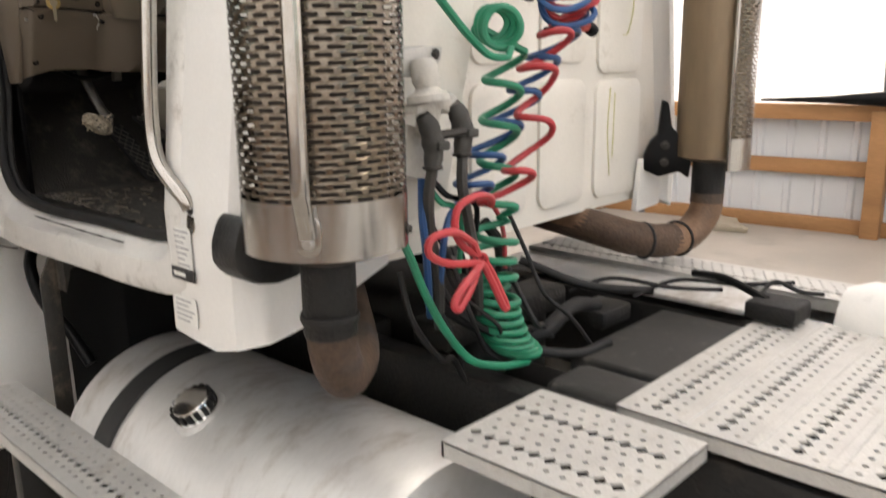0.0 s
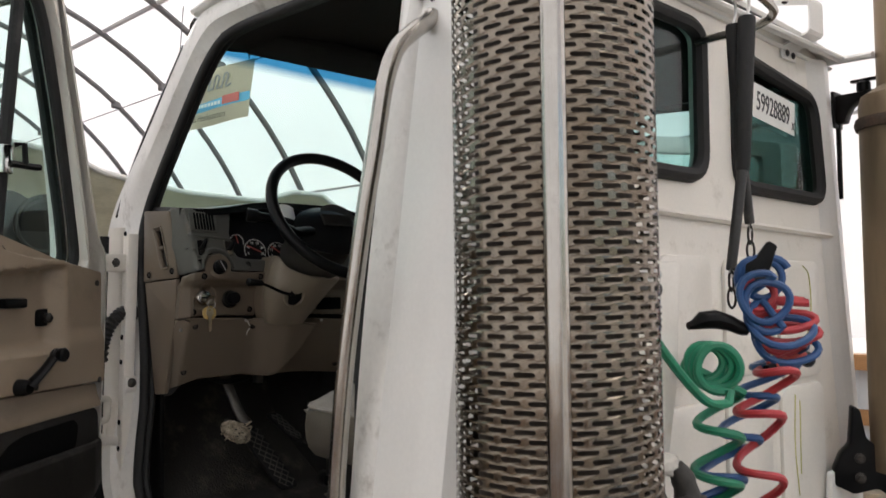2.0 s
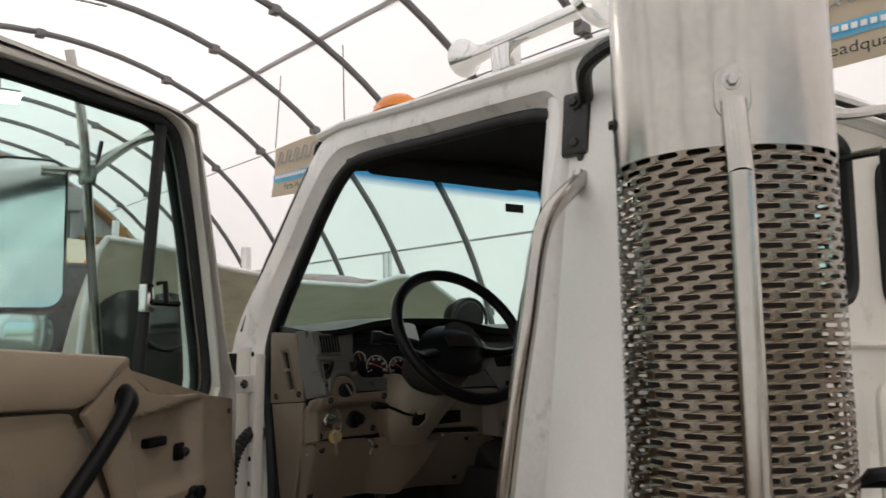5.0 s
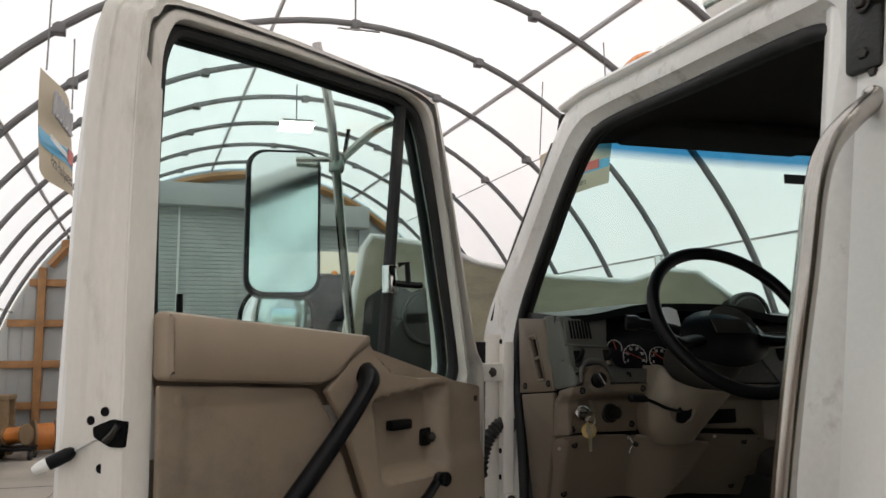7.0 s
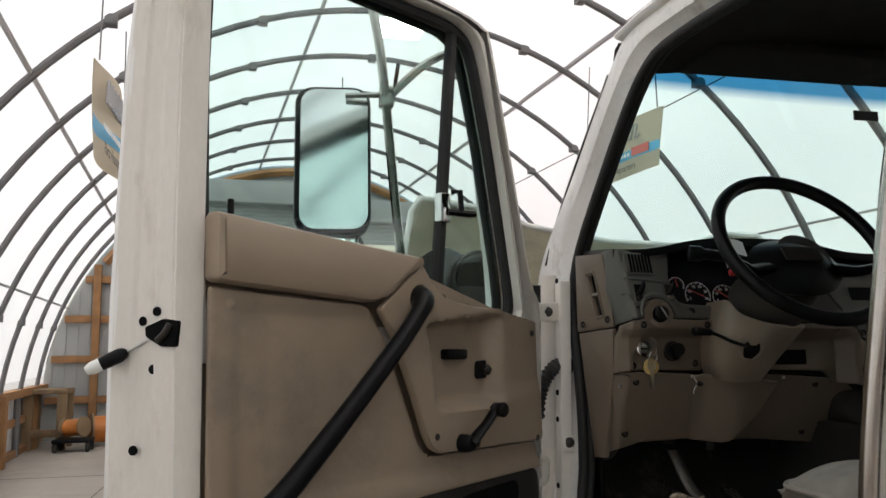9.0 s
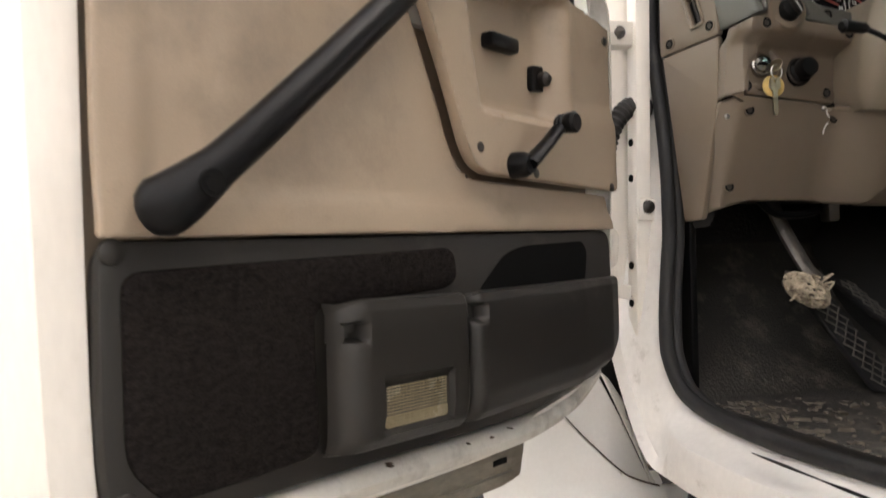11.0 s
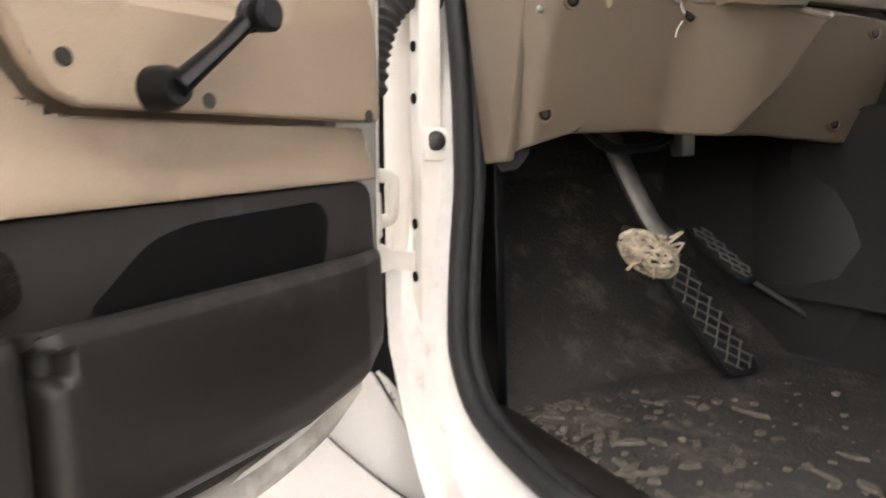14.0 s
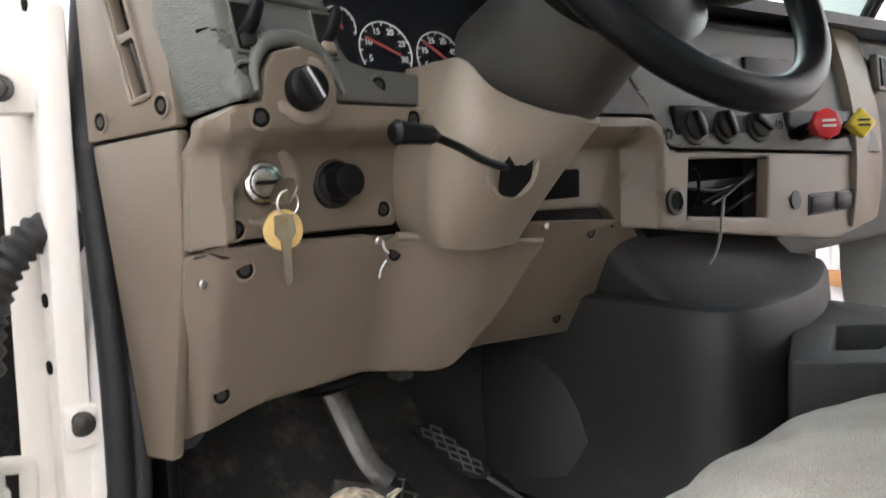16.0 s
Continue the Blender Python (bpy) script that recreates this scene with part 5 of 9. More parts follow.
def screw(p, parent, m=BOLT, r=0.009, d=(0, -1, 0)):
    """A screw: bright ones stand on the face, dark ones sit on a rimmed disc painted black like a sunk hole."""
    bm = bmesh.new()
    if m is not BOLT:
        lathe(bm, [(r, -0.002), (r, 0.0022), (r * 0.7, 0.0034)], 16, along(p, d))
        return part("screw", bm, m, parent)
    lathe(bm, [(r * 1.35, -0.001), (r * 1.28, 0.0012), (r * 1.05, 0.0014), (r * 0.95, -0.001)], 18, along(p, d), False)
    o = part("screw", bm, parent.data.materials[0], parent)
    bm = bmesh.new()
    lathe(bm, [(r * 1.0, -0.002), (r * 1.0, 0.0003)], 16, along(p, d))
    part("screw_hole", bm, HOLE, o)
    bm = bmesh.new()
    lathe(bm, [(r * 0.6, 0.0), (r * 0.55, 0.0008)], 10, along(p, d))
    part("screw_head", bm, BOLT, o)
    return o


# knee panel: a flat left field folded back at its left edge, and a bulge under the column
def y_low(x, z):
    return 2.435 + 0.40 * (1.832 - z) + 0.13 * (min(x, 1.05) - 0.779) - 0.062 * ease((x - 0.955) / 0.13) + 0.9 * max(0, 0.757 - x)


def y_wing(x, z):
    return 2.475 + 0.50 * (1.815 - z) + 0.05 * (x - 1.32)


LOWP = [(0.730, 1.849), (0.757, 1.8565), (0.932, 1.8505), (0.950, 1.846), (0.958, 1.838), (0.967, 1.8465), (1.029, 1.840), (1.168, 1.824), (1.115, 1.731), (1.062, 1.672), (1.04, 1.668), (1.0, 1.672), (0.958, 1.678), (0.891, 1.677), (0.817, 1.676), (0.753, 1.660), (0.722, 1.642)]
dl = part("knee_panel", dash_face(LOWP, y_low, 0.02, 0.005), TAN_DASH, TRUCK, "tan knee panel under the steering column")
part("wing", dash_face([(1.10, 1.845), (1.20, 1.842), (1.382, 1.829), (1.42, 1.822), (1.455, 1.795), (1.460, 1.78), (1.41, 1.669), (1.364, 1.651), (1.175, 1.668), (1.08, 1.668), (1.04, 1.70)], y_wing, 0.015, 0.012), TAN_DASH, dl)
part("rim_roll", newtube([(x, y_low(x, z) + 0.004, z - 0.002) for x, z in ((0.972, 1.8465), (1.0, 1.8435), (1.029, 1.840), (1.08, 1.834), (1.13, 1.828), (1.162, 1.8245))], 0.005, 8), TAN_DASH, dl)
for p in ((0.779, 1.832), (0.768, 1.701), (0.971, 1.825)):
    screw((p[0], y_low(*p) - 0.001, p[1]), dl)
for p in ((1.322, 1.815), (1.318, 1.684)):
    screw((p[0], y_wing(*p) - 0.001, p[1]), dl)
for p in ((0.742, 1.822), (0.945, 1.842)):
    screw((p[0], y_low(*p) - 0.001, p[1]), dl, ZINC, 0.0045)
screw((1.215, y_wing(1.215, 1.835) - 0.001, 1.834), dl, ZINC, 0.0045)
part("rivet", newlathe([(0.0025, 0), (0.0025, 0.001)], 10, along((1.37, y_wing(1.37, 1.82), 1.820), (0, -1, 0.3))), HOLE, dl)
bm = bmesh.new()
tube(bm, spline([(x, y_low(x, z) - 0.0012, z) for x, z in ((0.951, 1.842), (0.955, 1.834), (0.963, 1.826))], 4), 0.0015, 5)
tube(bm, spline([(x, y_low(x, z) - 0.0012, z) for x, z in ((0.962, 1.818), (0.957, 1.808), (0.957, 1.798))], 4), 0.0013, 5)
part("crack", bm, WHITEPRINT, dl, "pale crack at a screw")
part("bracket_tab", newplate(rounded([(0.0, 0.0), (0.045, 0.018), (0.052, 0.0), (0.03, -0.016), (0.004, -0.014)], 0.004), (), 0.0, 0.004, axes((0.735, 2.560, 1.640), (0.85, -0.2, 0.25), (-0.2, 0, 0.95), (-0.3, -0.9, -0.1))), BRACKET, dl)


# switch panel: a sunk field with the lock and button under a forward top border
def y_mid(x, z):
    top = ease((z - 1.940) / 0.024)
    rim = ease((0.774 - x) / 0.012) * (1 - top)
    slope = ease((z - 1.925 + 0.9 * (0.80 - x)) / 0.02) * ease((0.80 - x) / 0.02) * (1 - top)
    return 2.434 + 0.18 * (x - 0.77) - 0.048 * top - 0.022 * max(rim, slope) + 1.3 * max(0, 0.753 - x) + 0.05 * (1.90 - z)


MIDP = [(0.735, 1.971), (0.759, 1.983), (0.784, 1.987), (0.789, 2.014), (0.803, 2.031), (0.828, 2.037), (0.853, 2.030), (0.869, 2.010), (0.872, 1.986), (1.009, 1.984), (0.985, 1.8555), (0.757, 1.8605), (0.730, 1.8525)]
dm = part("switch_panel", dash_face(MIDP, y_mid, 0.03, 0.004, (), 0.007), TAN_DASH, TRUCK, "tan switch panel with ignition lock")
for p in ((0.781, 1.972), (0.768, 1.872), (0.966, 1.875), (0.975, 1.972)):
    screw((p[0], y_mid(*p) - 0.001, p[1]), dm)
LK = along((0.806, 2.446, 1.912), (-0.12, -1, 0.08))
part("lock_dish", newlathe([(0.043, 0.0), (0.041, 0.006), (0.036, 0.0075), (0.030, 0.002), (0.026, 0.0)], 32, LK), TAN_DASH, dm)
ig = part("ignition_lock", newlathe([(0.0215, 0), (0.0215, 0.010), (0.019, 0.015), (0.0155, 0.016), (0.0148, 0.010), (0.014, 0.009), (0.0135, 0.017), (0.009, 0.018)], 28, LK), STAINLESS, dm, "chrome ignition lock")
part("key_slot", newbox((-0.010, -0.002, 0.0215), (0.010, 0.002, 0.0228), 0.0, LK), HOLE, ig)
PB = along((0.893, 2.458, 1.907), (0, -1, 0.1))
kb = part("push_button", newlathe([(0.026, 0), (0.026, 0.005), (0.0225, 0.010), (0.0225, 0.016), (0.0185, 0.020), (0.0185, 0.034), (0.0165, 0.040), (0.009, 0.042)], 24, PB), BLACK, dm, "black push button")
part("collar", newlathe([(0.0245, 0.008), (0.0255, 0.0105), (0.0235, 0.013)], 24, PB), BOLT, kb)

# left end panels with a slot vent
EX, EY = Vector((0.30, -0.954, 0)), Vector((-0.954, -0.30, 0))
part("dash_end_lower", newplate(rounded([(-0.075, 0.30), (-0.03, -0.015), (0.012, -0.012), (0.052, 0.20), (0.058, 0.3105)], 0.005), (), -0.014, 0.0, axes((0.713, 2.505, 1.655), EX, (0, 0, 1), EY), 0.003), TAN_DASH, TRUCK, "tan lower end panel of the dashboard")
ME = axes((0.713, 2.505, 1.958), EX, (0, 0, 1), EY)
eu = part("dash_end_upper", newplate(rounded([(-0.080, 0.0), (0.058, 0.0105), (0.050, 0.10), (0.025, 0.20), (-0.080, 0.205)], 0.006), [rounded([(0.000, 0.040), (0.020, 0.044), (0.004, 0.095), (-0.016, 0.09)], 0.003), rounded([(-0.018, 0.099), (0.002, 0.103), (-0.012, 0.150), (-0.032, 0.146)], 0.003)], -0.014, 0.0, ME, 0.002), TAN_DASH, TRUCK, "tan dash end with a slot vent")
# near-black box behind the slots paints the vent's inner shade
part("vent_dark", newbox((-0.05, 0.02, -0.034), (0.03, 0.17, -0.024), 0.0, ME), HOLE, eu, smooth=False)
bm = bmesh.new()
tube(bm, [ME @ Vector((x, y, 0.001)) for x, y in rounded([(-0.003, 0.034), (0.027, 0.040), (-0.008, 0.158), (-0.040, 0.152)], 0.005)], 0.0028, 6, True)
part("vent_rim", bm, TAN_DASH, eu)
part("vent_blade", newplate([(0.011, 0.046), (0.016, 0.046), (0.0, 0.09), (-0.004, 0.09)], (), -0.020, -0.003, ME), CHAR, eu)
screw(tuple(ME @ Vector((0.040, 0.030, 0.001))), eu, BOLT, 0.009, tuple(EY))
screw(tuple(ME @ Vector((-0.055, 0.020, 0.001))), eu, BOLT, 0.009, tuple(EY))


# grey-green instrument bezel: a front face and a side facet
def y_bez(x, z):
    return 2.386 + 0.25 * (x - 0.771) + 0.35 * (z - 2.01) + 2.6 * max(0, 0.759 - 0.10 * (z - 1.986) - x)


BEZ = [(0.737, 1.974), (0.759, 1.986), (0.782, 1.990), (0.786, 2.016), (0.801, 2.034), (0.828, 2.040), (0.855, 2.033), (0.872, 2.012), (0.875, 1.989), (1.011, 1.987), (1.009, 2.023), (0.93, 2.025), (0.904, 2.031), (0.892, 2.05), (0.888, 2.10), (0.905, 2.165), (0.726, 2.165), (0.724, 2.06)]
bz = part("instrument_bezel", dash_face(BEZ, y_bez, 0.03, 0.004, (), 0.009), GREY_DASH, TRUCK, "grey-green instrument bezel")
part("arch_rim", newtube(spline([(x, y_bez(x, z) - 0.003, z) for x, z in ((0.777, 1.994), (0.780, 2.018), (0.797, 2.039), (0.828, 2.046), (0.858, 2.038), (0.876, 2.016), (0.884, 1.996))], 6), [0.003 + 0.0055 * math.sin(math.pi * k / 36) for k in range(37)], 10), GREY_DASH, bz)
part("vent_ledge", newtube(spline([(x, y_bez(x, 2.088) - 0.002, 2.088 - 0.05 * (x - 0.75)) for x in (0.745, 0.79, 0.84, 0.885)], 5), 0.006, 8, False, 0.6), GREY_DASH, bz)
KN = along((0.829, y_mid(0.829, 2.0) - 0.001, 1.998), (-0.05, -1, 0.15))
lk = part("headlamp_knob", newlathe([(0.0205, -0.004), (0.0205, 0.004), (0.019, 0.007), (0.0185, 0.016), (0.014, 0.018)], 24, KN), BLACK, bz, "black rotary headlamp switch")
part("pointer", newbox((-0.005, -0.0165, 0.012), (0.005, 0.0165, 0.027), 0.002, KN @ Matrix.Rotation(radians(28), 4, "Z")), CHAR, lk)
part("pointer_mark", newbox((-0.0012, -0.015, 0.0265), (0.0012, 0.015, 0.0275), 0.0, KN @ Matrix.Rotation(radians(28), 4, "Z")), GREYPRINT, lk)
part("ring", newlathe([(0.033, -0.002), (0.0335, 0.0015), (0.031, 0.003), (0.0225, 0.002), (0.0215, 0.0)], 32, KN), TAN_DASH, lk)
for x, z, m in ((0.780, 2.052, BLACK), (0.876, 2.054, TAN_LIGHT)):
    Mt = axes((x, y_bez(x, z) - 0.001, z), (0.97, 0.24, 0), (0, 0.33, 0.94), (0.23, -0.91, 0.33))
    rk = part("rocker_switch", newplate(rrect(0.030, 0.052, 0.004, 3), [rrect(0.024, 0.045, 0.003, 3)], -0.002, 0.0025, Mt, 0.001), GREY_DASH, bz)
    part("switch_well", newplate(rrect(0.025, 0.046, 0.003, 3), (), -0.001, 0.0005, Mt), HOLE if m is BLACK else CHAR, rk, smooth=False)
    part("toggle", newtube([Mt @ Vector(q) for q in ((0.0, -0.006, 0.0), (0.0, 0.0, 0.012), (0.004, 0.014, 0.020), (0.006, 0.020, 0.020))], [0.009, 0.008, 0.0075, 0.005], 10, False, 0.7), BLACK, rk)
    part("switch_base", newbox((-0.008, -0.020, 0.0), (0.008, -0.008, 0.006), 0.002, Mt), CHAR if m is BLACK else TAN_LIGHT, rk)
screw((0.771, y_bez(0.771, 2.010), 2.010), bz)
screw((0.938, y_bez(0.938, 2.007), 2.007), bz)
# louvred side vent
MV = axes((0.80, y_bez(0.8, 2.127) - 0.002, 2.127), (0.97, 0.24, 0), (0, 0.33, 0.94), (0.23, -0.91, 0.33))
vt = part("air_vent", newplate(rrect(0.095, 0.062, 0.008, 4), (), -0.01, 0.003, MV, 0.002), GREY_DASH, bz, "louvred air vent")
for k in range(7):
    part("louvre", newbox((-0.034 + 0.0105 * k, -0.025, 0.001), (-0.0285 + 0.0105 * k, 0.025, 0.0055), 0.0, MV), HOLE, vt)

# gauges behind the wheel
gp = part("instrument_panel", dash_face([(0.89, 2.02), (0.98, 1.985), (1.32, 1.985), (1.32, 2.16), (0.89, 2.16)], lambda x, z: 2.487 + 0.25 * (z - 2.0), 0.02, 0.01, (), 0.05), GAUGE, TRUCK, "black gauge cluster with red needles")
for x, z, r, labs, na in ((1.000, 2.053, 0.036, ("5", "10", "15", "20", "25", "30"), 152), (1.078, 2.048, 0.034, ("5", "15", "25", "35", "45", "55"), 140), (0.942, 2.080, 0.022, (), 100), (1.17, 2.06, 0.036, (), 120)):
    Mq = axes((x, 2.487 + 0.25 * (z - 2.0) - 0.003, z), (1, 0, 0), (0, 0.24, 0.97), (0, -0.97, 0.24))
    t = bmesh.new()
    tube(t, [Mq @ Vector((r * math.cos(a), r * math.sin(a), 0)) for a in [math.pi * (-0.15 + 1.3 * k / 30) for k in range(31)]], 0.0009, 5)
    for k in range(11):
        a = math.pi * (1.12 - 1.24 * k / 10)
        tube(t, [Mq @ Vector((q * math.cos(a), q * math.sin(a), 0)) for q in (r * 0.88, r)], 0.0008, 4)
    gd = part("dial_marks", t, WHITEPRINT, gp)
    for k, s_ in enumerate(labs):
        a = math.pi * (1.12 - 1.24 * k / (len(labs) - 1))
        text_on("numeral", s_, 0.0105, Mq @ Matrix.Translation((r * 0.70 * math.cos(a), r * 0.70 * math.sin(a), 0.001)), WHITEPRINT, gd)
    a = radians(na)
    part("needle", newtube([Mq @ Vector((-r * 0.55 * math.cos(a), -r * 0.25 * math.sin(a), 0.003)), Mq @ Vector((r * 0.85 * math.cos(a), r * 0.9 * math.sin(a), 0.003))], 0.0016, 5), REDPRINT, gp, "red needle")

# dash top and hood over the gauges
part("dash_top", newsurf(lambda u, v: (lerp(0.735, 2.56, u), lerp(2.44, 2.95, v), 2.165 + 0.018 * math.sin(math.pi * v) + 0.035 * math.exp(-((lerp(0.735, 2.56, u) - 1.13) / 0.24) ** 4) * (1 - v)), 40, 10, 0.02), BLACK, TRUCK, "black padded dash top")
part("dash_body", newbox((0.74, 2.53, 1.70), (2.56, 2.93, 2.15), 0.01), CHAR, TRUCK, smooth=False)


# centre stack: a sunk field beside the column, then the radio face
def y_cs(x, z):
    return 2.428 + 0.046 * ease((1.425 - x) / 0.035) * ease((1.952 - z) / 0.014) + 0.06 * max(0, x - 1.98)


CSL = [(1.15, 1.976), (1.385, 1.974), (1.424, 1.968), (1.445, 1.926), (2.150, 1.8965), (2.165, 1.86), (2.135, 1.785), (2.09, 1.757), (1.96, 1.744), (1.62, 1.786), (1.43, 1.812), (1.385, 1.816), (1.36, 1.848), (1.15, 1.856)]
cs = part("centre_panel", dash_face(CSL, y_cs, 0.022, 0.012, [[(1.490, 1.826), (1.719, 1.806), (1.721, 1.906), (1.494, 1.911)]], 0.014), TAN_DASH, TRUCK, "tan centre panel with an empty radio slot")
# solid near-black block paints the shade inside the empty radio slot
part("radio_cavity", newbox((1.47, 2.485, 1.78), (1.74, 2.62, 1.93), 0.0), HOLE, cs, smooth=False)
part("radio_bracket", newbox((1.50, 2.462, 1.862), (1.715, 2.470, 1.874), 0.0), CHAR, cs)
part("radio_bracket", newbox((1.515, 2.455, 1.835), (1.520, 2.470, 1.905), 0.0), BOLT, cs)
GREYWIRE = mat("grey_wire", (0.17, 0.158, 0.14), 0.5, var=0.2, bump=0.0)
for pts in ([(1.50, 2.45, 1.870), (1.60, 2.445, 1.858), (1.715, 2.455, 1.872)], [(1.54, 2.45, 1.895), (1.545, 2.445, 1.87), (1.535, 2.45, 1.835)], [(1.56, 2.45, 1.84), (1.64, 2.44, 1.862), (1.715, 2.45, 1.888)], [(1.62, 2.45, 1.82), (1.67, 2.442, 1.84), (1.712, 2.45, 1.845)]):
    part("loose_wire", newtube(spline(pts, 6), 0.0032, 6), BLACK, cs)
part("loose_wire", newtube(spline([(1.715, 2.45, 1.878), (1.66, 2.44, 1.868), (1.61, 2.44, 1.848), (1.575, 2.44, 1.838)], 6), 0.0022, 6), GREYWIRE, cs)
part("loose_wire", newtube(spline([(1.64, 2.46, 1.848), (1.580, 2.425, 1.838), (1.556, 2.412, 1.815), (1.545, 2.408, 1.79), (1.525, 2.405, 1.765), (1.508, 2.405, 1.752)], 6), 0.0026, 6), GREYWIRE, cs, "grey wire hanging out of the radio slot")
li = part("lighter_socket", newlathe([(0.0205, 0), (0.0205, 0.005), (0.015, 0.006), (0.014, -0.004)], 20, along((1.455, y_cs(1.455, 1.852), 1.851), (0, -1, 0.1))), BOLT, cs)
part("socket_bore", newlathe([(0.0125, 0.003), (0.0125, 0.0035)], 16, along((1.455, y_cs(1.455, 1.852), 1.851), (0, -1, 0.1))), HOLE, li)
part("round_plug", newlathe([(0.017, 0), (0.017, 0.003)], 18, along((1.812, y_cs(1.812, 1.83), 1.829), (0, -1, 0.1))), BLACK, cs)
for x in (1.905, 2.005):
    rk = part("rocker_switch", newbox((x - 0.046, y_cs(x, 1.83) - 0.003, 1.797), (x + 0.046, y_cs(x, 1.83) + 0.01, 1.836), 0.003), CHAR, cs)
    part("rocker", newbox((x - 0.041, y_cs(x, 1.83) - 0.006, 1.801), (x + 0.041, y_cs(x, 1.83), 1.832), 0.003), BLACK, rk)
part("ash_slot", newbox((1.205, y_cs(1.25, 1.89) - 0.004, 1.867), (1.298, y_cs(1.25, 1.89) + 0.02, 1.906), 0.003), HOLE, cs, "small black digital display")


def y_up(x, z):
    return 2.424 + 0.25 * (z - 1.9)


CSU = [(1.375, 2.06), (1.428, 1.975), (1.452, 1.932), (1.48, 1.929), (2.150, 1.902), (2.145, 1.94), (1.99, 2.10), (1.96, 2.12), (1.365, 2.12)]
part("instrument_bezel", dash_face([(1.20, 1.981), (1.420, 1.977), (1.37, 2.06), (1.36, 2.14), (1.20, 2.14)], lambda x, z: 2.432 + 0.40 * (z - 1.97), 0.03, 0.004), COLUMN_GREY, TRUCK, "grey-green bezel beside the column")
part("passenger_dash", newsurf(lambda u, v: (lerp(2.03, 2.57, u), 2.42 + 0.20 * u ** 1.6 + 0.10 * (v - 0.5) ** 2 + 0.05 * v, lerp(1.765, 2.14, v)), 14, 10, 0.02), TAN_DASH, TRUCK, "tan passenger side of the dashboard")
pv = part("air_vent", newplate(rrect(0.16, 0.075, 0.008, 4), (), -0.01, 0.006, axes((2.33, 2.50, 2.07), (0.97, 0.22, 0), (0, 0.1, 1), (0.22, -0.97, 0)), 0.003), GREY_DASH, TRUCK, "louvred passenger air vent")
for k in range(8):
    part("louvre", newbox((-0.066 + 0.018 * k, -0.03, 0.004), (-0.058 + 0.018 * k, 0.03, 0.011), 0.0, axes((2.33, 2.50, 2.07), (0.97, 0.22, 0), (0, 0.1, 1), (0.22, -0.97, 0))), BLACK, pv)
cu_ = part("control_panel", dash_face(CSU, y_up, 0.04, 0.008), GREY_DASH, TRUCK, "grey-green control panel with rotary switches")
part("knob_plate", newbox((1.470, y_up(1.6, 1.96) - 0.003, 1.934), (1.745, y_up(1.6, 1.96) + 0.02, 1.992), 0.004), BLACK, cu_)
for x in (1.515, 1.600, 1.698):
    z = 1.961
    Mn = along((x, y_up(x, z) - 0.003, z), (-0.1, -1, 0.25))
    kn = part("rotary_knob", newlathe([(0.031, 0), (0.030, 0.004), (0.024, 0.006), (0.023, 0.003), (0.0225, 0.010), (0.018, 0.013)], 24, Mn), CHAR, cu_, "black rotary heater knob")
    part("grip", newbox((-0.0065, -0.0205, 0.008), (0.0065, 0.0205, 0.020), 0.003, Mn @ Matrix.Rotation(radians(60 if x > 1.65 else 15), 4, "Z")), BLACK, kn)
for x, z in ((1.452, 1.948), (1.775, 1.958), (1.395, 2.00)):
    screw((x, y_up(x, z) - 0.001, z), cu_)
vp = part("valve_plate", newbox((1.795, y_up(1.9, 1.95) - 0.004, 1.912), (2.105, y_up(1.9, 1.95) + 0.02, 1.985), 0.006), BLACK, cu_)
for x, m, nm in ((1.835, REDVALVE, "red octagonal air brake knob"), (1.965, YELLOW, "yellow square air brake knob")):
    Mk = along((x, y_up(x, 1.950) - 0.004, 1.944), (-0.55, -0.9, 0.2))
    part("valve_stem", newlathe([(0.014, 0.0), (0.014, 0.05)], 14, Mk), BLACK, vp)
    vk = part("air_valve_knob", newlathe([(0.014, 0.040), (0.016, 0.056), (0.024, 0.066), (0.027, 0.074), (0.026, 0.082), (0.020, 0.085)], 8 if m is REDVALVE else 4, Mk), m, cu_, nm)
    for k in range(2):
        part("print_bar", newbox((-0.012, -0.007 + 0.009 * k, 0.0845), (0.012, -0.003 + 0.009 * k, 0.0856), 0.0, Mk), WHITEPRINT if m is REDVALVE else BLACKPRINT, vk)
for x0, x1 in ((1.44, 1.66), (1.70, 1.92)):
    part("upper_slot", newbox((x0, y_up(1.6, 2.05) - 0.003, 2.018), (x1, y_up(1.6, 2.05) + 0.02, 2.075), 0.005), BLACK, cu_)

# steering column, shroud, wheel
WC, TILT_W, WR = Vector((1.109, 2.207, 2.149)), radians(57.4), 0.209
SA, NA = Vector((0, math.cos(TILT_W), math.sin(TILT_W))), Vector((0, -math.sin(TILT_W), math.cos(TILT_W)))
col = part("steering_column", newlathe([(0.070, 0.03), (0.078, 0.09), (0.088, 0.17), (0.096, 0.235)], 32, along(WC + Vector((0.028, 0, 0)) - NA * 0.01, -NA)), COLUMN_GREY, TRUCK, "dark grey steering column cover")


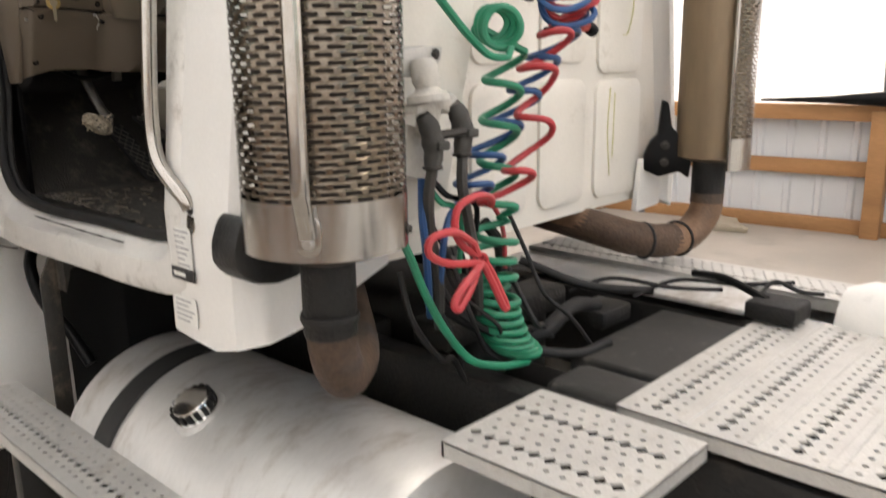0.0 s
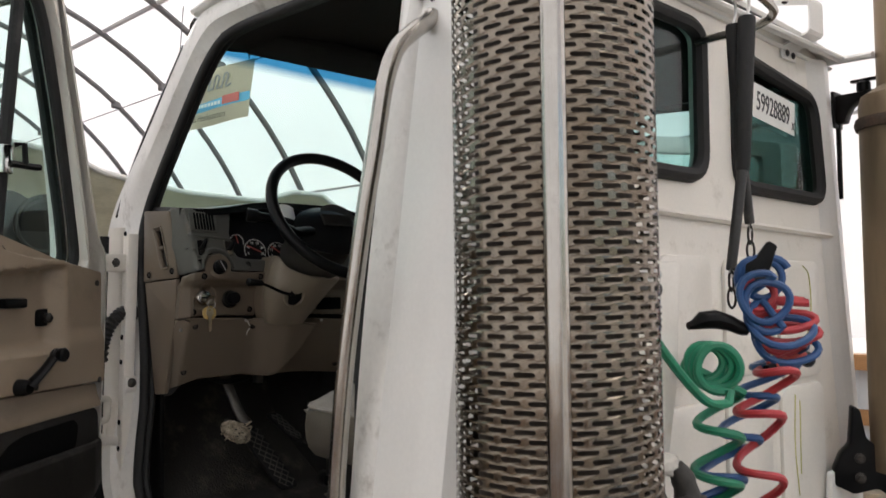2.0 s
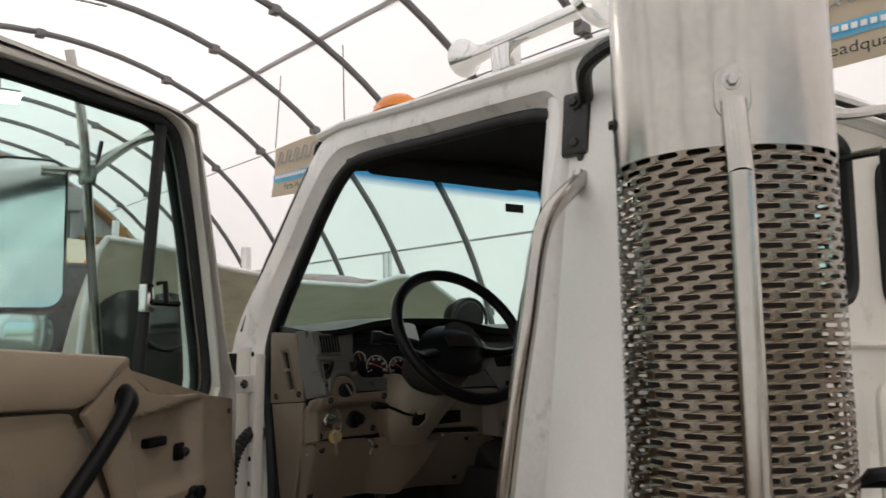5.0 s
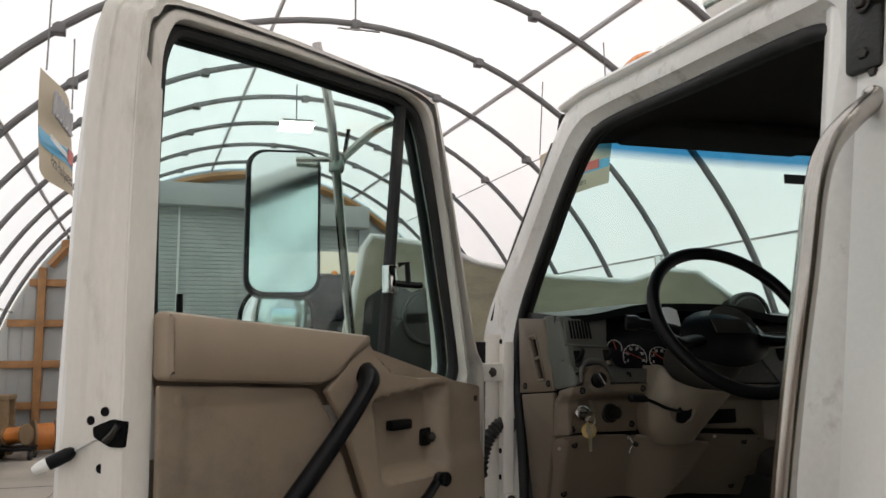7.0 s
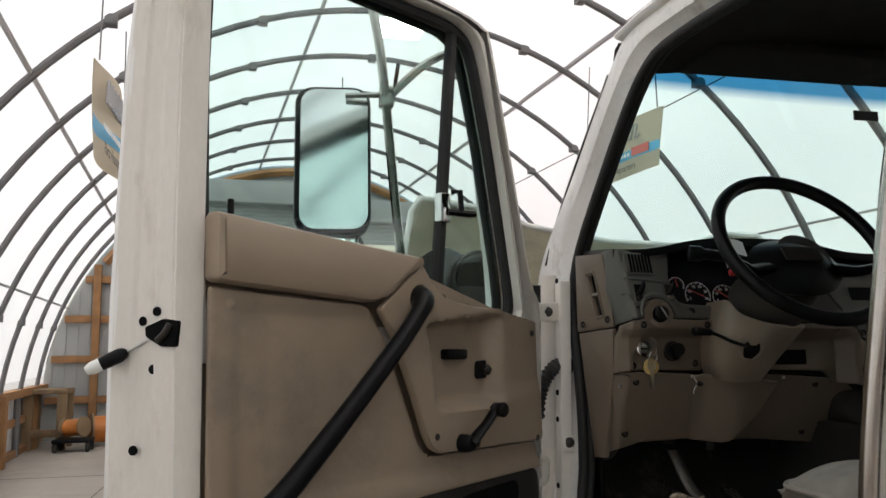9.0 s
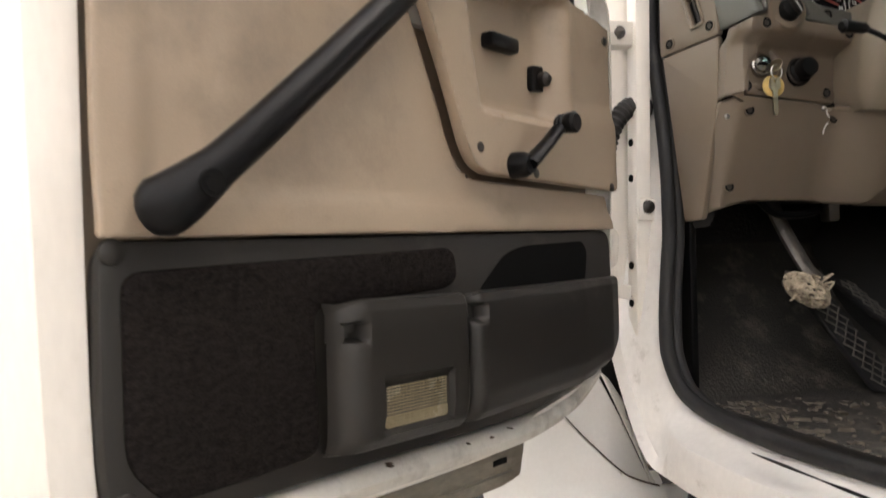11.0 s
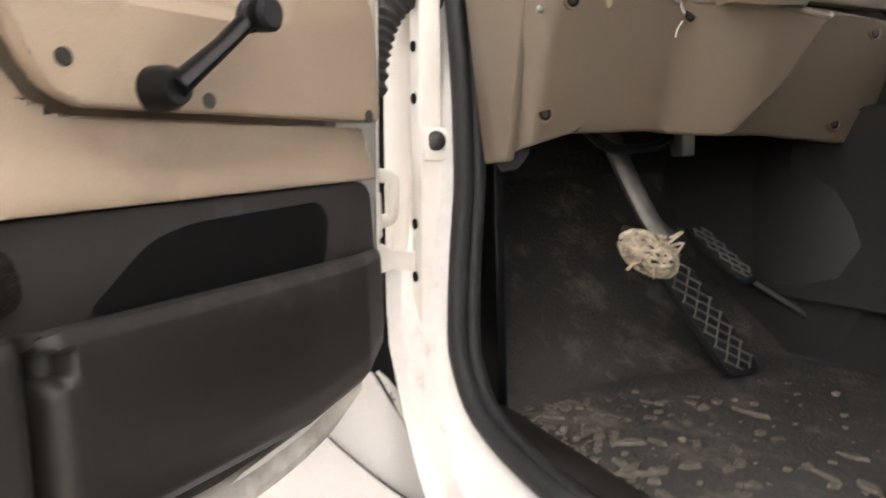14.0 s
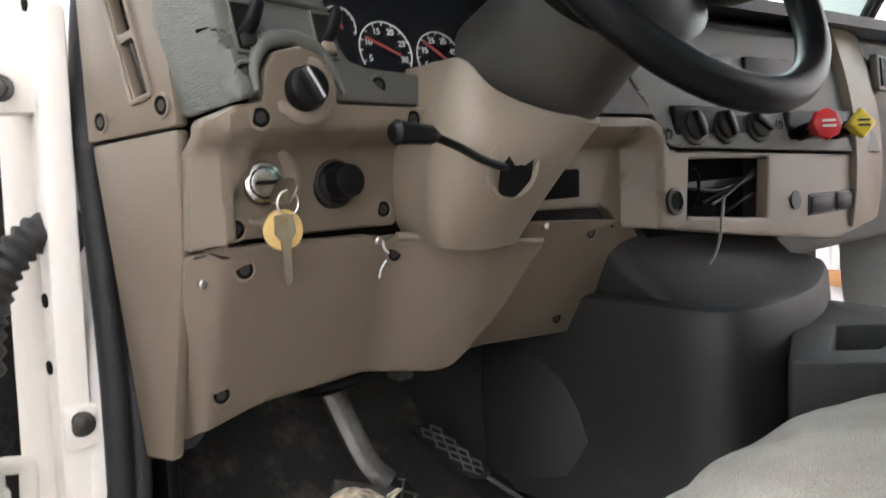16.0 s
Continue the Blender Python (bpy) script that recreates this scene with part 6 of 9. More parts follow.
SHROUD = (
    spline([(1.020, 2.48, 2.03), (1.016, 2.42, 2.030), (1.008, 2.372, 2.026), (1.020, 2.338, 1.992), (1.087, 2.318, 1.968), (1.180, 2.345, 1.966), (1.235, 2.395, 1.968), (1.255, 2.48, 1.972)], 6),
    spline([(0.990, 2.48, 1.912), (0.984, 2.42, 1.914), (0.974, 2.378, 1.922), (0.994, 2.345, 1.917), (1.058, 2.338, 1.908), (1.143, 2.372, 1.911), (1.19, 2.41, 1.915), (1.205, 2.48, 1.915)], 6),
    spline([(1.010, 2.48, 1.838), (1.006, 2.44, 1.838), (1.000, 2.405, 1.836), (1.022, 2.392, 1.832), (1.055, 2.386, 1.831), (1.090, 2.394, 1.832), (1.118, 2.425, 1.835), (1.122, 2.48, 1.838)], 6))


def shroud(u, v):
    k = u * (len(SHROUD[0]) - 1)
    i = min(int(k), len(SHROUD[0]) - 2)
    p = [Vector(r[i]).lerp(Vector(r[i + 1]), k - i) for r in SHROUD]
    return p[0] * (2 * (v - 0.5) * (v - 1)) + p[1] * (4 * v * (1 - v)) + p[2] * (2 * v * (v - 0.5))


sh = part("column_shroud", newsurf(shroud, 42, 16, 0.006), TAN_LIGHT, TRUCK, "tan plastic steering column shroud")
part("shroud_rim", newtube([shroud(k / 40, 0.0) for k in range(4, 40)], 0.0045, 8), TAN_LIGHT, sh)
part("shroud_seam", newtube([shroud(0.29 - 0.02 * q / 16, q / 17) + Vector((-0.0012, -0.0012, 0)) for q in range(17)], 0.001, 5), HOLE, sh)
Ms = along(shroud(0.53, 0.46) + Vector((0, -0.003, 0)), (-0.05, -1, -0.22))
part("stalk_dish", newlathe([(0.036, -0.006), (0.035, 0.002), (0.031, 0.003), (0.024, -0.004)], 28, Ms), TAN_LIGHT, sh)
part("stalk_opening", newplate(rounded([(-0.020, -0.026), (0.002, -0.030), (0.022, -0.012), (0.022, 0.022), (-0.004, 0.026), (-0.020, 0.004)], 0.006), (), 0.001, 0.004, Ms), HOLE, sh)
part("shroud_hole", newlathe([(0.008, 0), (0.008, 0.002)], 12, along(shroud(0.66, 0.56) + Vector((0, -0.001, 0)), (0.4, -1, -0.4))), HOLE, sh)
screw(tuple(shroud(0.60, 0.86)), sh, ZINC, 0.005, (0.1, -0.8, -0.5))
st = part("tilt_lever", newtube(spline([(1.048, 2.340, 1.915), (1.018, 2.328, 1.919), (0.985, 2.322, 1.927), (0.955, 2.322, 1.940), (0.925, 2.325, 1.952)], 5), 0.0045, 8), BLACK, sh, "black tilt lever")
part("knob", newtube([(0.932, 2.324, 1.950), (0.924, 2.325, 1.952), (0.900, 2.328, 1.954), (0.888, 2.329, 1.955), (0.883, 2.329, 1.955)], [0.005, 0.0095, 0.0105, 0.012, 0.008], 14), BLACK, st)
ts = part("turn_signal_stalk", newtube(spline([(1.08, 2.27, 2.09), (1.0, 2.30, 2.125), (0.93, 2.32, 2.14), (0.885, 2.335, 2.145)], 5), [0.014] * 6 + [0.013] * 6 + [0.019] * 4, 12), BLACK, TRUCK, "thick black turn signal stalk")
part("red_lever_tip", newtube([(1.045, 2.36, 2.105), (1.015, 2.37, 2.10)], 0.009, 8), REDVALVE, ts)
ring = [WC + WR * (Vector((1, 0, 0)) * math.cos(a) + SA * math.sin(a)) for a in [2 * math.pi * k / 72 for k in range(72)]]
wheel = part("steering_wheel", newtube(ring, 0.0165, 14, True), BLACK, TRUCK, "black two-spoke steering wheel")
bm = bmesh.new()


def hub(u, v):
    a = 2 * math.pi * u
    r = lerp(0.02, 1.0, v)
    p = Vector((0.125 * math.cos(a), 0.085 * math.sin(a))) * r
    return WC - NA * (0.055 - 0.035 * (1 - r * r)) + Vector((1, 0, 0)) * p.x + SA * (p.y - 0.02)


surf(bm, hub, 32, 6, 0.03)
part("hub_pad", bm, BLACK, wheel)
for s in (1, -1):
    part("spoke", newtube(spline([WC - NA * 0.05 + Vector((s * 0.09, 0, 0)) - SA * 0.03, WC - NA * 0.035 + Vector((s * 0.15, 0, 0)) - SA * 0.045, WC + Vector((s * WR * 0.96, 0, 0)) - SA * 0.05], 4), [0.034, 0.033, 0.032, 0.03, 0.028, 0.026, 0.024, 0.022, 0.018], 12, False, 0.45), BLACK, wheel)
# lighter charcoal box drawn as a highlight on the black hub pad
part("horn_highlight", newbox((-0.05, -0.02, 0), (0.05, 0.02, 0.006), 0.003, axes(WC - NA * 0.018 - SA * 0.01, (1, 0, 0), SA, NA)), CHAR, wheel)
part("paper_on_column", newsurf(lambda u, v: (lerp(0.985, 1.05, u) - 0.02 * v, lerp(2.36, 2.30, v), 2.175 - 0.07 * v + 0.01 * math.sin(3 * u)), 6, 6, 0.001), WHITEPRINT, TRUCK, "torn white paper on the column")

# key ring in the lock
ky = thing("keys", "nickel keys with a round yellow tag hanging from the ignition", "keys", (0.812, 2.43, 1.917))
part("key_in_lock", newplate(rounded([(-0.013, -0.012), (0.013, -0.012), (0.015, 0.004), (0.006, 0.014), (-0.006, 0.014), (-0.015, 0.004)], 0.004), (), -0.0012, 0.0012, axes((0.812, 2.408, 1.905), (0.35, -0.93, 0), (0.5, 0.15, 0.85), (-0.8, -0.3, 0.5))), BRASS, ky)
part("split_ring", newtube([(0.813 + 0.011 * math.cos(a), 2.404, 1.894 + 0.012 * math.sin(a)) for a in [2 * math.pi * k / 20 for k in range(20)]], 0.0011, 6, True), ZINC, ky)
KT = along((0.808, 2.408, 1.869), (-0.12, -1, 0.05))
part("tag", newlathe([(0.0195, 0), (0.0195, 0.0025), (0.018, 0.003)], 32, KT), YTAG, ky, "round yellow tag")
kk = part("hanging_key", newplate(rounded([(-0.009, 0.014), (0.009, 0.014), (0.011, -0.004), (0.0045, -0.009), (0.0042, -0.048), (0.0, -0.053), (-0.0038, -0.049), (-0.0042, -0.009), (-0.011, -0.004)], 0.003), [rrect(0.006, 0.004, 0.0018, 3, (0, 0.008))], 0.0045, 0.0068, KT), BRASS, ky, "nickel key")

# pedals
WORNSTEEL = mat("worn_pedal_steel", (0.16, 0.15, 0.135), 0.5, metal=0.8, var=0.3, scale=18, bump=0.05)
TREADGREY = mat("worn_grey_tread", (0.12, 0.113, 0.10), 0.7, var=0.3, scale=30, bump=0.1)
cl = part("clutch_pedal", newtube(spline([(0.960, 2.66, 1.73), (0.968, 2.62, 1.645), (0.985, 2.565, 1.550), (1.005, 2.545, 1.518)], 6), 0.012, 10, False, 1.4), WORNSTEEL, TRUCK, "clutch pedal with a shredded pale pad")
bm = bmesh.new()
t = bmesh.new()
bmesh.ops.create_icosphere(t, subdivisions=4, radius=1)
for v in t.verts:
    k = 1 + 0.14 * noise.noise(v.co * 2.2) + 0.10 * noise.noise(v.co * 7)
    v.co = Vector((v.co.x * 0.040, v.co.y * 0.017, v.co.z * 0.025)) * k
merge(bm, t, pose(0.938, 2.512, 1.510, 55, 22, -8))
part("pad", bm, BOOT, cl, "dark pad core under torn pale strands")
bm = bmesh.new()
rnd = random.Random(9)
for k in range(26):
    a = Vector((0.938 + rnd.uniform(-0.042, 0.03), 2.50 + rnd.uniform(-0.012, 0.01), 1.512 + rnd.uniform(-0.025, 0.02)))
    tube(bm, spline([a, a + Vector((rnd.uniform(-0.015, 0.015), -0.008, rnd.uniform(0, 0.012))), a + Vector((rnd.uniform(-0.018, 0.016), -0.004, rnd.uniform(-0.015, 0.006)))], 3), 0.0022, 5)
pc = Vector((0.943, 2.508, 1.507))
PD = (Vector((0.040, -0.006, -0.023)), Vector((0.013, 0.009, 0.022)), Vector((0.0, -0.022, 0.006)))
for s_ in (1, -1):
    for k in range(9):
        pts = []
        for q in range(11):
            a = lerp(-1.35, 1.35, q / 10)
            w = -1.7 + 0.42 * k + s_ * 0.75 * a + 0.10 * noise.noise(Vector((k * 1.7, q * 0.6, s_ * 3.0)))
            pts.append(pc + (PD[0] * math.sin(a) + math.cos(a) * (PD[1] * math.sin(w) + PD[2] * math.cos(w))) * (1.03 + 0.08 * noise.noise(Vector((k * 2.1, q * 0.9, s_)))))
        tube(bm, spline(pts[(k * 3) % 3:11 - (k * 5) % 3], 3), 0.0030, 6)
part("pad_fibre", bm, FOAM, cl, kind="stuff")
part("pad_plate", newbox((-0.045, -0.028, -0.004), (0.045, 0.028, 0.004), 0.006, pose(0.958, 2.53, 1.508, 55, 22, -8)), WORNSTEEL, cl)


def tread_pedal(name, bottom, top, w, label):
    B, T = Vector(bottom), Vector(top)
    up = (T - B).normalized()
    side = Vector((1, 0.15, 0)).normalized()
    nrm = side.cross(up).normalized()
    if nrm.y > 0:
        nrm = -nrm
    L = (T - B).length
    M = axes(B, side, up, nrm)
    p = part(name, newplate(rrect(w, L, w * 0.3, 5, (0, L / 2)), (), -0.014, 0.0, M, 0.004), RUBBER, TRUCK, label)
    bm = bmesh.new()
    n = int(L / 0.028)
    for k in range(-2, n + 1):
        for s in (1, -1):
            y0 = 0.028 * k
            a, b = Vector((-s * w * 0.42, y0, 0.002)), Vector((s * w * 0.42, y0 + 0.06, 0.002))
            pts = [a.lerp(b, q / 8) for q in range(9)]
            pts = [q for q in pts if 0.008 < q.y < L - 0.008]
            if len(pts) > 1:
                tube(bm, [M @ q for q in pts], 0.0018, 5)
    part("tread_ribs", bm, TREADGREY, p)
    return p


tread_pedal("brake_pedal", (1.150, 2.535, 1.300), (1.030, 2.60, 1.500), 0.072, "long black treadle pedal with a diamond tread")
tread_pedal("accelerator_pedal", (1.250, 2.635, 1.425), (1.168, 2.69, 1.520), 0.046, "black accelerator pedal with a diamond tread")
part("accelerator_arm", newtube(spline([(1.27, 2.66, 1.42), (1.315, 2.60, 1.375), (1.36, 2.55, 1.335), (1.43, 2.51, 1.312), (1.50, 2.49, 1.305)], 6), 0.016, 10, False, 0.6), CHAR, TRUCK, "dark linkage under the accelerator pedal")
part("brake_line", newtube(spline([(0.84, 2.52, 1.69), (0.92, 2.56, 1.655), (1.02, 2.58, 1.66), (1.08, 2.60, 1.70)], 6), 0.008, 8), BLACK, TRUCK)
part("under_dash_bracket", newbox((1.04, 2.56, 1.64), (1.065, 2.59, 1.70), 0.004), ZINC, TRUCK)


# passenger footwell
part("toe_board", newbox((1.95, 2.66, 1.25), (2.38, 2.70, 1.84), 0.01), DOGHOUSE, TRUCK, "dark carpeted toe board on the passenger side")


# engine cover
def tunnel(u, v):
    a = math.pi * lerp(1.0, 0.0, u)
    y = lerp(2.02, 2.95, v)
    w = table([(0, 0.36), (0.5, 0.40), (0.8, 0.46), (1, 0.52)], v)
    h = table([(0, 0.24), (0.3, 0.30), (0.7, 0.42), (1, 0.48)], v)
    c, s = math.cos(a), math.sin(a)
    return (1.74 + w * math.copysign(abs(c) ** 0.6, c), y, 1.26 + h * abs(s) ** 0.6)


part("engine_cover", newsurf(tunnel, 36, 16, 0.012), DOGHOUSE, TRUCK, "dark grey moulded engine cover")
bm = bmesh.new()
t = bmesh.new()
bmesh.ops.create_uvsphere(t, u_segments=32, v_segments=18, radius=1)
for v in t.verts:
    v.co = Vector((1.45 + 0.15 * v.co.x, 2.68 + 0.27 * v.co.y, 1.39 + 0.29 * v.co.z))
merge(bm, t)
part("cover_bulge", bm, DOGHOUSE, TRUCK)
bm = bmesh.new()
rim = spline([(1.36, 2.66, 0), (1.372, 2.42, 0), (1.385, 2.335, 0), (1.425, 2.295, 0), (1.53, 2.290, 0), (1.68, 2.318, 0), (1.88, 2.40, 0), (1.965, 2.46, 0), (1.985, 2.53, 0), (1.985, 2.66, 0)], 8)
shell_rows = [(0.070, 1.40), (0.040, 1.435), (0.020, 1.49), (0.010, 1.58), (0.004, 1.66), (0.001, 1.695), (-0.006, 1.708), (-0.018, 1.713), (-0.034, 1.711)]


def console_shell(u, v):
    p = rim[round(u * (len(rim) - 1))]
    out = (Vector((p.x, p.y, 0)) - Vector((1.68, 2.60, 0))).normalized()
    k = round(v * 16)
    if k < len(shell_rows):
        d, z = shell_rows[k]
        return (p.x + out.x * d, p.y + out.y * d, z)
    t = (k - 8) / 8
    q = Vector((p.x, p.y, 0)) - out * 0.034
    return (lerp(q.x, 1.70 + (q.x - 1.70) * (1.12 if q.x < 1.7 else 1.35), t), lerp(q.y, 2.72, t), 1.711 - 0.012 * math.sin(math.pi * min(1, 1.6 * t)) + 0.17 * ease(min(1.0, 1.25 * t)))


surf(bm, console_shell, len(rim) - 1, 16, 0.008)
part("console_shell", bm, DOGHOUSE, TRUCK, "dark grey moulded console on the engine cover")
bm = bmesh.new()
plate(bm, rounded([(1.385, 2.215), (1.46, 2.13), (1.80, 2.16), (1.80, 2.40), (1.60, 2.32)], 0.012), [rounded([(1.475, 2.205), (1.52, 2.165), (1.70, 2.19), (1.62, 2.265)], 0.008)], 1.42, 1.662, None, 0.006)
cb = part("console_box", bm, DOGHOUSE, TRUCK, "grey console box with an open bin")
# bin floor painted near-black for the shade in the bin
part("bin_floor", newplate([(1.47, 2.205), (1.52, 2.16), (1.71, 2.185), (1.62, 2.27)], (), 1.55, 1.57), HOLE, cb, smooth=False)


# driver's seat
def cushion(u, v):
    a, b = 2 * u - 1, 2 * v - 1
    x, y = 1.17 + 0.255 * a * (1 - 0.04 * b * b), 1.845 + 0.272 * b * (1 - 0.05 * a * a)
    z = 1.620 + 0.070 * ((1 - abs(a) ** 4) * (1 - abs(b) ** 4)) ** 0.5 + 0.006 * noise.noise(Vector((x * 12, y * 12, 1)))
    return (x, y + 0.02 * (1 - a * a) * max(0, b), z)


bm = bmesh.new()
surf(bm, cushion, 30, 30, 0.012)
seat = part("seat", bm, SEATCLOTH, TRUCK, "dusty grey driver's seat cushion with tan sides")
bm = bmesh.new()
so = rrect(0.51, 0.54, 0.09, 6)
t = bmesh.new()
R = []
for z, k in ((1.520, 0.97), (1.535, 1.01), (1.555, 1.03), (1.59, 1.04), (1.625, 1.025), (1.640, 0.99)):
    R.append([t.verts.new((1.17 + p[0] * k, 1.85 + p[1] * k, z - 0.01)) for p in so])
for A, B in zip(R, R[1:]):
    for k in range(len(A)):
        t.faces.new((A[k - 1], A[k], B[k], B[k - 1]))
t.faces.new(R[0])
t.faces.new(R[-1])
merge(bm, t)
part("seat_skirt", bm, SEATVINYL, seat, "tan vinyl cushion sides")
part("piping", newtube([(1.17 + p[0] * 1.0, 1.85 + p[1] * 1.0, 1.632) for p in so], 0.006, 6, True), SEATCLOTH, seat)
part("torn_underside", newsurf(lambda u, v: (1.17 + (0.235 + 0.012 * math.sin(23 * u) * v) * math.copysign(abs(math.cos(2 * math.pi * u)) ** 0.5, math.cos(2 * math.pi * u)), 1.85 + (0.255 + 0.012 * math.sin(31 * u) * v) * math.copysign(abs(math.sin(2 * math.pi * u)) ** 0.5, math.sin(2 * math.pi * u)), 1.53 - v * (0.075 + 0.018 * math.sin(17 * u) + 0.012 * math.sin(41 * u))), 96, 4, 0.004), BLACK, seat, "ragged black lining under the cushion")
part("seat_base", newbox((0.98, 1.66, 1.27), (1.32, 2.05, 1.44), 0.02), BLACK, seat)
part("seat_knob", newtube([(1.02, 2.12, 1.42), (1.03, 2.17, 1.415), (1.03, 2.18, 1.415)], [0.02, 0.022, 0.016], 12), BLACK, seat)
part("backrest", newbox((0.93, 1.495, 1.66), (1.37, 1.60, 2.20), 0.05, None, 4), SEATCLOTH, seat)


# ---- behind the cab: exhaust, tanks, steps, hoses ----
def perforated(c, r, z0, z1, a0, a1, rows, cols, name="heat_guard"):
    """A sheet-metal guard with staggered slots, round a vertical axis, from angle a0 to a1."""
    bm = bmesh.new()
    dz, da = (z1 - z0) / rows, (a1 - a0) / cols

    def P(a, z):
        return bm.verts.new((c[0] + r * math.cos(a), c[1] + r * math.sin(a), z))
    hw, hh = 0.36, 0.26
    slot = []
    for k in range(4):
        slot.append((hw * (1 - 0.22) * math.cos(math.pi * (k / 3 - 0.5)) * 0.30 + hw * 0.80, hh * math.sin(math.pi * (k / 3 - 0.5))))
    slot = slot + [(-x, -y) for x, y in slot]
    rim = [(0.5, -0.5), (0.5, -0.17), (0.5, 0.17), (0.5, 0.5), (-0.5, 0.5), (-0.5, 0.17), (-0.5, -0.17), (-0.5, -0.5)]
    for j in range(rows):
        z = z0 + (j + 0.5) * dz
        for i in range(cols):
            ac = a0 + (i + 0.5 + 0.5 * (j % 2)) * da
            inner = [P(ac + x * da, z + y * dz) for x, y in slot]
            out = [P(ac + x * da, z + y * dz) for x, y in rim]
            mt, mb = P(ac, z + 0.5 * dz), P(ac, z - 0.5 * dz)
            for k in range(8):
                n = (k + 1) % 8
                if k == 3:
                    bm.faces.new((inner[3], inner[4], out[4], mt, out[3]))
                elif k == 7:
                    bm.faces.new((inner[7], inner[0], out[0], mb, out[7]))
                else:
                    bm.faces.new((inner[k], inner[n], out[n], out[k]))
    bmesh.ops.remove_doubles(bm, verts=bm.verts, dist=1e-4)
    return bm


def band(c, r, z0, z1, a0=0.0, a1=2 * math.pi, n=48):
    return newsurf(lambda u, v: (c[0] + r * math.cos(lerp(a0, a1, u)), c[1] + r * math.sin(lerp(a0, a1, u)), lerp(z0, z1, v)), n, 1, 0.002)


SL = (0.690, 1.048)
# shell colour darkened so the guard's slots read as shaded
DARK_SHELL = mat("dark_muffler_shell", (0.055, 0.042, 0.032), 0.65, metal=0.4, var=0.4, scale=6, bump=0.1, dirt=(0.10, 0.07, 0.05), dirt_amt=0.25)
mf = part("muffler", newlathe([(0.05, 1.34), (0.112, 1.36), (0.114, 1.5), (0.114, 2.85), (0.10, 2.9), (0.06, 2.95), (0.06, 3.5)], 32, Matrix.Translation((*SL, 0))), DARK_SHELL, TRUCK, "vertical muffler inside a perforated guard")
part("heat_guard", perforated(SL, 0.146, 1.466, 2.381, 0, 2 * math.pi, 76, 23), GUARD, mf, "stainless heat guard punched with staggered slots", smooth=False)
part("guard_foot", band(SL, 0.147, 1.372, 1.468), STAINLESS, mf, "plain stainless band")
part("guard_top", band(SL, 0.147, 2.379, 3.1), STAINLESS, mf, "polished plain upper guard")
part("guard_bottom", newlathe([(0.062, 1.374), (0.145, 1.372)], 40, Matrix.Translation((*SL, 0)), False), DARKSTEEL, mf)
# grab tube on the guard
TA = -2.435  # where the grab tube stands on the guard
dg = Vector((-math.cos(TA), -math.sin(TA), 0))
gx, gy = SL[0] - dg.x * 0.147, SL[1] - dg.y * 0.147
gt = spline([Vector((gx, gy, z)) - dg * d for z, d in ((1.418, 0.010), (1.432, 0.014), (1.47, 0.034), (1.50, 0.043), (1.60, 0.0445), (2.0, 0.0445), (2.30, 0.0445), (2.335, 0.042), (2.39, 0.022), (2.415, 0.014), (2.43, 0.010))], 6)
gtube = part("grab_tube", newtube(gt, 0.0155, 14), STAINLESS, mf, "polished grab tube on the guard")
for z, up in ((1.418, -1), (2.445, 1)):
    Mx = axes(Vector((gx, gy, z)), (-dg.y, dg.x, 0), (0, 0, 1), -dg)
    pl = part("foot_plate", newplate(rrect(0.043, 0.068, 0.020, 6), (), -0.003, 0.006, Mx, 0.002), STAINLESS, gtube)
    bm = bmesh.new()
    bolt_head(bm, Mx @ Vector((0, 0.012 * up, 0.006)), -dg, 0.0075, 0.010)
    part("bolt", bm, ZINC, pl)
for a, z in ((-0.9, 1.40), (2.45, 2.445), (-0.72, 2.445)):
    bm = bmesh.new()
    d = Vector((math.cos(a), math.sin(a), 0))
    bolt_head(bm, Vector((*SL, z)) + d * 0.147, d, 0.007, 0.008)
    part("guard_bolt", bm, BOLT, mf)
ep = part("exhaust_pipe", newtube(spline([(*SL, 1.345), (*SL, 1.24), (SL[0] + 0.004, SL[1] - 0.002, 1.17), (SL[0] + 0.03, SL[1] + 0.01, 1.115), (SL[0] + 0.09, SL[1] + 0.06, 1.085), (0.90, 1.22, 1.075), (1.2, 1.6, 1.06)], 8), 0.0475, 24), RUST, TRUCK, "rusty exhaust elbow")
part("pipe_sleeve", newlathe([(0.0485, 1.20), (0.050, 1.205), (0.050, 1.35)], 28, Matrix.Translation((*SL, 0)), False), DARKSTEEL, ep, "dark scorched sleeve on the exhaust pipe")
part("exhaust_clamp", newtube([(SL[0] + 0.051 * math.cos(a), SL[1] + 0.051 * math.sin(a), 1.235) for a in [2 * math.pi * k / 28 for k in range(28)]], 0.005, 6, True, 2.0), DARKSTEEL, TRUCK)
part("guard_bracket", newplate(rounded([(0.588, 1.427), (0.571, 1.41), (0.557, 1.372), (0.556, 1.336), (0.576, 1.312), (0.60, 1.297), (0.65, 1.289), (0.70, 1.295), (0.71, 1.36), (0.66, 1.37), (0.625, 1.385), (0.605, 1.41)], 0.012), (), -0.03, 0.05, axes((0, 1.17, 0), (1, 0, 0), (0, 0, 1), (0, 1, 0)), 0.006), BRACKET, TRUCK, "black muffler bracket")
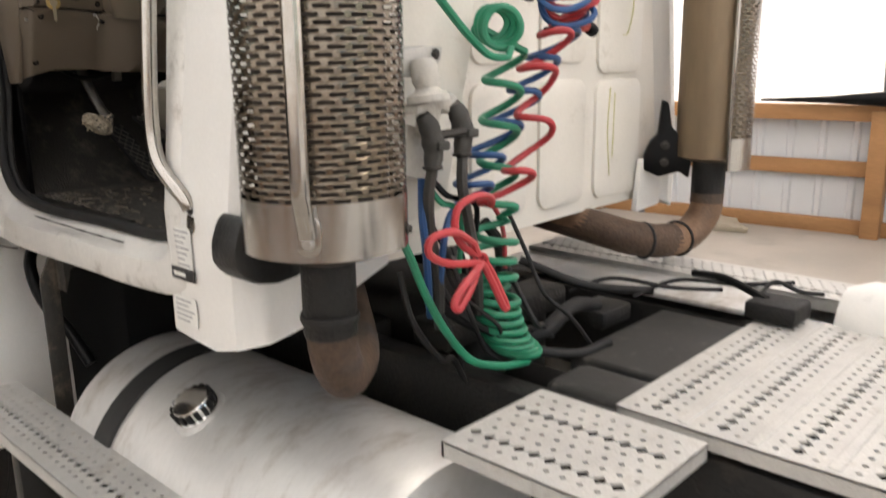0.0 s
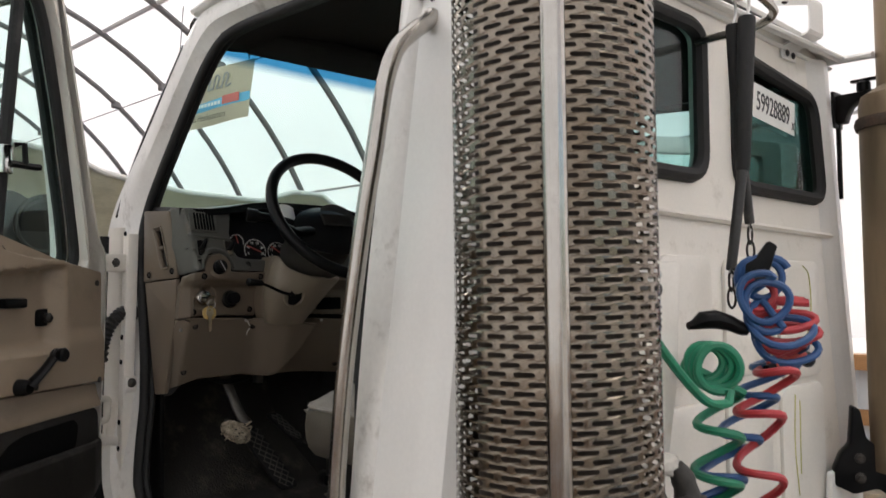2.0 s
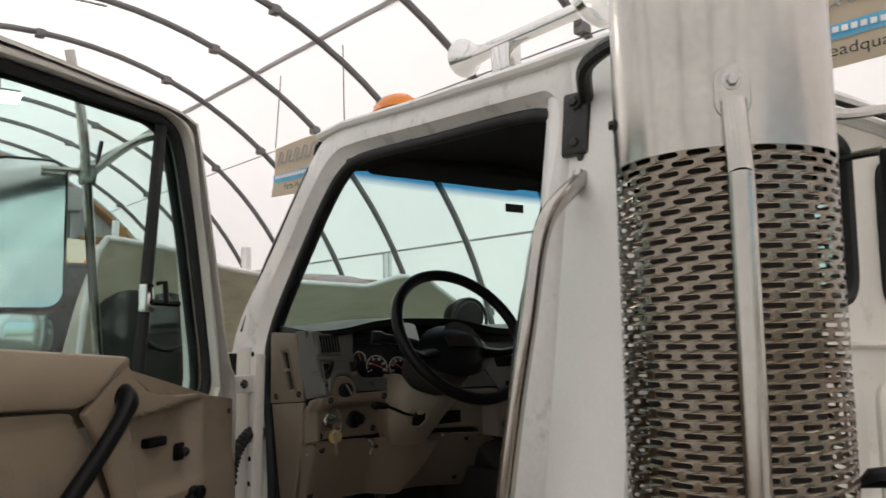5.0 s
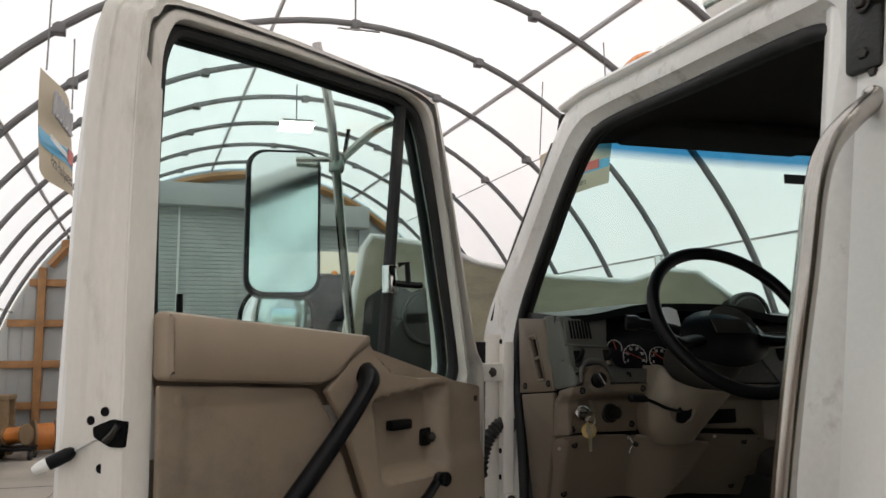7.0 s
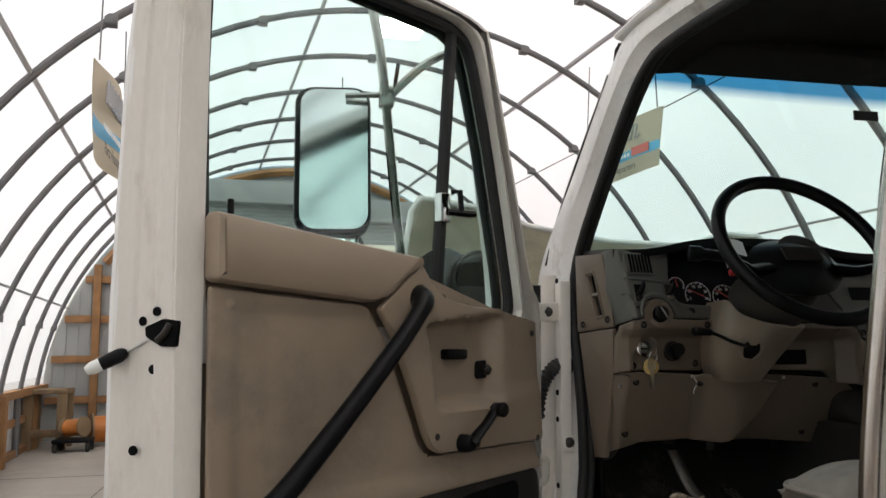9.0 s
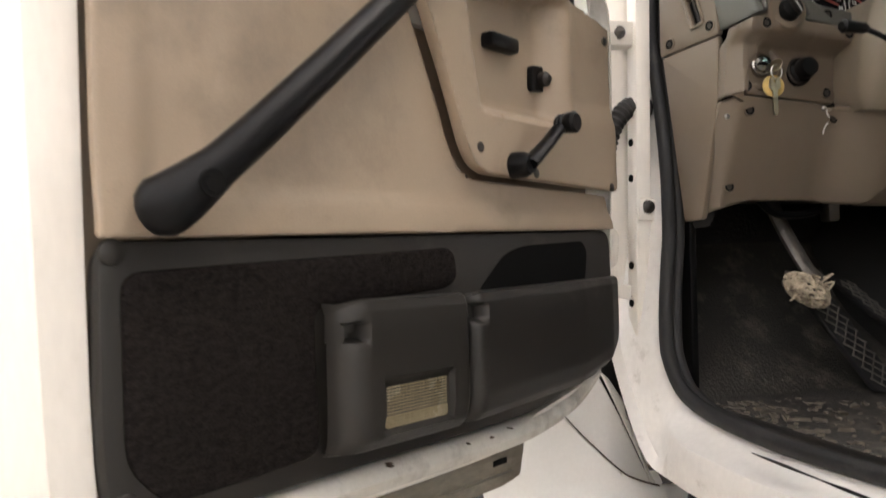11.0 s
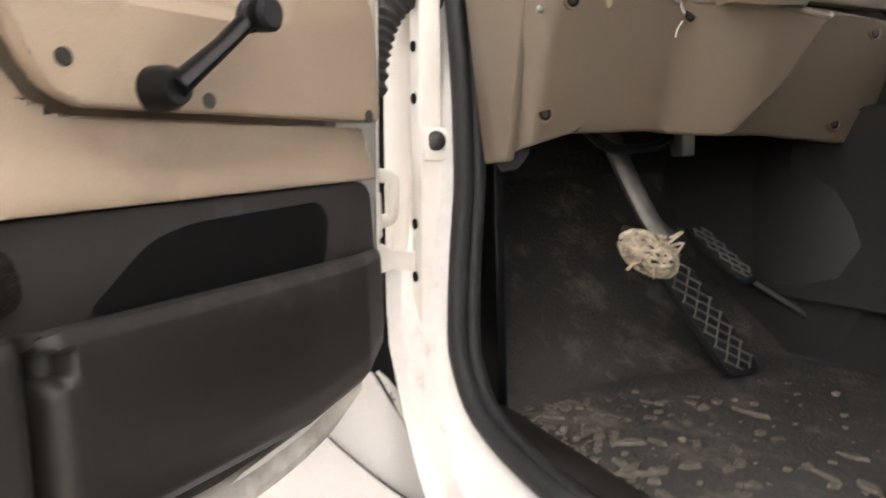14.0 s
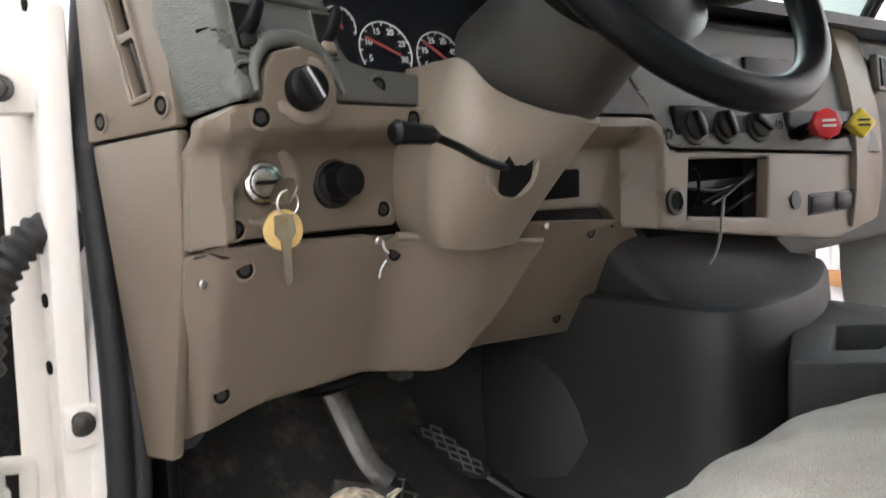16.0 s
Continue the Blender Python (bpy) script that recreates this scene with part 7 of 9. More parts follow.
# upper bracket on the corner panel
kb2 = part("stack_bracket", newbox((-0.006, -0.028, -0.06), (0.012, 0.028, 0.06), 0.006, axes((0.752, 1.382, 2.525), (-0.97, -0.2, 0.1), (-0.2, 0.97, 0), (0.1, 0, 0.99))), BRACKET, TRUCK, "black upper stack bracket")
part("arm", newtube(spline([(0.752, 1.36, 2.57), (0.70, 1.31, 2.60), (0.675, 1.24, 2.61), (0.672, 1.17, 2.61)], 5), 0.014, 8), BRACKET, kb2)
for z in (2.49, 2.565):
    bm = bmesh.new()
    bolt_head(bm, (0.741, 1.378, z), (-1, -0.2, 0.1), 0.009, 0.008)
    part("bolt", bm, BOLT, kb2)

# right-hand stack
SR = (2.547, 1.179)
mr_ = part("muffler", newlathe([(0.05, 1.33), (0.118, 1.35), (0.120, 1.5), (0.120, 2.50), (0.112, 2.53), (0.065, 2.56), (0.065, 3.4)], 32, Matrix.Translation((*SR, 0))), MUFFLER, TRUCK, "heat-tanned right-hand muffler")
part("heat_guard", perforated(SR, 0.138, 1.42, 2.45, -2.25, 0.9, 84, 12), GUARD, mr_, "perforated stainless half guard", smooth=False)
part("guard_foot", band(SR, 0.139, 1.31, 1.42, -2.25, 0.9, 20), STAINLESS, mr_)
part("guard_edge", newbox((SR[0] + 0.137 * math.cos(-2.25) - 0.012, SR[1] + 0.137 * math.sin(-2.25) - 0.004, 1.31), (SR[0] + 0.137 * math.cos(-2.25) + 0.012, SR[1] + 0.137 * math.sin(-2.25) + 0.004, 2.5), 0.002), STAINLESS, mr_)
part("clamp_band", newtube([(SR[0] + 0.124 * math.cos(a), SR[1] + 0.124 * math.sin(a), 2.44) for a in [2 * math.pi * k / 36 for k in range(36)]], 0.010, 6, True, 2.0), RUST, mr_)
part("exhaust_pipe", newtube(spline([(*SR, 1.34), (*SR, 1.22), (SR[0] - 0.012, SR[1], 1.15), (2.47, 1.19, 1.093), (2.37, 1.20, 1.073), (2.25, 1.22, 1.083), (2.17, 1.26, 1.10), (2.11, 1.36, 1.13), (2.08, 1.60, 1.17), (2.06, 2.1, 1.19)], 8), 0.057, 24), TANRUST, TRUCK, "rust-tan exhaust elbow")
part("scorched_pipe", newtube(spline([(2.33, 1.2067, 1.0745), (2.25, 1.22, 1.083), (2.17, 1.26, 1.10), (2.11, 1.36, 1.13), (2.08, 1.60, 1.17)], 8), 0.0585, 24), RUST, TRUCK, "dark scorched pipe beyond the clamp")
part("scorched_pipe", newtube(spline([(*SR, 1.26), (*SR, 1.22), (SR[0] - 0.004, SR[1], 1.18)], 6), 0.0582, 24), RUST, TRUCK)
part("pipe_sleeve", newlathe([(0.0575, 1.215), (0.0585, 1.22), (0.0585, 1.345)], 28, Matrix.Translation((*SR, 0)), False), DARKSTEEL, TRUCK, "scorched black section of the exhaust pipe")
for p, d in (((2.37, 1.20, 1.073), (1, 0, 0.0)), ((2.20, 1.238, 1.09), (1, -0.4, -0.1))):
    M = along(p, d)
    part("exhaust_clamp", newtube([M @ Vector((0.059 * math.cos(a), 0.059 * math.sin(a), 0)) for a in [2 * math.pi * k / 28 for k in range(28)]], 0.006, 6, True), DARKSTEEL, TRUCK)
bm = bmesh.new()
plate(bm, rounded([(-0.075, -0.10), (-0.02, -0.125), (0.05, -0.105), (0.085, -0.13), (0.095, -0.05), (0.06, -0.03), (0.065, 0.015), (0.02, 0.05), (0.004, 0.14), (-0.018, 0.15), (-0.028, 0.03), (-0.055, 0.0), (-0.075, -0.05)], 0.010), (), -0.025, 0.025, axes((2.46, 1.31, 1.40), (0.55, -0.83, 0), (0, 0, 1), (-0.83, -0.55, 0)), 0.006)
sbk = part("stack_bracket", bm, BLACK, TRUCK, "black cast stack bracket")
for z in (1.33, 1.39):
    bm = bmesh.new()
    bolt_head(bm, (2.425, 1.292, z), (-0.83, -0.55, 0), 0.011, 0.012)
    part("bolt", bm, BOLT, sbk)
part("bracket_flap", newplate(rounded([(2.36, 1.15), (2.53, 1.16), (2.55, 1.34), (2.39, 1.34)], 0.01), (), 0.0, 0.02, axes((0, 1.36, 0), (1, 0, 0), (0, 0, 1), (0, 1, 0))), WHITE, TRUCK)
ub = part("upper_stack_bracket", newplate(rounded([(1.398, 2.476), (1.362, 2.474), (1.352, 2.505), (1.338, 2.528), (1.31, 2.546), (1.275, 2.550), (1.19, 2.550), (1.19, 2.573), (1.398, 2.570)], 0.008), (), -0.022, 0.022, axes((2.60, 0, 0), (0, 1, 0), (0, 0, 1), (1, 0, 0)), 0.004), BLACK, TRUCK, "black curved stack bracket with a clamp knob")
part("wall_plate", newbox((2.565, 1.388, 2.46), (2.635, 1.40, 2.585), 0.004), BLACK, ub)
part("knob", newlathe([(0.020, 0), (0.022, 0.006), (0.022, 0.030), (0.016, 0.036)], 20, Matrix.Translation((2.60, 1.305, 2.571))), BLACK, ub)
part("lever", newbox((2.588, 1.21, 2.606), (2.612, 1.345, 2.616), 0.004), BLACK, ub)
part("side_trim", newbox((2.60, 1.385, 2.22), (2.615, 1.40, 2.58), 0.004), BLACK, TRUCK)

# grab handle on the corner panel, stickers
def cp(y, z, out=0.0):
    return Vector((xs(z) + 0.011 - out, y, z))


gh2 = part("grab_handle", newtube(spline([(0.602, 1.361, 1.412), (0.597, 1.368, 1.430), (0.591, 1.405, 1.462), (0.587, 1.440, 1.498), (0.586, 1.454, 1.55), (0.587, 1.450, 1.64), (0.593, 1.432, 1.82), (0.603, 1.402, 2.02), (0.613, 1.375, 2.17), (0.628, 1.364, 2.285), (0.650, 1.361, 2.345), (0.690, 1.361, 2.386), (0.730, 1.365, 2.415), (0.742, 1.368, 2.430)], 6), 0.0155, 12), STAINLESS, TRUCK, "bent polished grab rail on the corner panel")
for y, z in ((1.360, 1.398), (1.370, 2.450)):
    M = axes(cp(y, z, 0.004), (0, 1, 0), (0.13, 0, 0.99), (-0.99, 0, 0.13))
    fp = part("foot_plate", newplate(rrect(0.032, 0.075, 0.015, 5), (), -0.004, 0.006, M, 0.002), STAINLESS, gh2)
    bm = bmesh.new()
    bolt_head(bm, M @ Vector((0, 0.012, 0.006)), (-1, 0, 0.1), 0.008, 0.007)
    part("bolt", bm, BOLT, fp)
for z0, z1, bars in ((1.262, 1.372, 9), (1.165, 1.225, 5)):
    lab = solo("warning_label", newplate(rrect(0.085, z1 - z0, 0.004, 2), (), 0.0, 0.001, axes((0.5945, 1.398, (z0 + z1) / 2), (0, -1, 0), (0, 0, 1), (-1, -0.05, 0))), WHITEPRINT, "worn white printed sticker on the cab's corner panel", "sticker")
    bm = bmesh.new()
    for k in range(bars):
        z = lerp(z0, z1, (k + 0.7) / (bars + 0.6))
        box(bm, (-0.036, z - (z0 + z1) / 2, 0.001), (-0.036 + 0.05 + 0.02 * ((k * 7) % 3) / 2, z - (z0 + z1) / 2 + 0.004, 0.0016), 0.0, axes((0.5945, 1.398, (z0 + z1) / 2), (0, -1, 0), (0, 0, 1), (-1, -0.05, 0)))
    part("print_bars", bm, GREYPRINT, lab, smooth=False)
bk = solo("warning_label", newplate(rrect(0.09, 0.026, 0.002, 2), (), 0.0, 0.0012, axes((0.5925, 1.392, 1.275), (0, -1, 0), (0, 0, 1), (-1, -0.05, 0))), BLACKPRINT, "narrow black sticker on the cab's corner panel", "sticker")
bm = bmesh.new()
box(bm, (-0.036, -0.005, 0.0012), (0.01, 0.003, 0.0018), 0.0, axes((0.5925, 1.392, 1.275), (0, -1, 0), (0, 0, 1), (-1, -0.05, 0)))
part("print_bars", bm, WHITEPRINT, bk, smooth=False)

# stock number sticker inside the rear window
MS = axes((2.147, YB - 0.001, 2.462), (0.995, 0, -0.098), (0.098, 0, 0.995), (0, -1, 0))
ns = solo("number_sticker", newplate(rrect(0.272, 0.104, 0.003, 2), (), 0.0, 0.001, MS), WHITEPRINT, "white sticker with a black stock number on the rear window", "sticker")
text_on("lettering", "59928889", 0.082, MS @ Matrix.Translation((-0.008, -0.001, 0.002)), BLACKPRINT, ns, "", 0.66)
text_on("lettering", "X", 0.035, MS @ Matrix.Translation((0.124, -0.026, 0.002)), BLACKPRINT, ns, "", 0.8)

# tank, step boards, deck plates
TX, TZ, TR = 0.865, 0.595, 0.325
My = axes((TX, 0, TZ), (1, 0, 0), (0, 0, 1), (0, 1, 0))
tank = part("fuel_tank", newlathe([(0.02, 0.90), (TR - 0.06, 0.905), (TR - 0.015, 0.925), (TR, 0.955), (TR, 2.06), (TR - 0.015, 2.09), (TR - 0.06, 2.11), (0.02, 2.115)], 56, My), TANKALU, TRUCK, "round brushed aluminium fuel tank")
for y in (1.86,):
    part("tank_strap", newlathe([(TR + 0.001, y - 0.045), (TR + 0.006, y - 0.04), (TR + 0.006, y + 0.04), (TR + 0.001, y + 0.045)], 56, My, False), RUBBER, tank, "black tank strap")
capd = Vector((-0.50, 0, 0.87)).normalized()
Mc = along(Vector((TX, 1.585, TZ)) + capd * (TR - 0.004), capd)
fc = part("fuel_cap", newlathe([(0.052, 0), (0.055, 0.012), (0.050, 0.016), (0.050, 0.040), (0.046, 0.046), (0.02, 0.048)], 16, Mc), CHROME, tank, "ribbed chrome fuel cap")
bm = bmesh.new()
for k in range(16):
    a = 2 * math.pi * k / 16
    box(bm, (0.048, -0.006, 0.016), (0.056, 0.006, 0.042), 0.002, Mc @ Matrix.Rotation(a, 4, "Z"))
part("cap_ribs", bm, DARKSTEEL, fc)
part("filler_neck", newlathe([(0.075, -0.012), (0.066, 0.002), (0.055, 0.006)], 28, Mc), TANKALU, tank)


def tread_plate(name, x0, x1, y0, y1, z, h, along_y, label, parent=None, pitch=0.036):
    """A cast aluminium plank: rows of large diamond holes, smaller holes and studs between, smooth ribs on wide planks."""
    holes, studs, ribs = [], [], []
    nx, ny = max(2, round((x1 - x0 - 0.03) / pitch)), max(2, round((y1 - y0 - 0.03) / pitch))
    wide = (ny if along_y is False else nx) > 10
    for i in range(nx):
        for j in range(ny):
            row = i if along_y else j
            shift = 0.5 if row % 2 else 0.0
            u, w = (i + 0.5, j + 0.25 + shift) if along_y else (i + 0.25 + shift, j + 0.5)
            cx, cy = lerp(x0 + 0.018, x1 - 0.018, u / nx), lerp(y0 + 0.018, y1 - 0.018, w / ny)
            if not (x0 + 0.02 < cx < x1 - 0.02 and y0 + 0.02 < cy < y1 - 0.02):
                continue
            k = row % 4
            if k == 3 and wide:
                ribs.append(cx if along_y else cy)
                continue
            a = 0.0150 if k == 1 else 0.0072
            holes.append([(cx + a, cy), (cx, cy + a), (cx - a, cy), (cx, cy - a)])
            if k == 1:
                studs.append((cx + (0 if along_y else 0.5 * pitch), cy + (0.5 * pitch if along_y else 0)))
    bm = bmesh.new()
    plate(bm, rounded([(x0, y0), (x1, y0), (x1, y1), (x0, y1)], 0.008), holes, z - 0.006, z)
    rims = []
    for lo, hi in (((x0, y0, z - h), (x1, y0 + 0.006, z - 0.002)), ((x0, y1 - 0.006, z - h), (x1, y1, z - 0.002)), ((x0, y0, z - h), (x0 + 0.006, y1, z - 0.002)), ((x1 - 0.006, y0, z - h), (x1, y1, z - 0.002))):
        rims.append(newbox(lo, hi))
    p = part(name, bm, ALU, parent or TRUCK, label, smooth=False)
    for r in rims:
        part("rim", r, ALU, p, smooth=False)
    for c in sorted(set(round(v, 4) for v in ribs)):
        lo, hi = ((c - 0.012, y0 + 0.01, z - 0.002), (c + 0.012, y1 - 0.01, z + 0.0035)) if along_y else ((x0 + 0.01, c - 0.012, z - 0.002), (x1 - 0.01, c + 0.012, z + 0.0035))
        part("rib", newbox(lo, hi, 0.003, None, 1), ALU, p)
    bm = bmesh.new()
    for x, y in studs:
        if x0 + 0.012 < x < x1 - 0.012 and y0 + 0.012 < y < y1 - 0.012:
            lathe(bm, [(0.007, z - 0.001), (0.005, z + 0.003), (0.002, z + 0.0035)], 6, Matrix.Translation((x, y, 0)))
    part("raised_studs", bm, ALU, p, kind="stuff")
    # near-black sheet below the plank paints the shade seen through its holes
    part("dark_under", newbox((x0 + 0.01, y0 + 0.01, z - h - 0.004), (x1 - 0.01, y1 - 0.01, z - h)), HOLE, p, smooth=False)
    return p


tread_plate("frame_step", 0.826, 1.150, 0.515, 0.90, 0.985, 0.035, True, "perforated aluminium frame step")
tread_plate("deck_plate", 1.185, 2.02, -0.55, 0.735, 0.985, 0.035, False, "large perforated aluminium deck plate")
tread_plate("side_step", 0.425, 0.585, 0.60, 2.46, 0.75, 0.04, True, "long perforated aluminium tank step")
tread_plate("side_step", 2.24, 2.46, -0.6, 1.75, 0.99, 0.04, True, "long perforated aluminium step on the far tank")
for x, y in ((0.50, 1.1), (0.50, 2.2)):
    part("step_bracket", newbox((0.47, y - 0.03, 0.40), (0.60, y + 0.03, 0.71), 0.01), BRACKET, TRUCK)
sh = part("step_hanger", newplate(rounded([(0.652, 1.075), (0.680, 1.135), (0.706, 1.182), (0.776, 1.160), (0.770, 1.108), (0.718, 1.074), (0.704, 1.03), (0.704, 0.62), (0.652, 0.62)], 0.005), (), 0.0, 0.010, axes((0, 2.35, 0), (1, 0, 0), (0, 0, 1), (0, 1, 0)), 0.002), HANGER, TRUCK, "worn black step hanger under the sill")
part("gusset", newplate([(0.700, 1.175), (0.716, 1.178), (0.716, 1.09), (0.700, 1.04)], (), -0.06, 0.0, axes((0, 2.35, 0), (1, 0, 0), (0, 0, 1), (0, 1, 0))), HANGER, sh)
jb = part("jamb_foot", newplate(rounded([(2.648, 1.252), (2.686, 1.244), (2.690, 1.150), (2.650, 1.160)], 0.004), (), 0.0, 0.006, axes((0.70, 0, 0), (0, 1, 0), (0, 0, 1), (-1, 0, 0))), HANGER, TRUCK, "grey bolted plate at the foot of the jamb")
bm = bmesh.new()
bolt_head(bm, (0.694, 2.664, 1.225), (-1, 0, 0), 0.008, 0.006)
part("bolt", bm, ZINC, jb)
# near-black box added to stand in for the shaded void under the cab
part("floor_support", newbox((0.80, 2.14, 0.55), (1.17, 2.64, 1.19), 0.01), HOLE, TRUCK, "black box added as the dark void under the cab")
part("air_line", newtube(spline([(0.70, 2.50, 1.16), (0.66, 2.44, 1.10), (0.67, 2.40, 1.0), (0.72, 2.36, 0.90), (0.75, 2.30, 0.80)], 7), 0.018, 10), BLACK, TRUCK, "black hose under the door sill")
# far tank, frame rails, cross members, battery boxes
Mr = axes((2.40, 0, 0.60), (1, 0, 0), (0, 0, 1), (0, 1, 0))
part("fuel_tank", newlathe([(0.02, -0.4), (0.26, -0.395), (TR, -0.35), (TR, 1.75), (0.26, 1.80), (0.02, 1.805)], 48, Mr), TANKALU, TRUCK, "far aluminium fuel tank")
rl = part("frame_rail", newbox((1.185, -2.5, 0.66), (1.265, 4.6, 0.935), 0.008), DARKSTEEL, TRUCK, "greasy black frame rail")
part("frame_rail", newbox((2.015, -2.5, 0.66), (2.095, 4.6, 0.935), 0.008), DARKSTEEL, TRUCK)
for y in (-0.4, 0.55, 1.75):
    part("cross_member", newbox((1.26, y - 0.05, 0.68), (2.02, y + 0.05, 0.90), 0.01), DARKSTEEL, TRUCK)
part("gearbox", newbox((1.45, 1.35, 0.45), (1.84, 2.9, 0.98), 0.06, None, 3), DARKSTEEL, TRUCK)
part("drive_shaft", newtube([(1.64, -1.5, 0.72), (1.64, 1.4, 0.75)], 0.05, 16), DARKSTEEL, TRUCK)
for lo, hi, r, m, text in (((1.475, 0.56, 0.80), (1.985, 1.045, 0.940), 0.012, BOOT, "dusty black box cover between the frame rails"), ((1.285, 0.56, 0.80), (1.465, 1.00, 0.938), 0.035, BOOT, "rounded grey-black box cover beside the rail")):
    cv = part("box_cover", newbox(lo, hi, r, None, 3), m, TRUCK, text)
    part("lid_seam", newbox((lo[0] + 0.02, hi[1] - 0.004, 0.885), (hi[0] - 0.02, hi[1] + 0.003, 0.892), 0.0), HOLE, cv)
part("cable_bundle", newtube(spline([(1.36, 1.13, 0.99), (1.45, 1.10, 1.0), (1.56, 1.12, 1.015), (1.66, 1.14, 1.01), (1.74, 1.13, 0.99)], 7), 0.022, 10), RUBBER, TRUCK, "taped black cable bundle")
part("junction_box", newbox((1.70, 1.08, 0.93), (1.86, 1.20, 0.985), 0.012), DARKSTEEL, TRUCK)
part("rear_cab_mount", newbox((1.25, 1.27, 0.94), (1.80, 1.41, 1.02), 0.02), DARKSTEEL, TRUCK)
for pts in ([(1.15, 1.25, 1.12), (1.30, 1.12, 1.00), (1.45, 1.02, 0.95), (1.60, 1.0, 0.945)],
            [(1.62, 1.32, 1.12), (1.70, 1.18, 1.06), (1.80, 1.12, 1.03), (1.92, 1.05, 1.01)]):
    part("black_hose", newtube(spline(pts, 8), 0.013, 10), RUBBER, TRUCK)
vb = part("valve_block", newbox((1.89, 0.62, 0.99), (2.02, 0.76, 1.045), 0.012), DARKSTEEL, TRUCK, "black valve block on the frame")
part("fitting", newtube(spline([(1.95, 0.72, 1.04), (1.98, 0.85, 1.07), (2.05, 0.98, 1.05)], 6), 0.012, 8), BLACK, vb)
part("air_tank", newlathe([(0.02, 0.0), (0.10, 0.01), (0.125, 0.06), (0.125, 0.6), (0.10, 0.66), (0.02, 0.67)], 28, axes((2.11, -0.1, 0.97), (1, 0, 0), (0, 0, 1), (0, 1, 0))), WHITE, TRUCK, "white air tank")
part("tank_skin_panel", newbox((2.02, 0.80, 0.955), (2.235, 1.75, 0.975), 0.006), TANKALU, TRUCK)

# cable clutter under the cab's rear edge
rnd = random.Random(21)
for k in range(9):
    x, z = 1.02 + 0.05 * k, rnd.uniform(1.20, 1.34)
    e = (x + rnd.uniform(0.02, 0.16), rnd.uniform(1.04, 1.16), 0.93 + rnd.uniform(0, 0.05))
    part("cable", newtube(spline([(x, 1.205, z), (x + rnd.uniform(-0.03, 0.03), 1.15, z - 0.10), (x + rnd.uniform(-0.02, 0.06), rnd.uniform(1.06, 1.14), z - 0.20), (lerp(x, e[0], 0.6), lerp(1.1, e[1], 0.6), 1.02), e], 7), rnd.choice((0.005, 0.006, 0.008)), 7), RUBBER if k % 3 else DARKSTEEL, TRUCK)
for a, b in (((1.86, 1.08, 1.00), (2.10, 0.70, 1.06)), ((1.70, 1.20, 1.03), (1.98, 0.86, 1.035)), ((1.95, 0.74, 1.05), (2.10, 0.62, 1.04))):
    a, b = Vector(a), Vector(b)
    part("cable", newtube(spline([a, a.lerp(b, 0.3) + Vector((0.02, 0.02, 0.03)), a.lerp(b, 0.7) + Vector((-0.03, 0, 0.015)), b], 7), 0.0065, 8), RUBBER, TRUCK)

# connection plate with air couplings on the back wall
gr = mat("grimy_grey_rubber", (0.05, 0.047, 0.042), 0.6, var=0.25, scale=14, bump=0.08, dirt=(0.05, 0.045, 0.04), dirt_amt=0.3, dirt_scale=14)
pp = part("coupling_plate", newplate(rounded([(0.98, 1.312), (1.20, 1.345), (1.30, 1.72), (1.325, 1.985), (1.04, 1.98), (0.98, 1.9)], 0.02), (), 0.0, 0.10, axes((0, 1.228, 0), (1, 0, 0), (0, 0, 1), (0, 1, 0)), 0.008), AGED, TRUCK, "white plate carrying the air couplings")
CPM = axes((0, 1.228, 0), (1, 0, 0), (0, 0, 1), (0, -1, 0))
ubr = part("coupling_bracket", newplate(rounded([(0.99, 1.885), (1.135, 1.895), (1.165, 1.925), (1.14, 1.955), (1.10, 1.965), (0.99, 1.945)], 0.008), (), 0.0, 0.055, CPM, 0.006), ALU, pp, "cast upper coupling bracket")
bm = bmesh.new()
bolt_head(bm, (1.142, 1.170, 1.925), (0, -1, 0), 0.009, 0.006)
part("bolt", bm, BOLT, ubr)
part("socket_lid", newbox((0.985, 1.115, 1.945), (1.075, 1.235, 1.962), 0.006), ALU, ubr)
part("coupling_elbow", newtube(spline([(1.00, 1.165, 1.925), (0.995, 1.125, 1.928), (0.998, 1.10, 1.910), (1.008, 1.100, 1.870), (1.012, 1.102, 1.855)], 6), 0.018, 12), gr, ubr, "grey ribbed hose elbow")
for k in range(4):
    part("rib", newtube([(1.002 + 0.021 * math.cos(q), 1.100 + 0.021 * math.sin(q), 1.862 + 0.011 * k) for q in [2 * math.pi * i / 18 for i in range(18)]], 0.0025, 6, True), gr, ubr)
part("type_label", newplate(rrect(0.045, 0.05, 0.002, 2, (1.10, 1.855)), (), 0.0, 0.002, CPM), GREYPRINT, pp)
lbr = part("coupling_bracket", newplate(rounded([(0.98, 1.66), (1.06, 1.655), (1.112, 1.69), (1.118, 1.722), (1.05, 1.722), (0.98, 1.715)], 0.008), (), 0.0, 0.075, CPM, 0.006), ALU, pp, "cast lower coupling bracket")
bm = bmesh.new()
bolt_head(bm, (1.09, 1.150, 1.705), (0, -1, 0), 0.008, 0.006)
part("bolt", bm, BOLT, lbr)
gb = part("glad_hand", newlathe([(0.022, 0.0), (0.028, 0.01), (0.030, 0.045), (0.024, 0.06), (0.030, 0.068), (0.046, 0.075), (0.046, 0.09)], 20, along((1.035, 1.135, 1.695), (0.05, -0.12, -1))), WHITE_DIRTY, pp, "grimy air couplings with grey hoses")
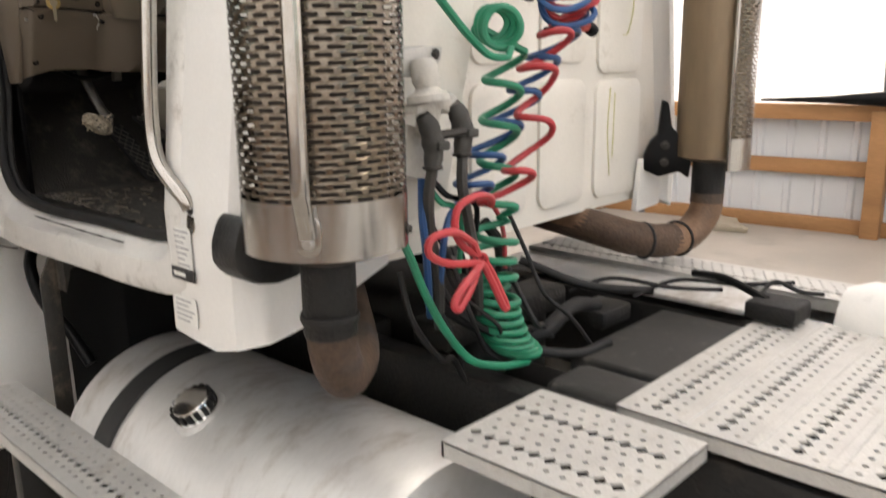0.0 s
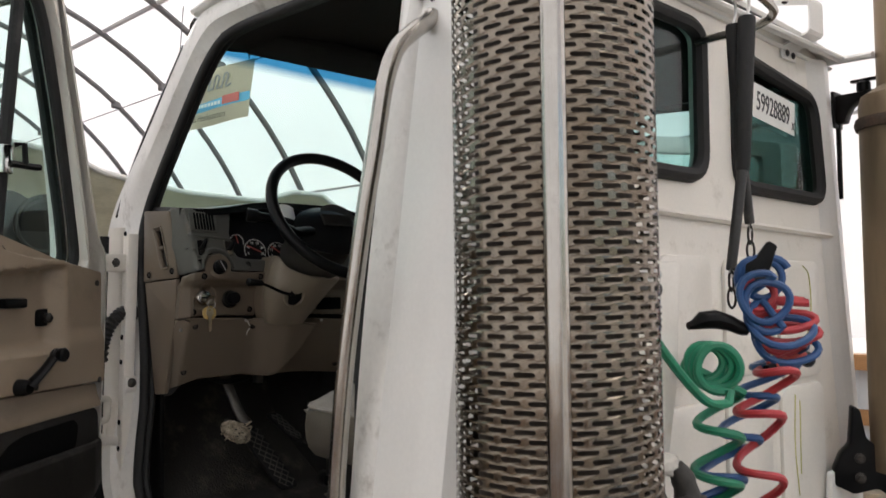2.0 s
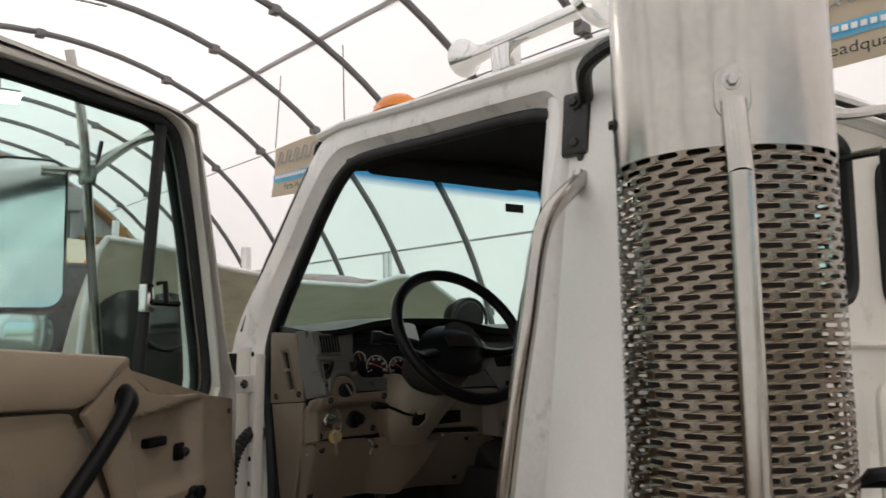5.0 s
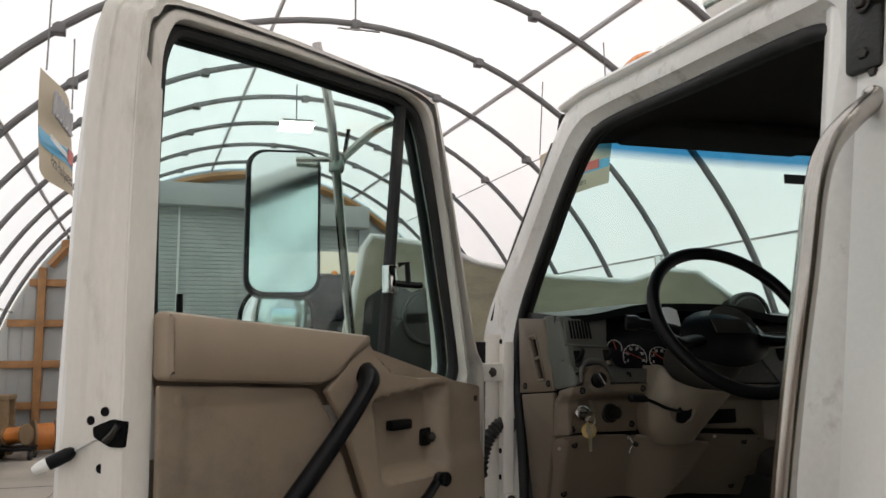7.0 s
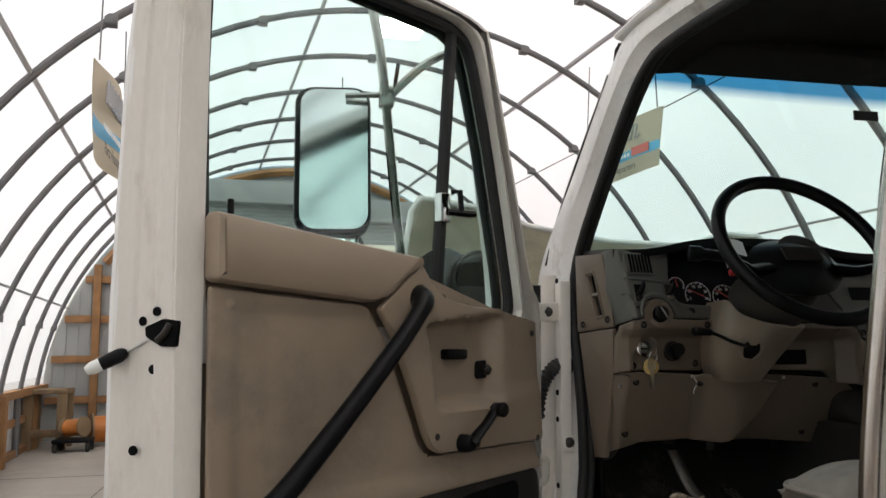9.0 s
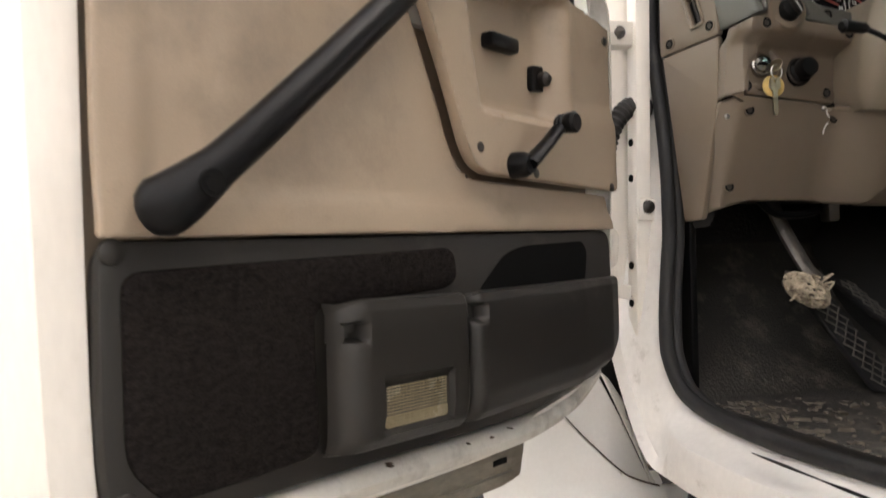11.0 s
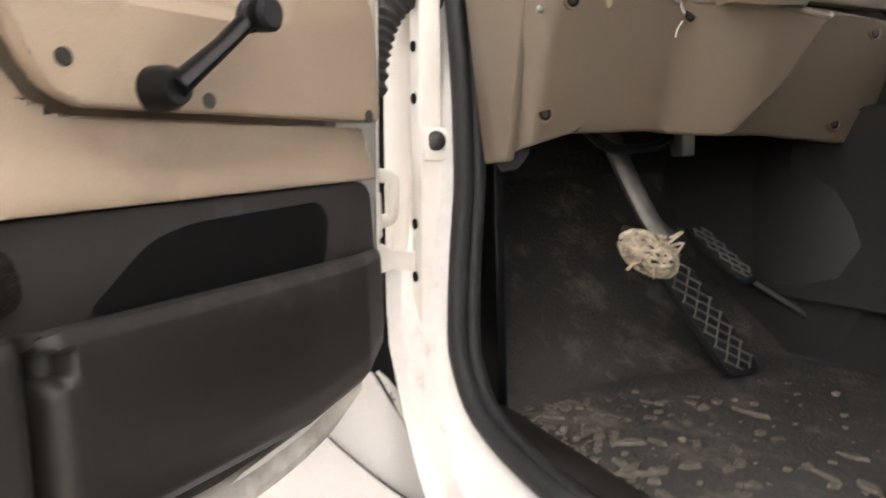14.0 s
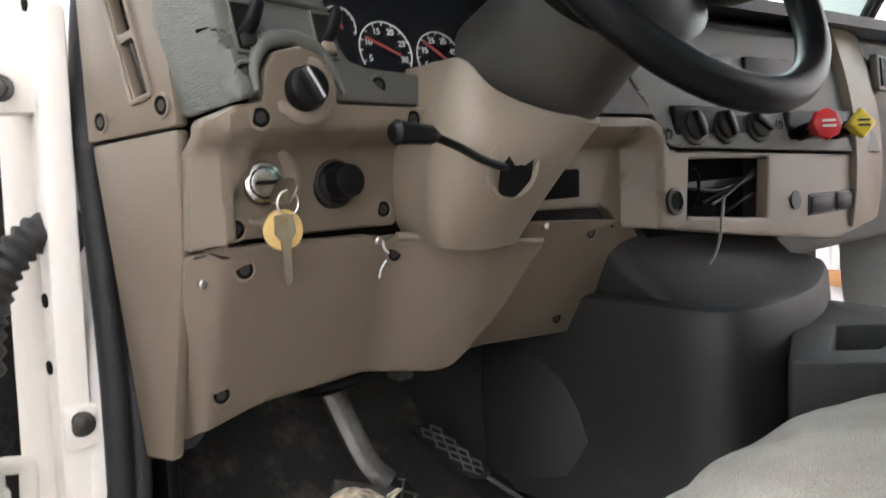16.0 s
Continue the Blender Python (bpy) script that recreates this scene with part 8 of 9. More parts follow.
part("coupling_arm", newplate(rounded([(1.00, 1.60), (1.115, 1.622), (1.128, 1.60), (1.12, 1.575), (1.075, 1.59), (1.06, 1.53), (1.04, 1.53), (1.04, 1.585), (1.0, 1.58)], 0.006), (), 0.06, 0.11, CPM, 0.005), WHITE_DIRTY, gb)
for x, z0 in ((1.115, 1.60), (1.02, 1.58)):
    ca = part("coupling_cam", newtube(spline([(x - 0.005, 1.12, z0), (x + 0.012, 1.115, z0 - 0.03), (x + 0.020, 1.112, z0 - 0.07), (x + 0.016, 1.112, z0 - 0.11)], 5), [0.013, 0.015, 0.017, 0.018, 0.020, 0.020, 0.019, 0.020, 0.022, 0.022, 0.020, 0.018, 0.018, 0.018, 0.017, 0.016], 12, False, 1.2), gr, gb)
    part("lug", newbox((x + 0.010, 1.085, z0 - 0.075), (x + 0.045, 1.115, z0 - 0.055), 0.005), gr, ca)
    part("clamp_ring", newtube([(x + 0.016 + 0.019 * math.cos(q), 1.112 + 0.019 * math.sin(q), z0 - 0.112) for q in [2 * math.pi * i / 18 for i in range(18)]], 0.004, 6, True), BOLT, ca)
part("bridge_pin", newtube([(1.04, 1.105, 1.535), (1.125, 1.10, 1.54)], 0.010, 8), BOLT, gb)
part("mount_block", newplate(rounded([(1.0, 1.45), (1.11, 1.42), (1.115, 1.53), (1.02, 1.56)], 0.01), (), 0.0, 0.06, CPM, 0.006), WHITE_DIRTY, pp)
for pts, r, m in (([(1.132, 1.112, 1.49), (1.118, 1.10, 1.417), (1.141, 1.10, 1.327), (1.164, 1.10, 1.235), (1.20, 1.12, 1.10)], 0.0125, gr), ([(1.036, 1.112, 1.47), (1.03, 1.12, 1.40), (1.045, 1.13, 1.32), (1.08, 1.14, 1.20), (1.10, 1.16, 1.08)], 0.0125, gr),
                  ([(1.04, 1.15, 1.44), (1.02, 1.13, 1.36), (1.03, 1.13, 1.28), (1.06, 1.15, 1.12)], 0.009, BLUE), ([(1.07, 1.14, 1.43), (1.09, 1.12, 1.40), (1.14, 1.12, 1.385), (1.20, 1.13, 1.36), (1.22, 1.15, 1.28)], 0.007, BLACK),
                  ([(1.06, 1.15, 1.42), (1.08, 1.13, 1.385), (1.12, 1.13, 1.37), (1.16, 1.14, 1.33), (1.17, 1.16, 1.20)], 0.007, GREEN), ([(1.27, 1.17, 1.36), (1.32, 1.17, 1.33), (1.34, 1.16, 1.27), (1.335, 1.15, 1.18)], 0.006, RED),
                  ([(1.30, 1.19, 1.30), (1.345, 1.18, 1.24), (1.35, 1.17, 1.15), (1.36, 1.16, 1.08)], 0.015, RUBBER), ([(1.10, 1.19, 1.22), (1.14, 1.14, 1.12), (1.22, 1.10, 1.05), (1.33, 1.08, 0.98)], 0.010, RUBBER)):
    part("air_line", newtube(spline(pts, 7), r, 8), m, pp)

# hose tender: two spring tubes from a bar under the roof edge
ht = part("tender_bar", newtube(spline([(0.80, 1.16, 2.53), (1.20, 1.16, 2.56), (1.47, 1.16, 2.612), (1.60, 1.165, 2.612), (1.68, 1.175, 2.595), (1.70, 1.24, 2.58), (1.69, 1.39, 2.575)], 6), 0.011, 8), STAINLESS, TRUCK, "thin bar under the roof edge holding the hose tender")
for a, c, b, r in (((1.547, 1.21, 2.545), (1.556, 1.206, 2.25), (1.578, 1.20, 2.075), 0.0185), ((1.537, 1.172, 2.551), (1.500, 1.174, 2.19), (1.437, 1.175, 1.966), 0.020)):
    A, C, B = Vector(a), Vector(c), Vector(b)
    tn = solo("hose_tender", newtube([A, A.lerp(C, 0.02), A.lerp(C, 0.5), A.lerp(C, 0.98), C], [r * 0.93, r, r * 0.93, r * 0.80, r * 0.72], 16), RUBBER, "black rubber-sleeved spring tube hanging from the cab's roof bar", "hose tender", group="hose tenders")
    part("lower_tube", newtube([C.lerp(A, 0.03), B.lerp(C, 0.02), B], [0.0120, 0.0112, 0.0105], 14), BOOT, tn, "dusty grey lower tube")
    part("end_ring", newtube([B + Vector((0.007 * math.cos(q), 0, -0.008 + 0.009 * math.sin(q))) for q in [2 * math.pi * k / 14 for k in range(14)]], 0.0022, 6, True), ZINC, tn)
    part("top_hook", newtube(spline([A + Vector((0, 0, 0.0)), A + Vector((0.012, 0, 0.03)), A + Vector((0.0, -0.005, 0.07)), A + Vector((-0.012, -0.02, 0.05))], 5), 0.004, 6), ZINC, tn)
    part("chain_link", newtube([B + Vector((0.010 * math.cos(q), 0, -0.025 + 0.022 * math.sin(q))) for q in [2 * math.pi * k / 16 for k in range(16)]], 0.003, 6, True), BOLT, tn)
    part("chain_link", newtube([B + Vector((0, 0.009 * math.cos(q), -0.062 + 0.022 * math.sin(q))) for q in [2 * math.pi * k / 16 for k in range(16)]], 0.003, 6, True), BOLT, tn)
solo("hose_clip", newplate(rounded([(-0.030, -0.03), (0.012, -0.035), (0.040, 0.05), (0.022, 0.062), (-0.006, 0.025), (-0.028, 0.012)], 0.006), (), -0.010, 0.010, axes((1.440, 1.115, 1.965), (0.62, -0.78, 0), (0, 0, 1), (-0.78, -0.62, 0)), 0.004), BLACK, "black plastic hose clip hung on the tender", "hose clip", group="hose clips")
solo("hose_clip", newtube([(1.322, 1.215, 1.846), (1.332, 1.208, 1.848), (1.345, 1.195, 1.858), (1.365, 1.175, 1.860), (1.385, 1.155, 1.852), (1.405, 1.135, 1.838), (1.412, 1.128, 1.830)], [0.010, 0.013, 0.024, 0.026, 0.022, 0.018, 0.008], 10, False, 0.8), BLACK, "black plastic hose clip hung on the tender", "hose clip", group="hose clips")

X, Y, Z = Vector((1, 0, 0)), Vector((0, 1, 0)), Vector((0, 0, 1))
RV, FV = Vector((0.62, -0.78, 0)), Vector((0.78, 0.62, 0))


def coil(centres, r, turns, phase=0.0, lean=0.0, wob=0.0, n=20):
    """A hanging coil round a bent centre line, every turn tilted by `lean`."""
    c = spline(centres, 12)
    m = int(turns * n)
    out = []
    for i in range(m + 1):
        k = i / m * (len(c) - 1)
        j = min(int(k), len(c) - 2)
        a = phase + 2 * math.pi * turns * i / m
        q = r * (1 + wob * math.sin(2.3 * a) + wob * math.sin(0.71 * a + 1))
        out.append(Vector(c[j]).lerp(Vector(c[j + 1]), k - j) + q * (RV * math.cos(a) + FV * math.sin(a)) + Z * (lean * r * math.cos(a + 0.6)))
    return out


# green hose: from the coupling, through tied-up loops, down a long coil
g = spline([(1.011, 1.102, 1.865), (1.04, 1.11, 1.835), (1.086, 1.12, 1.805), (1.165, 1.12, 1.743), (1.235, 1.12, 1.702), (1.29, 1.11, 1.696)], 8)
g += helix((1.298, 1.125, 1.762), RV, -Z, (0.0, 0.05, 0.012), 0.047, 0.036, 3.3, 1.25, 24, 0.03)
g += coil([(1.335, 1.15, 1.70), (1.320, 1.15, 1.62), (1.315, 1.15, 1.54), (1.300, 1.15, 1.46), (1.290, 1.14, 1.38), (1.275, 1.13, 1.32)], 0.045, 4.2, 0.2, 0.25, 0.05)
g += coil([(1.262, 1.12, 1.305), (1.254, 1.12, 1.22), (1.252, 1.115, 1.15)], 0.050, 3.6, 1.0, 0.05, 0.03)
g += coil([(1.252, 1.115, 1.145), (1.258, 1.11, 1.08), (1.285, 1.10, 1.02), (1.315, 1.09, 0.985)], 0.054, 8, 1.0, -0.1, 0.02)
g += spline([(1.30, 1.05, 0.965), (1.20, 1.05, 0.985), (1.09, 1.05, 1.03), (1.006, 1.05, 1.12), (0.943, 1.05, 1.22), (0.905, 1.06, 1.315), (0.88, 1.09, 1.40)], 8)
hose = solo("coiled_hose", newtube(g, 0.0092, 8), GREEN, "green coiled trailer hose looped and hanging behind the cab", "coiled hose", group="coiled air hoses")
b = helix((1.450, 1.10, 1.950), RV, Z, (-0.01, 0.02, -0.005), 0.044, 0.042, 1.6, 0.4, 24, 0.04)
b += helix((1.408, 1.095, 1.915), RV, Z, (0.02, -0.01, -0.035), 0.046, 0.048, 1.7, 0.9, 24, 0.05)
b += helix((1.440, 1.075, 1.862), RV, (0.3, 0.2, 0.62), (0.04, 0.0, -0.07), 0.064, 0.060, 1.8, 2.0, 24, 0.06)
b += coil([(1.50, 1.10, 1.785), (1.50, 1.12, 1.74), (1.455, 1.15, 1.665), (1.375, 1.15, 1.585), (1.30, 1.15, 1.515), (1.24, 1.15, 1.44), (1.185, 1.14, 1.385)], 0.050, 6.2, 0.0, 0.30, 0.06)
b += spline([(1.14, 1.14, 1.37), (1.09, 1.12, 1.34), (1.07, 1.12, 1.26), (1.10, 1.16, 1.12)], 7)
part("end_fitting", newtube([g[0], Vector(g[0]).lerp(Vector(g[3]), 0.6), g[3]], [0.0135, 0.0135, 0.011], 10), BOLT, hose, "dark metal hose fitting")
hose = solo("coiled_hose", newtube(b, 0.0082, 8), BLUE, "blue coiled air hose tied up and hanging behind the cab", "coiled hose", group="coiled air hoses")
r_ = helix((1.432, 1.115, 1.915), RV, Z, (0.01, 0.0, -0.01), 0.030, 0.034, 1.8, 1.0, 24, 0.05)
r_ += helix((1.452, 1.078, 1.880), RV, (0.2, 0.1, 0.40), (0.05, 0.0, -0.07), 0.064, 0.060, 2.6, 0.5, 24, 0.07)
r_ += coil([(1.47, 1.07, 1.80), (1.43, 1.08, 1.74), (1.385, 1.09, 1.68), (1.37, 1.09, 1.60), (1.35, 1.085, 1.50), (1.28, 1.08, 1.42), (1.22, 1.08, 1.38)], 0.047, 4.6, 0.3, 0.45, 0.06)
r_ += spline([(1.17, 1.06, 1.375), (1.13, 1.03, 1.40), (1.073, 1.02, 1.412), (1.015, 1.02, 1.395), (1.004, 1.02, 1.35), (1.03, 1.02, 1.31), (1.066, 1.01, 1.285)], 7)
r_ += spline([(1.05, 1.01, 1.315), (0.98, 1.0, 1.352), (0.915, 1.0, 1.350), (0.905, 1.0, 1.320), (0.96, 1.0, 1.290), (1.055, 1.0, 1.272), (1.035, 0.99, 1.262), (0.985, 0.985, 1.235),
                 (0.955, 0.98, 1.208), (0.972, 0.98, 1.196), (1.02, 0.99, 1.230), (1.062, 1.0, 1.270), (1.095, 1.0, 1.230), (1.13, 0.995, 1.165), (1.142, 0.995, 1.152), (1.146, 1.0, 1.165), (1.11, 1.01, 1.24), (1.075, 1.01, 1.28)], 6)
part("end_fitting", newtube([b[-4], b[-1]], 0.012, 10), BOLT, hose, "dark metal hose fitting")
hose = solo("coiled_hose", newtube(r_, 0.0085, 8), RED, "red coiled air hose tied up and hanging behind the cab", "coiled hose", group="coiled air hoses")
bm = bmesh.new()
sa, sb = Vector((1.425, 1.085, 1.760)), Vector((1.585, 1.09, 1.772))
tube(bm, helix(sa, (0, 0.3, 0.95), (0, 0.95, -0.3), sb - sa, 0.0105, 0.0105, 13, 0, 12), 0.003, 6)
part("tie_band", newtube([Vector((1.068, 1.005, 1.276)) + 0.014 * (Vector((0.7, -0.7, 0)) * math.cos(q) + Z * math.sin(q)) for q in [2 * math.pi * k / 16 for k in range(16)]], 0.004, 6, True), RED, hose, "knot in the red hose")
part("end_fitting", newtube([r_[0], Vector(r_[0]).lerp(Vector(r_[3]), 0.6), r_[3]], 0.012, 10), BOLT, hose, "dark metal hose fitting")
solo("hose_spring", bm, REDPRINT, "red spring guard round a hose end", "hose spring")
solo("hose_end", newtube([sa - (sb - sa) * 0.15, sa, sb, sb + Vector((0.012, 0, -0.004)), sb + Vector((0.03, 0, -0.012))], [0.008, 0.0085, 0.0085, 0.017, 0.016], 12), BLACK, "black hose coupling end", "hose end")

# roof fittings
hn = part("air_horn", newtube(spline([(0.99, 2.02, 2.885), (0.985, 1.95, 2.875), (0.98, 1.85, 2.87), (0.98, 1.55, 2.865)], 6), [0.052, 0.047, 0.04, 0.034, 0.03, 0.026, 0.024, 0.022, 0.021, 0.02, 0.02, 0.02, 0.019, 0.019, 0.018, 0.018, 0.018, 0.018, 0.018], 18), CHROME, TRUCK, "chrome air horn on the roof")
part("diaphragm", newlathe([(0.05, 0), (0.065, 0.015), (0.065, 0.035), (0.045, 0.045)], 24, along((0.98, 1.56, 2.865), (0, -1, 0.25))), CHROME, hn)
part("diaphragm", newlathe([(0.05, 0), (0.065, 0.015), (0.065, 0.035), (0.045, 0.045)], 24, along((1.12, 1.50, 2.865), (0, -1, 0.25))), CHROME, hn)
part("foot", newbox((0.955, 1.80, 2.79), (1.0, 1.87, 2.86), 0.008), CHROME, hn)
for x in (0.95, 1.64, 2.33):
    ml = part("marker_lamp", newlathe([(0.06, 0), (0.055, 0.02), (0.035, 0.04), (0.01, 0.048)], 20, Matrix.Translation((x, 2.30, 2.80)) @ Matrix.Diagonal((1, 1.5, 1, 1))), AMBER, TRUCK, "amber roof marker lamp")
bm = bmesh.new()
strip = [(1.46, 2.838), (1.325, 2.806), (1.308, 2.800), (1.305, 2.790), (1.305, 2.70), (1.312, 2.690), (1.386, 2.668), (1.392, 2.660), (1.392, 2.632)]
thin = [Vector((0, p[0], p[1])) for p in strip]
rows = []
for k, p in enumerate(thin):
    d = (thin[min(k + 1, len(thin) - 1)] - thin[max(k - 1, 0)]).normalized()
    q = p + Vector((0, -d.z, d.y)) * 0.005
    rows.append([bm.verts.new((x, v.y, v.z)) for x, v in ((2.197, p), (2.292, p), (2.292, q), (2.197, q))])
for A, B in zip(rows, rows[1:]):
    for k in range(4):
        bm.faces.new((A[k - 1], A[k], B[k], B[k - 1]))
bm.faces.new(rows[0])
bm.faces.new(rows[-1])
bmesh.ops.recalc_face_normals(bm, faces=bm.faces)
wb = part("roof_bracket", bm, WHITE, TRUCK, "white bent flat-bar bracket on the rear roof edge", smooth=False)
for p, d in (((2.225, 1.388, 2.65), (0, -1, 0)), ((2.265, 1.388, 2.648), (0, -1, 0)), ((2.245, 1.40, 2.818), (0, 0, -1))):
    bm = bmesh.new()
    bolt_head(bm, p, d, 0.007, 0.005)
    part("bolt", bm, BOLT, wb)
part("rear_lug", newplate(rounded([(1.40, 2.83), (1.46, 2.84), (1.47, 2.885), (1.435, 2.88)], 0.006), (), 0.0, 0.006, axes((2.20, 0, 0), (0, 1, 0), (0, 0, 1), (1, 0, 0))), WHITE, wb)

# ---- front: fender end, wheel, tilted hood ----
FN = [(0.34, 1.155), (0.427, 1.222), (0.493, 1.281), (0.520, 1.250), (0.544, 1.224), (0.580, 1.188), (0.617, 1.155), (0.66, 1.133), (0.703, 1.118), (0.819, 1.100), (0.850, 0.96), (0.872, 0.85), (0.872, 0.50), (0.42, 0.50), (0.385, 0.95)]


def y_fen(x, z):
    k = math.exp(-((x - 0.60) / 0.10) ** 2)
    low = 0.26 * (min(1.12, max(0.8, z)) - 1.12)
    return 2.66 + low + 0.012 * ((x - 0.6) / 0.25) ** 2 - 0.012 * k + 0.10 * max(0, 0.46 - x) + 0.008 * ease((x - 0.715 - 0.2 * (1.11 - z)) / 0.02)


FN2 = [(0.485, 1.283), (0.570, 1.343), (0.581, 1.346), (0.632, 1.252), (0.683, 1.152), (0.705, 1.112), (0.655, 1.125), (0.612, 1.146), (0.575, 1.18), (0.539, 1.216), (0.512, 1.245)]


def y_flange(x, z):
    return y_fen(x, z) + 0.016 + 0.10 * max(0, x - 0.6)


part("fender_flange", dash_face(FN2, y_flange, 0.010, 0.006), WHITE, TRUCK, "folded white flange of the fender")
part("flange_return", dash_face([(0.583, 1.349), (0.600, 1.338), (0.638, 1.284), (0.639, 1.264), (0.662, 1.214), (0.706, 1.114), (0.701, 1.106), (0.683, 1.148), (0.632, 1.250)], lambda x, z: y_flange(x, z) - 0.010 + 0.15 * max(0, x - lerp(0.583, 0.702, min(1, (1.349 - z) / 0.24))), 0.006, 0.003), WHITE, TRUCK, "turned edge of the fender flange")
part("flange_tab", newplate(rounded([(0.688, 1.146), (0.704, 1.144), (0.716, 1.120), (0.704, 1.112)], 0.003), (), 0.0, 0.006, axes((0, 2.662, 0), (1, 0, 0), (0, 0, 1), (0, 1, 0))), WHITE, TRUCK)
part("fender_end", dash_face(FN, y_fen, 0.012, 0.012), WHITE, TRUCK, "white front fender end behind the wheel")
part("fender_seam", newtube(spline([(x, y_fen(x, z) - 0.004, z) for x, z in ((0.495, 1.281), (0.546, 1.224), (0.619, 1.155), (0.66, 1.133), (0.703, 1.118))], 6), [0.0008 + 0.0012 * min(1, k / 14) for k in range(25)], 6), RUST, TRUCK)
part("mud_flap", newbox((0.36, 3.95, 0.50), (0.40, 3.98, 1.0), 0.004), RUBBER, TRUCK)
STEER = radians(8)
for x_out, sgn in ((0.39, 1), (2 * CX - 0.39, -1)):
    M = axes((x_out, 3.17, 0.52), (-math.sin(STEER), math.cos(STEER), 0), (0, 0, 1), (-sgn * math.cos(STEER), -sgn * math.sin(STEER), 0))
    wh = part("front_wheel", newlathe([(0.29, -0.26), (0.40, -0.27), (0.485, -0.255), (0.515, -0.23), (0.520, -0.14), (0.515, -0.05), (0.485, -0.02), (0.40, -0.005), (0.30, -0.015), (0.29, -0.03)], 64, M), TYRE, TRUCK, "worn front truck tyre on a white rim")
    bm = bmesh.new()
    for r in (0.505, 0.47, 0.36):
        tube(bm, [M @ Vector((r * math.cos(a), r * math.sin(a), -0.012 if r < 0.5 else -0.035)) for a in [2 * math.pi * k / 64 for k in range(64)]], 0.005, 6, True)
    for d in (0.09, 0.14, 0.19):
        tube(bm, [M @ Vector((0.5195 * math.cos(a), 0.5195 * math.sin(a), -d)) for a in [2 * math.pi * k / 64 for k in range(64)]], 0.006, 6, True)
    part("tyre_ribs", bm, RUBBER, wh)
    part("rim", newlathe([(0.302, -0.022), (0.298, -0.010), (0.288, -0.012), (0.282, -0.035), (0.272, -0.075), (0.262, -0.16), (0.235, -0.175), (0.20, -0.14), (0.15, -0.10), (0.12, -0.10), (0.115, -0.04), (0.08, -0.02)], 48, M), RIMWHITE, wh, "white steel rim")
    for k in range(10):
        a = 2 * math.pi * k / 10
        part("lug_nut", newlathe([(0.016, 0), (0.016, 0.025), (0.01, 0.03)], 6, M @ Matrix.Translation((0.17 * math.cos(a), 0.17 * math.sin(a), -0.12))), BOLT, wh)
part("engine_block", newbox((1.25, 2.98, 0.75), (2.03, 4.3, 1.78), 0.06, None, 3), DARKSTEEL, TRUCK)
part("valve_cover", newbox((1.45, 3.0, 1.78), (1.83, 4.1, 1.93), 0.04, None, 3), CHAR, TRUCK)
part("inner_splash", newbox((0.80, 3.0, 0.80), (0.84, 4.2, 1.45), 0.01), CHAR, TRUCK)
part("bumper", newbox((0.42, 4.75, 0.45), (2.86, 4.95, 0.90), 0.06, None, 3), CHROME, TRUCK)


def hood_rear(u):
    """Rear edge of the tilted hood, from its left fender to its right one."""
    x = lerp(0.42, 2.86, u)
    z = table([(0, 1.6), (0.01, 2.13), (0.025, 2.45), (0.04, 2.58), (0.07, 2.575), (0.20, 2.54), (0.26, 2.48), (0.43, 2.42), (0.60, 2.405), (0.68, 2.465), (0.75, 2.455), (0.84, 2.31), (0.93, 2.1), (1, 1.6)], u)
    return Vector((x, 3.95 + 0.12 * math.sin(math.pi * u) + 0.10 * (2.4 - z), z))


def hood_front(u):
    x = lerp(0.55, 2.73, u)
    return Vector((x, 5.05 + 0.25 * math.sin(math.pi * u), table([(0, 0.75), (0.2, 1.0), (0.5, 1.05), (0.8, 1.0), (1, 0.75)], u)))


def hood_pt(u, v):
    a, b = hood_rear(u), hood_front(u)
    p = a.lerp(b, v)
    k = math.sin(math.pi * v)
    return p + Vector((0, 0.42 * k, 0.30 * k)) + Vector((0, 0, 0.01 * noise.noise(p * 4)))


# flat dark plate added in place of the dim engine bay under the hood
dark_outline = [(0.50, 1.60), (0.50, 2.10), (0.515, 2.30), (0.60, 2.355), (0.68, 2.36), (0.80, 2.28), (0.90, 2.21), (1.0, 2.14), (1.06, 2.02), (1.08, 1.60)]
part("fender_liner", newplate(rounded(dark_outline, 0.03), (), 0.0, 0.02, axes((0, 3.948, 0), (1, 0, 0), (0, 0, 1), (0, 1, 0)), 0.005), CHAR, TRUCK, "dark plate added for the dim engine bay inside the tilted hood")
hood = part("hood", newsurf(hood_pt, 60, 14, 0.012), FIBRE, TRUCK, "white fibreglass hood tilted forward, underside showing")
part("hood_lip", newtube([hood_rear(k / 60) for k in range(61)], 0.014, 8), WHITE, hood)
for s in (0, 1):
    x = 0.80 if s == 0 else 2 * CX - 0.80
    part("headlamp_bucket", newlathe([(0.10, 0), (0.12, 0.02), (0.12, 0.06), (0.09, 0.10), (0.08, 0.14)], 24, along((x, 3.942, 2.22), (0, 1, 0.2))), CHAR, hood, "round headlamp bucket inside the hood")
    part("bucket_ring", newtube([(x + 0.12 * math.cos(a), 3.938, 2.22 + 0.12 * math.sin(a)) for a in [2 * math.pi * k / 32 for k in range(32)]], 0.010, 8, True), CHAR, hood)


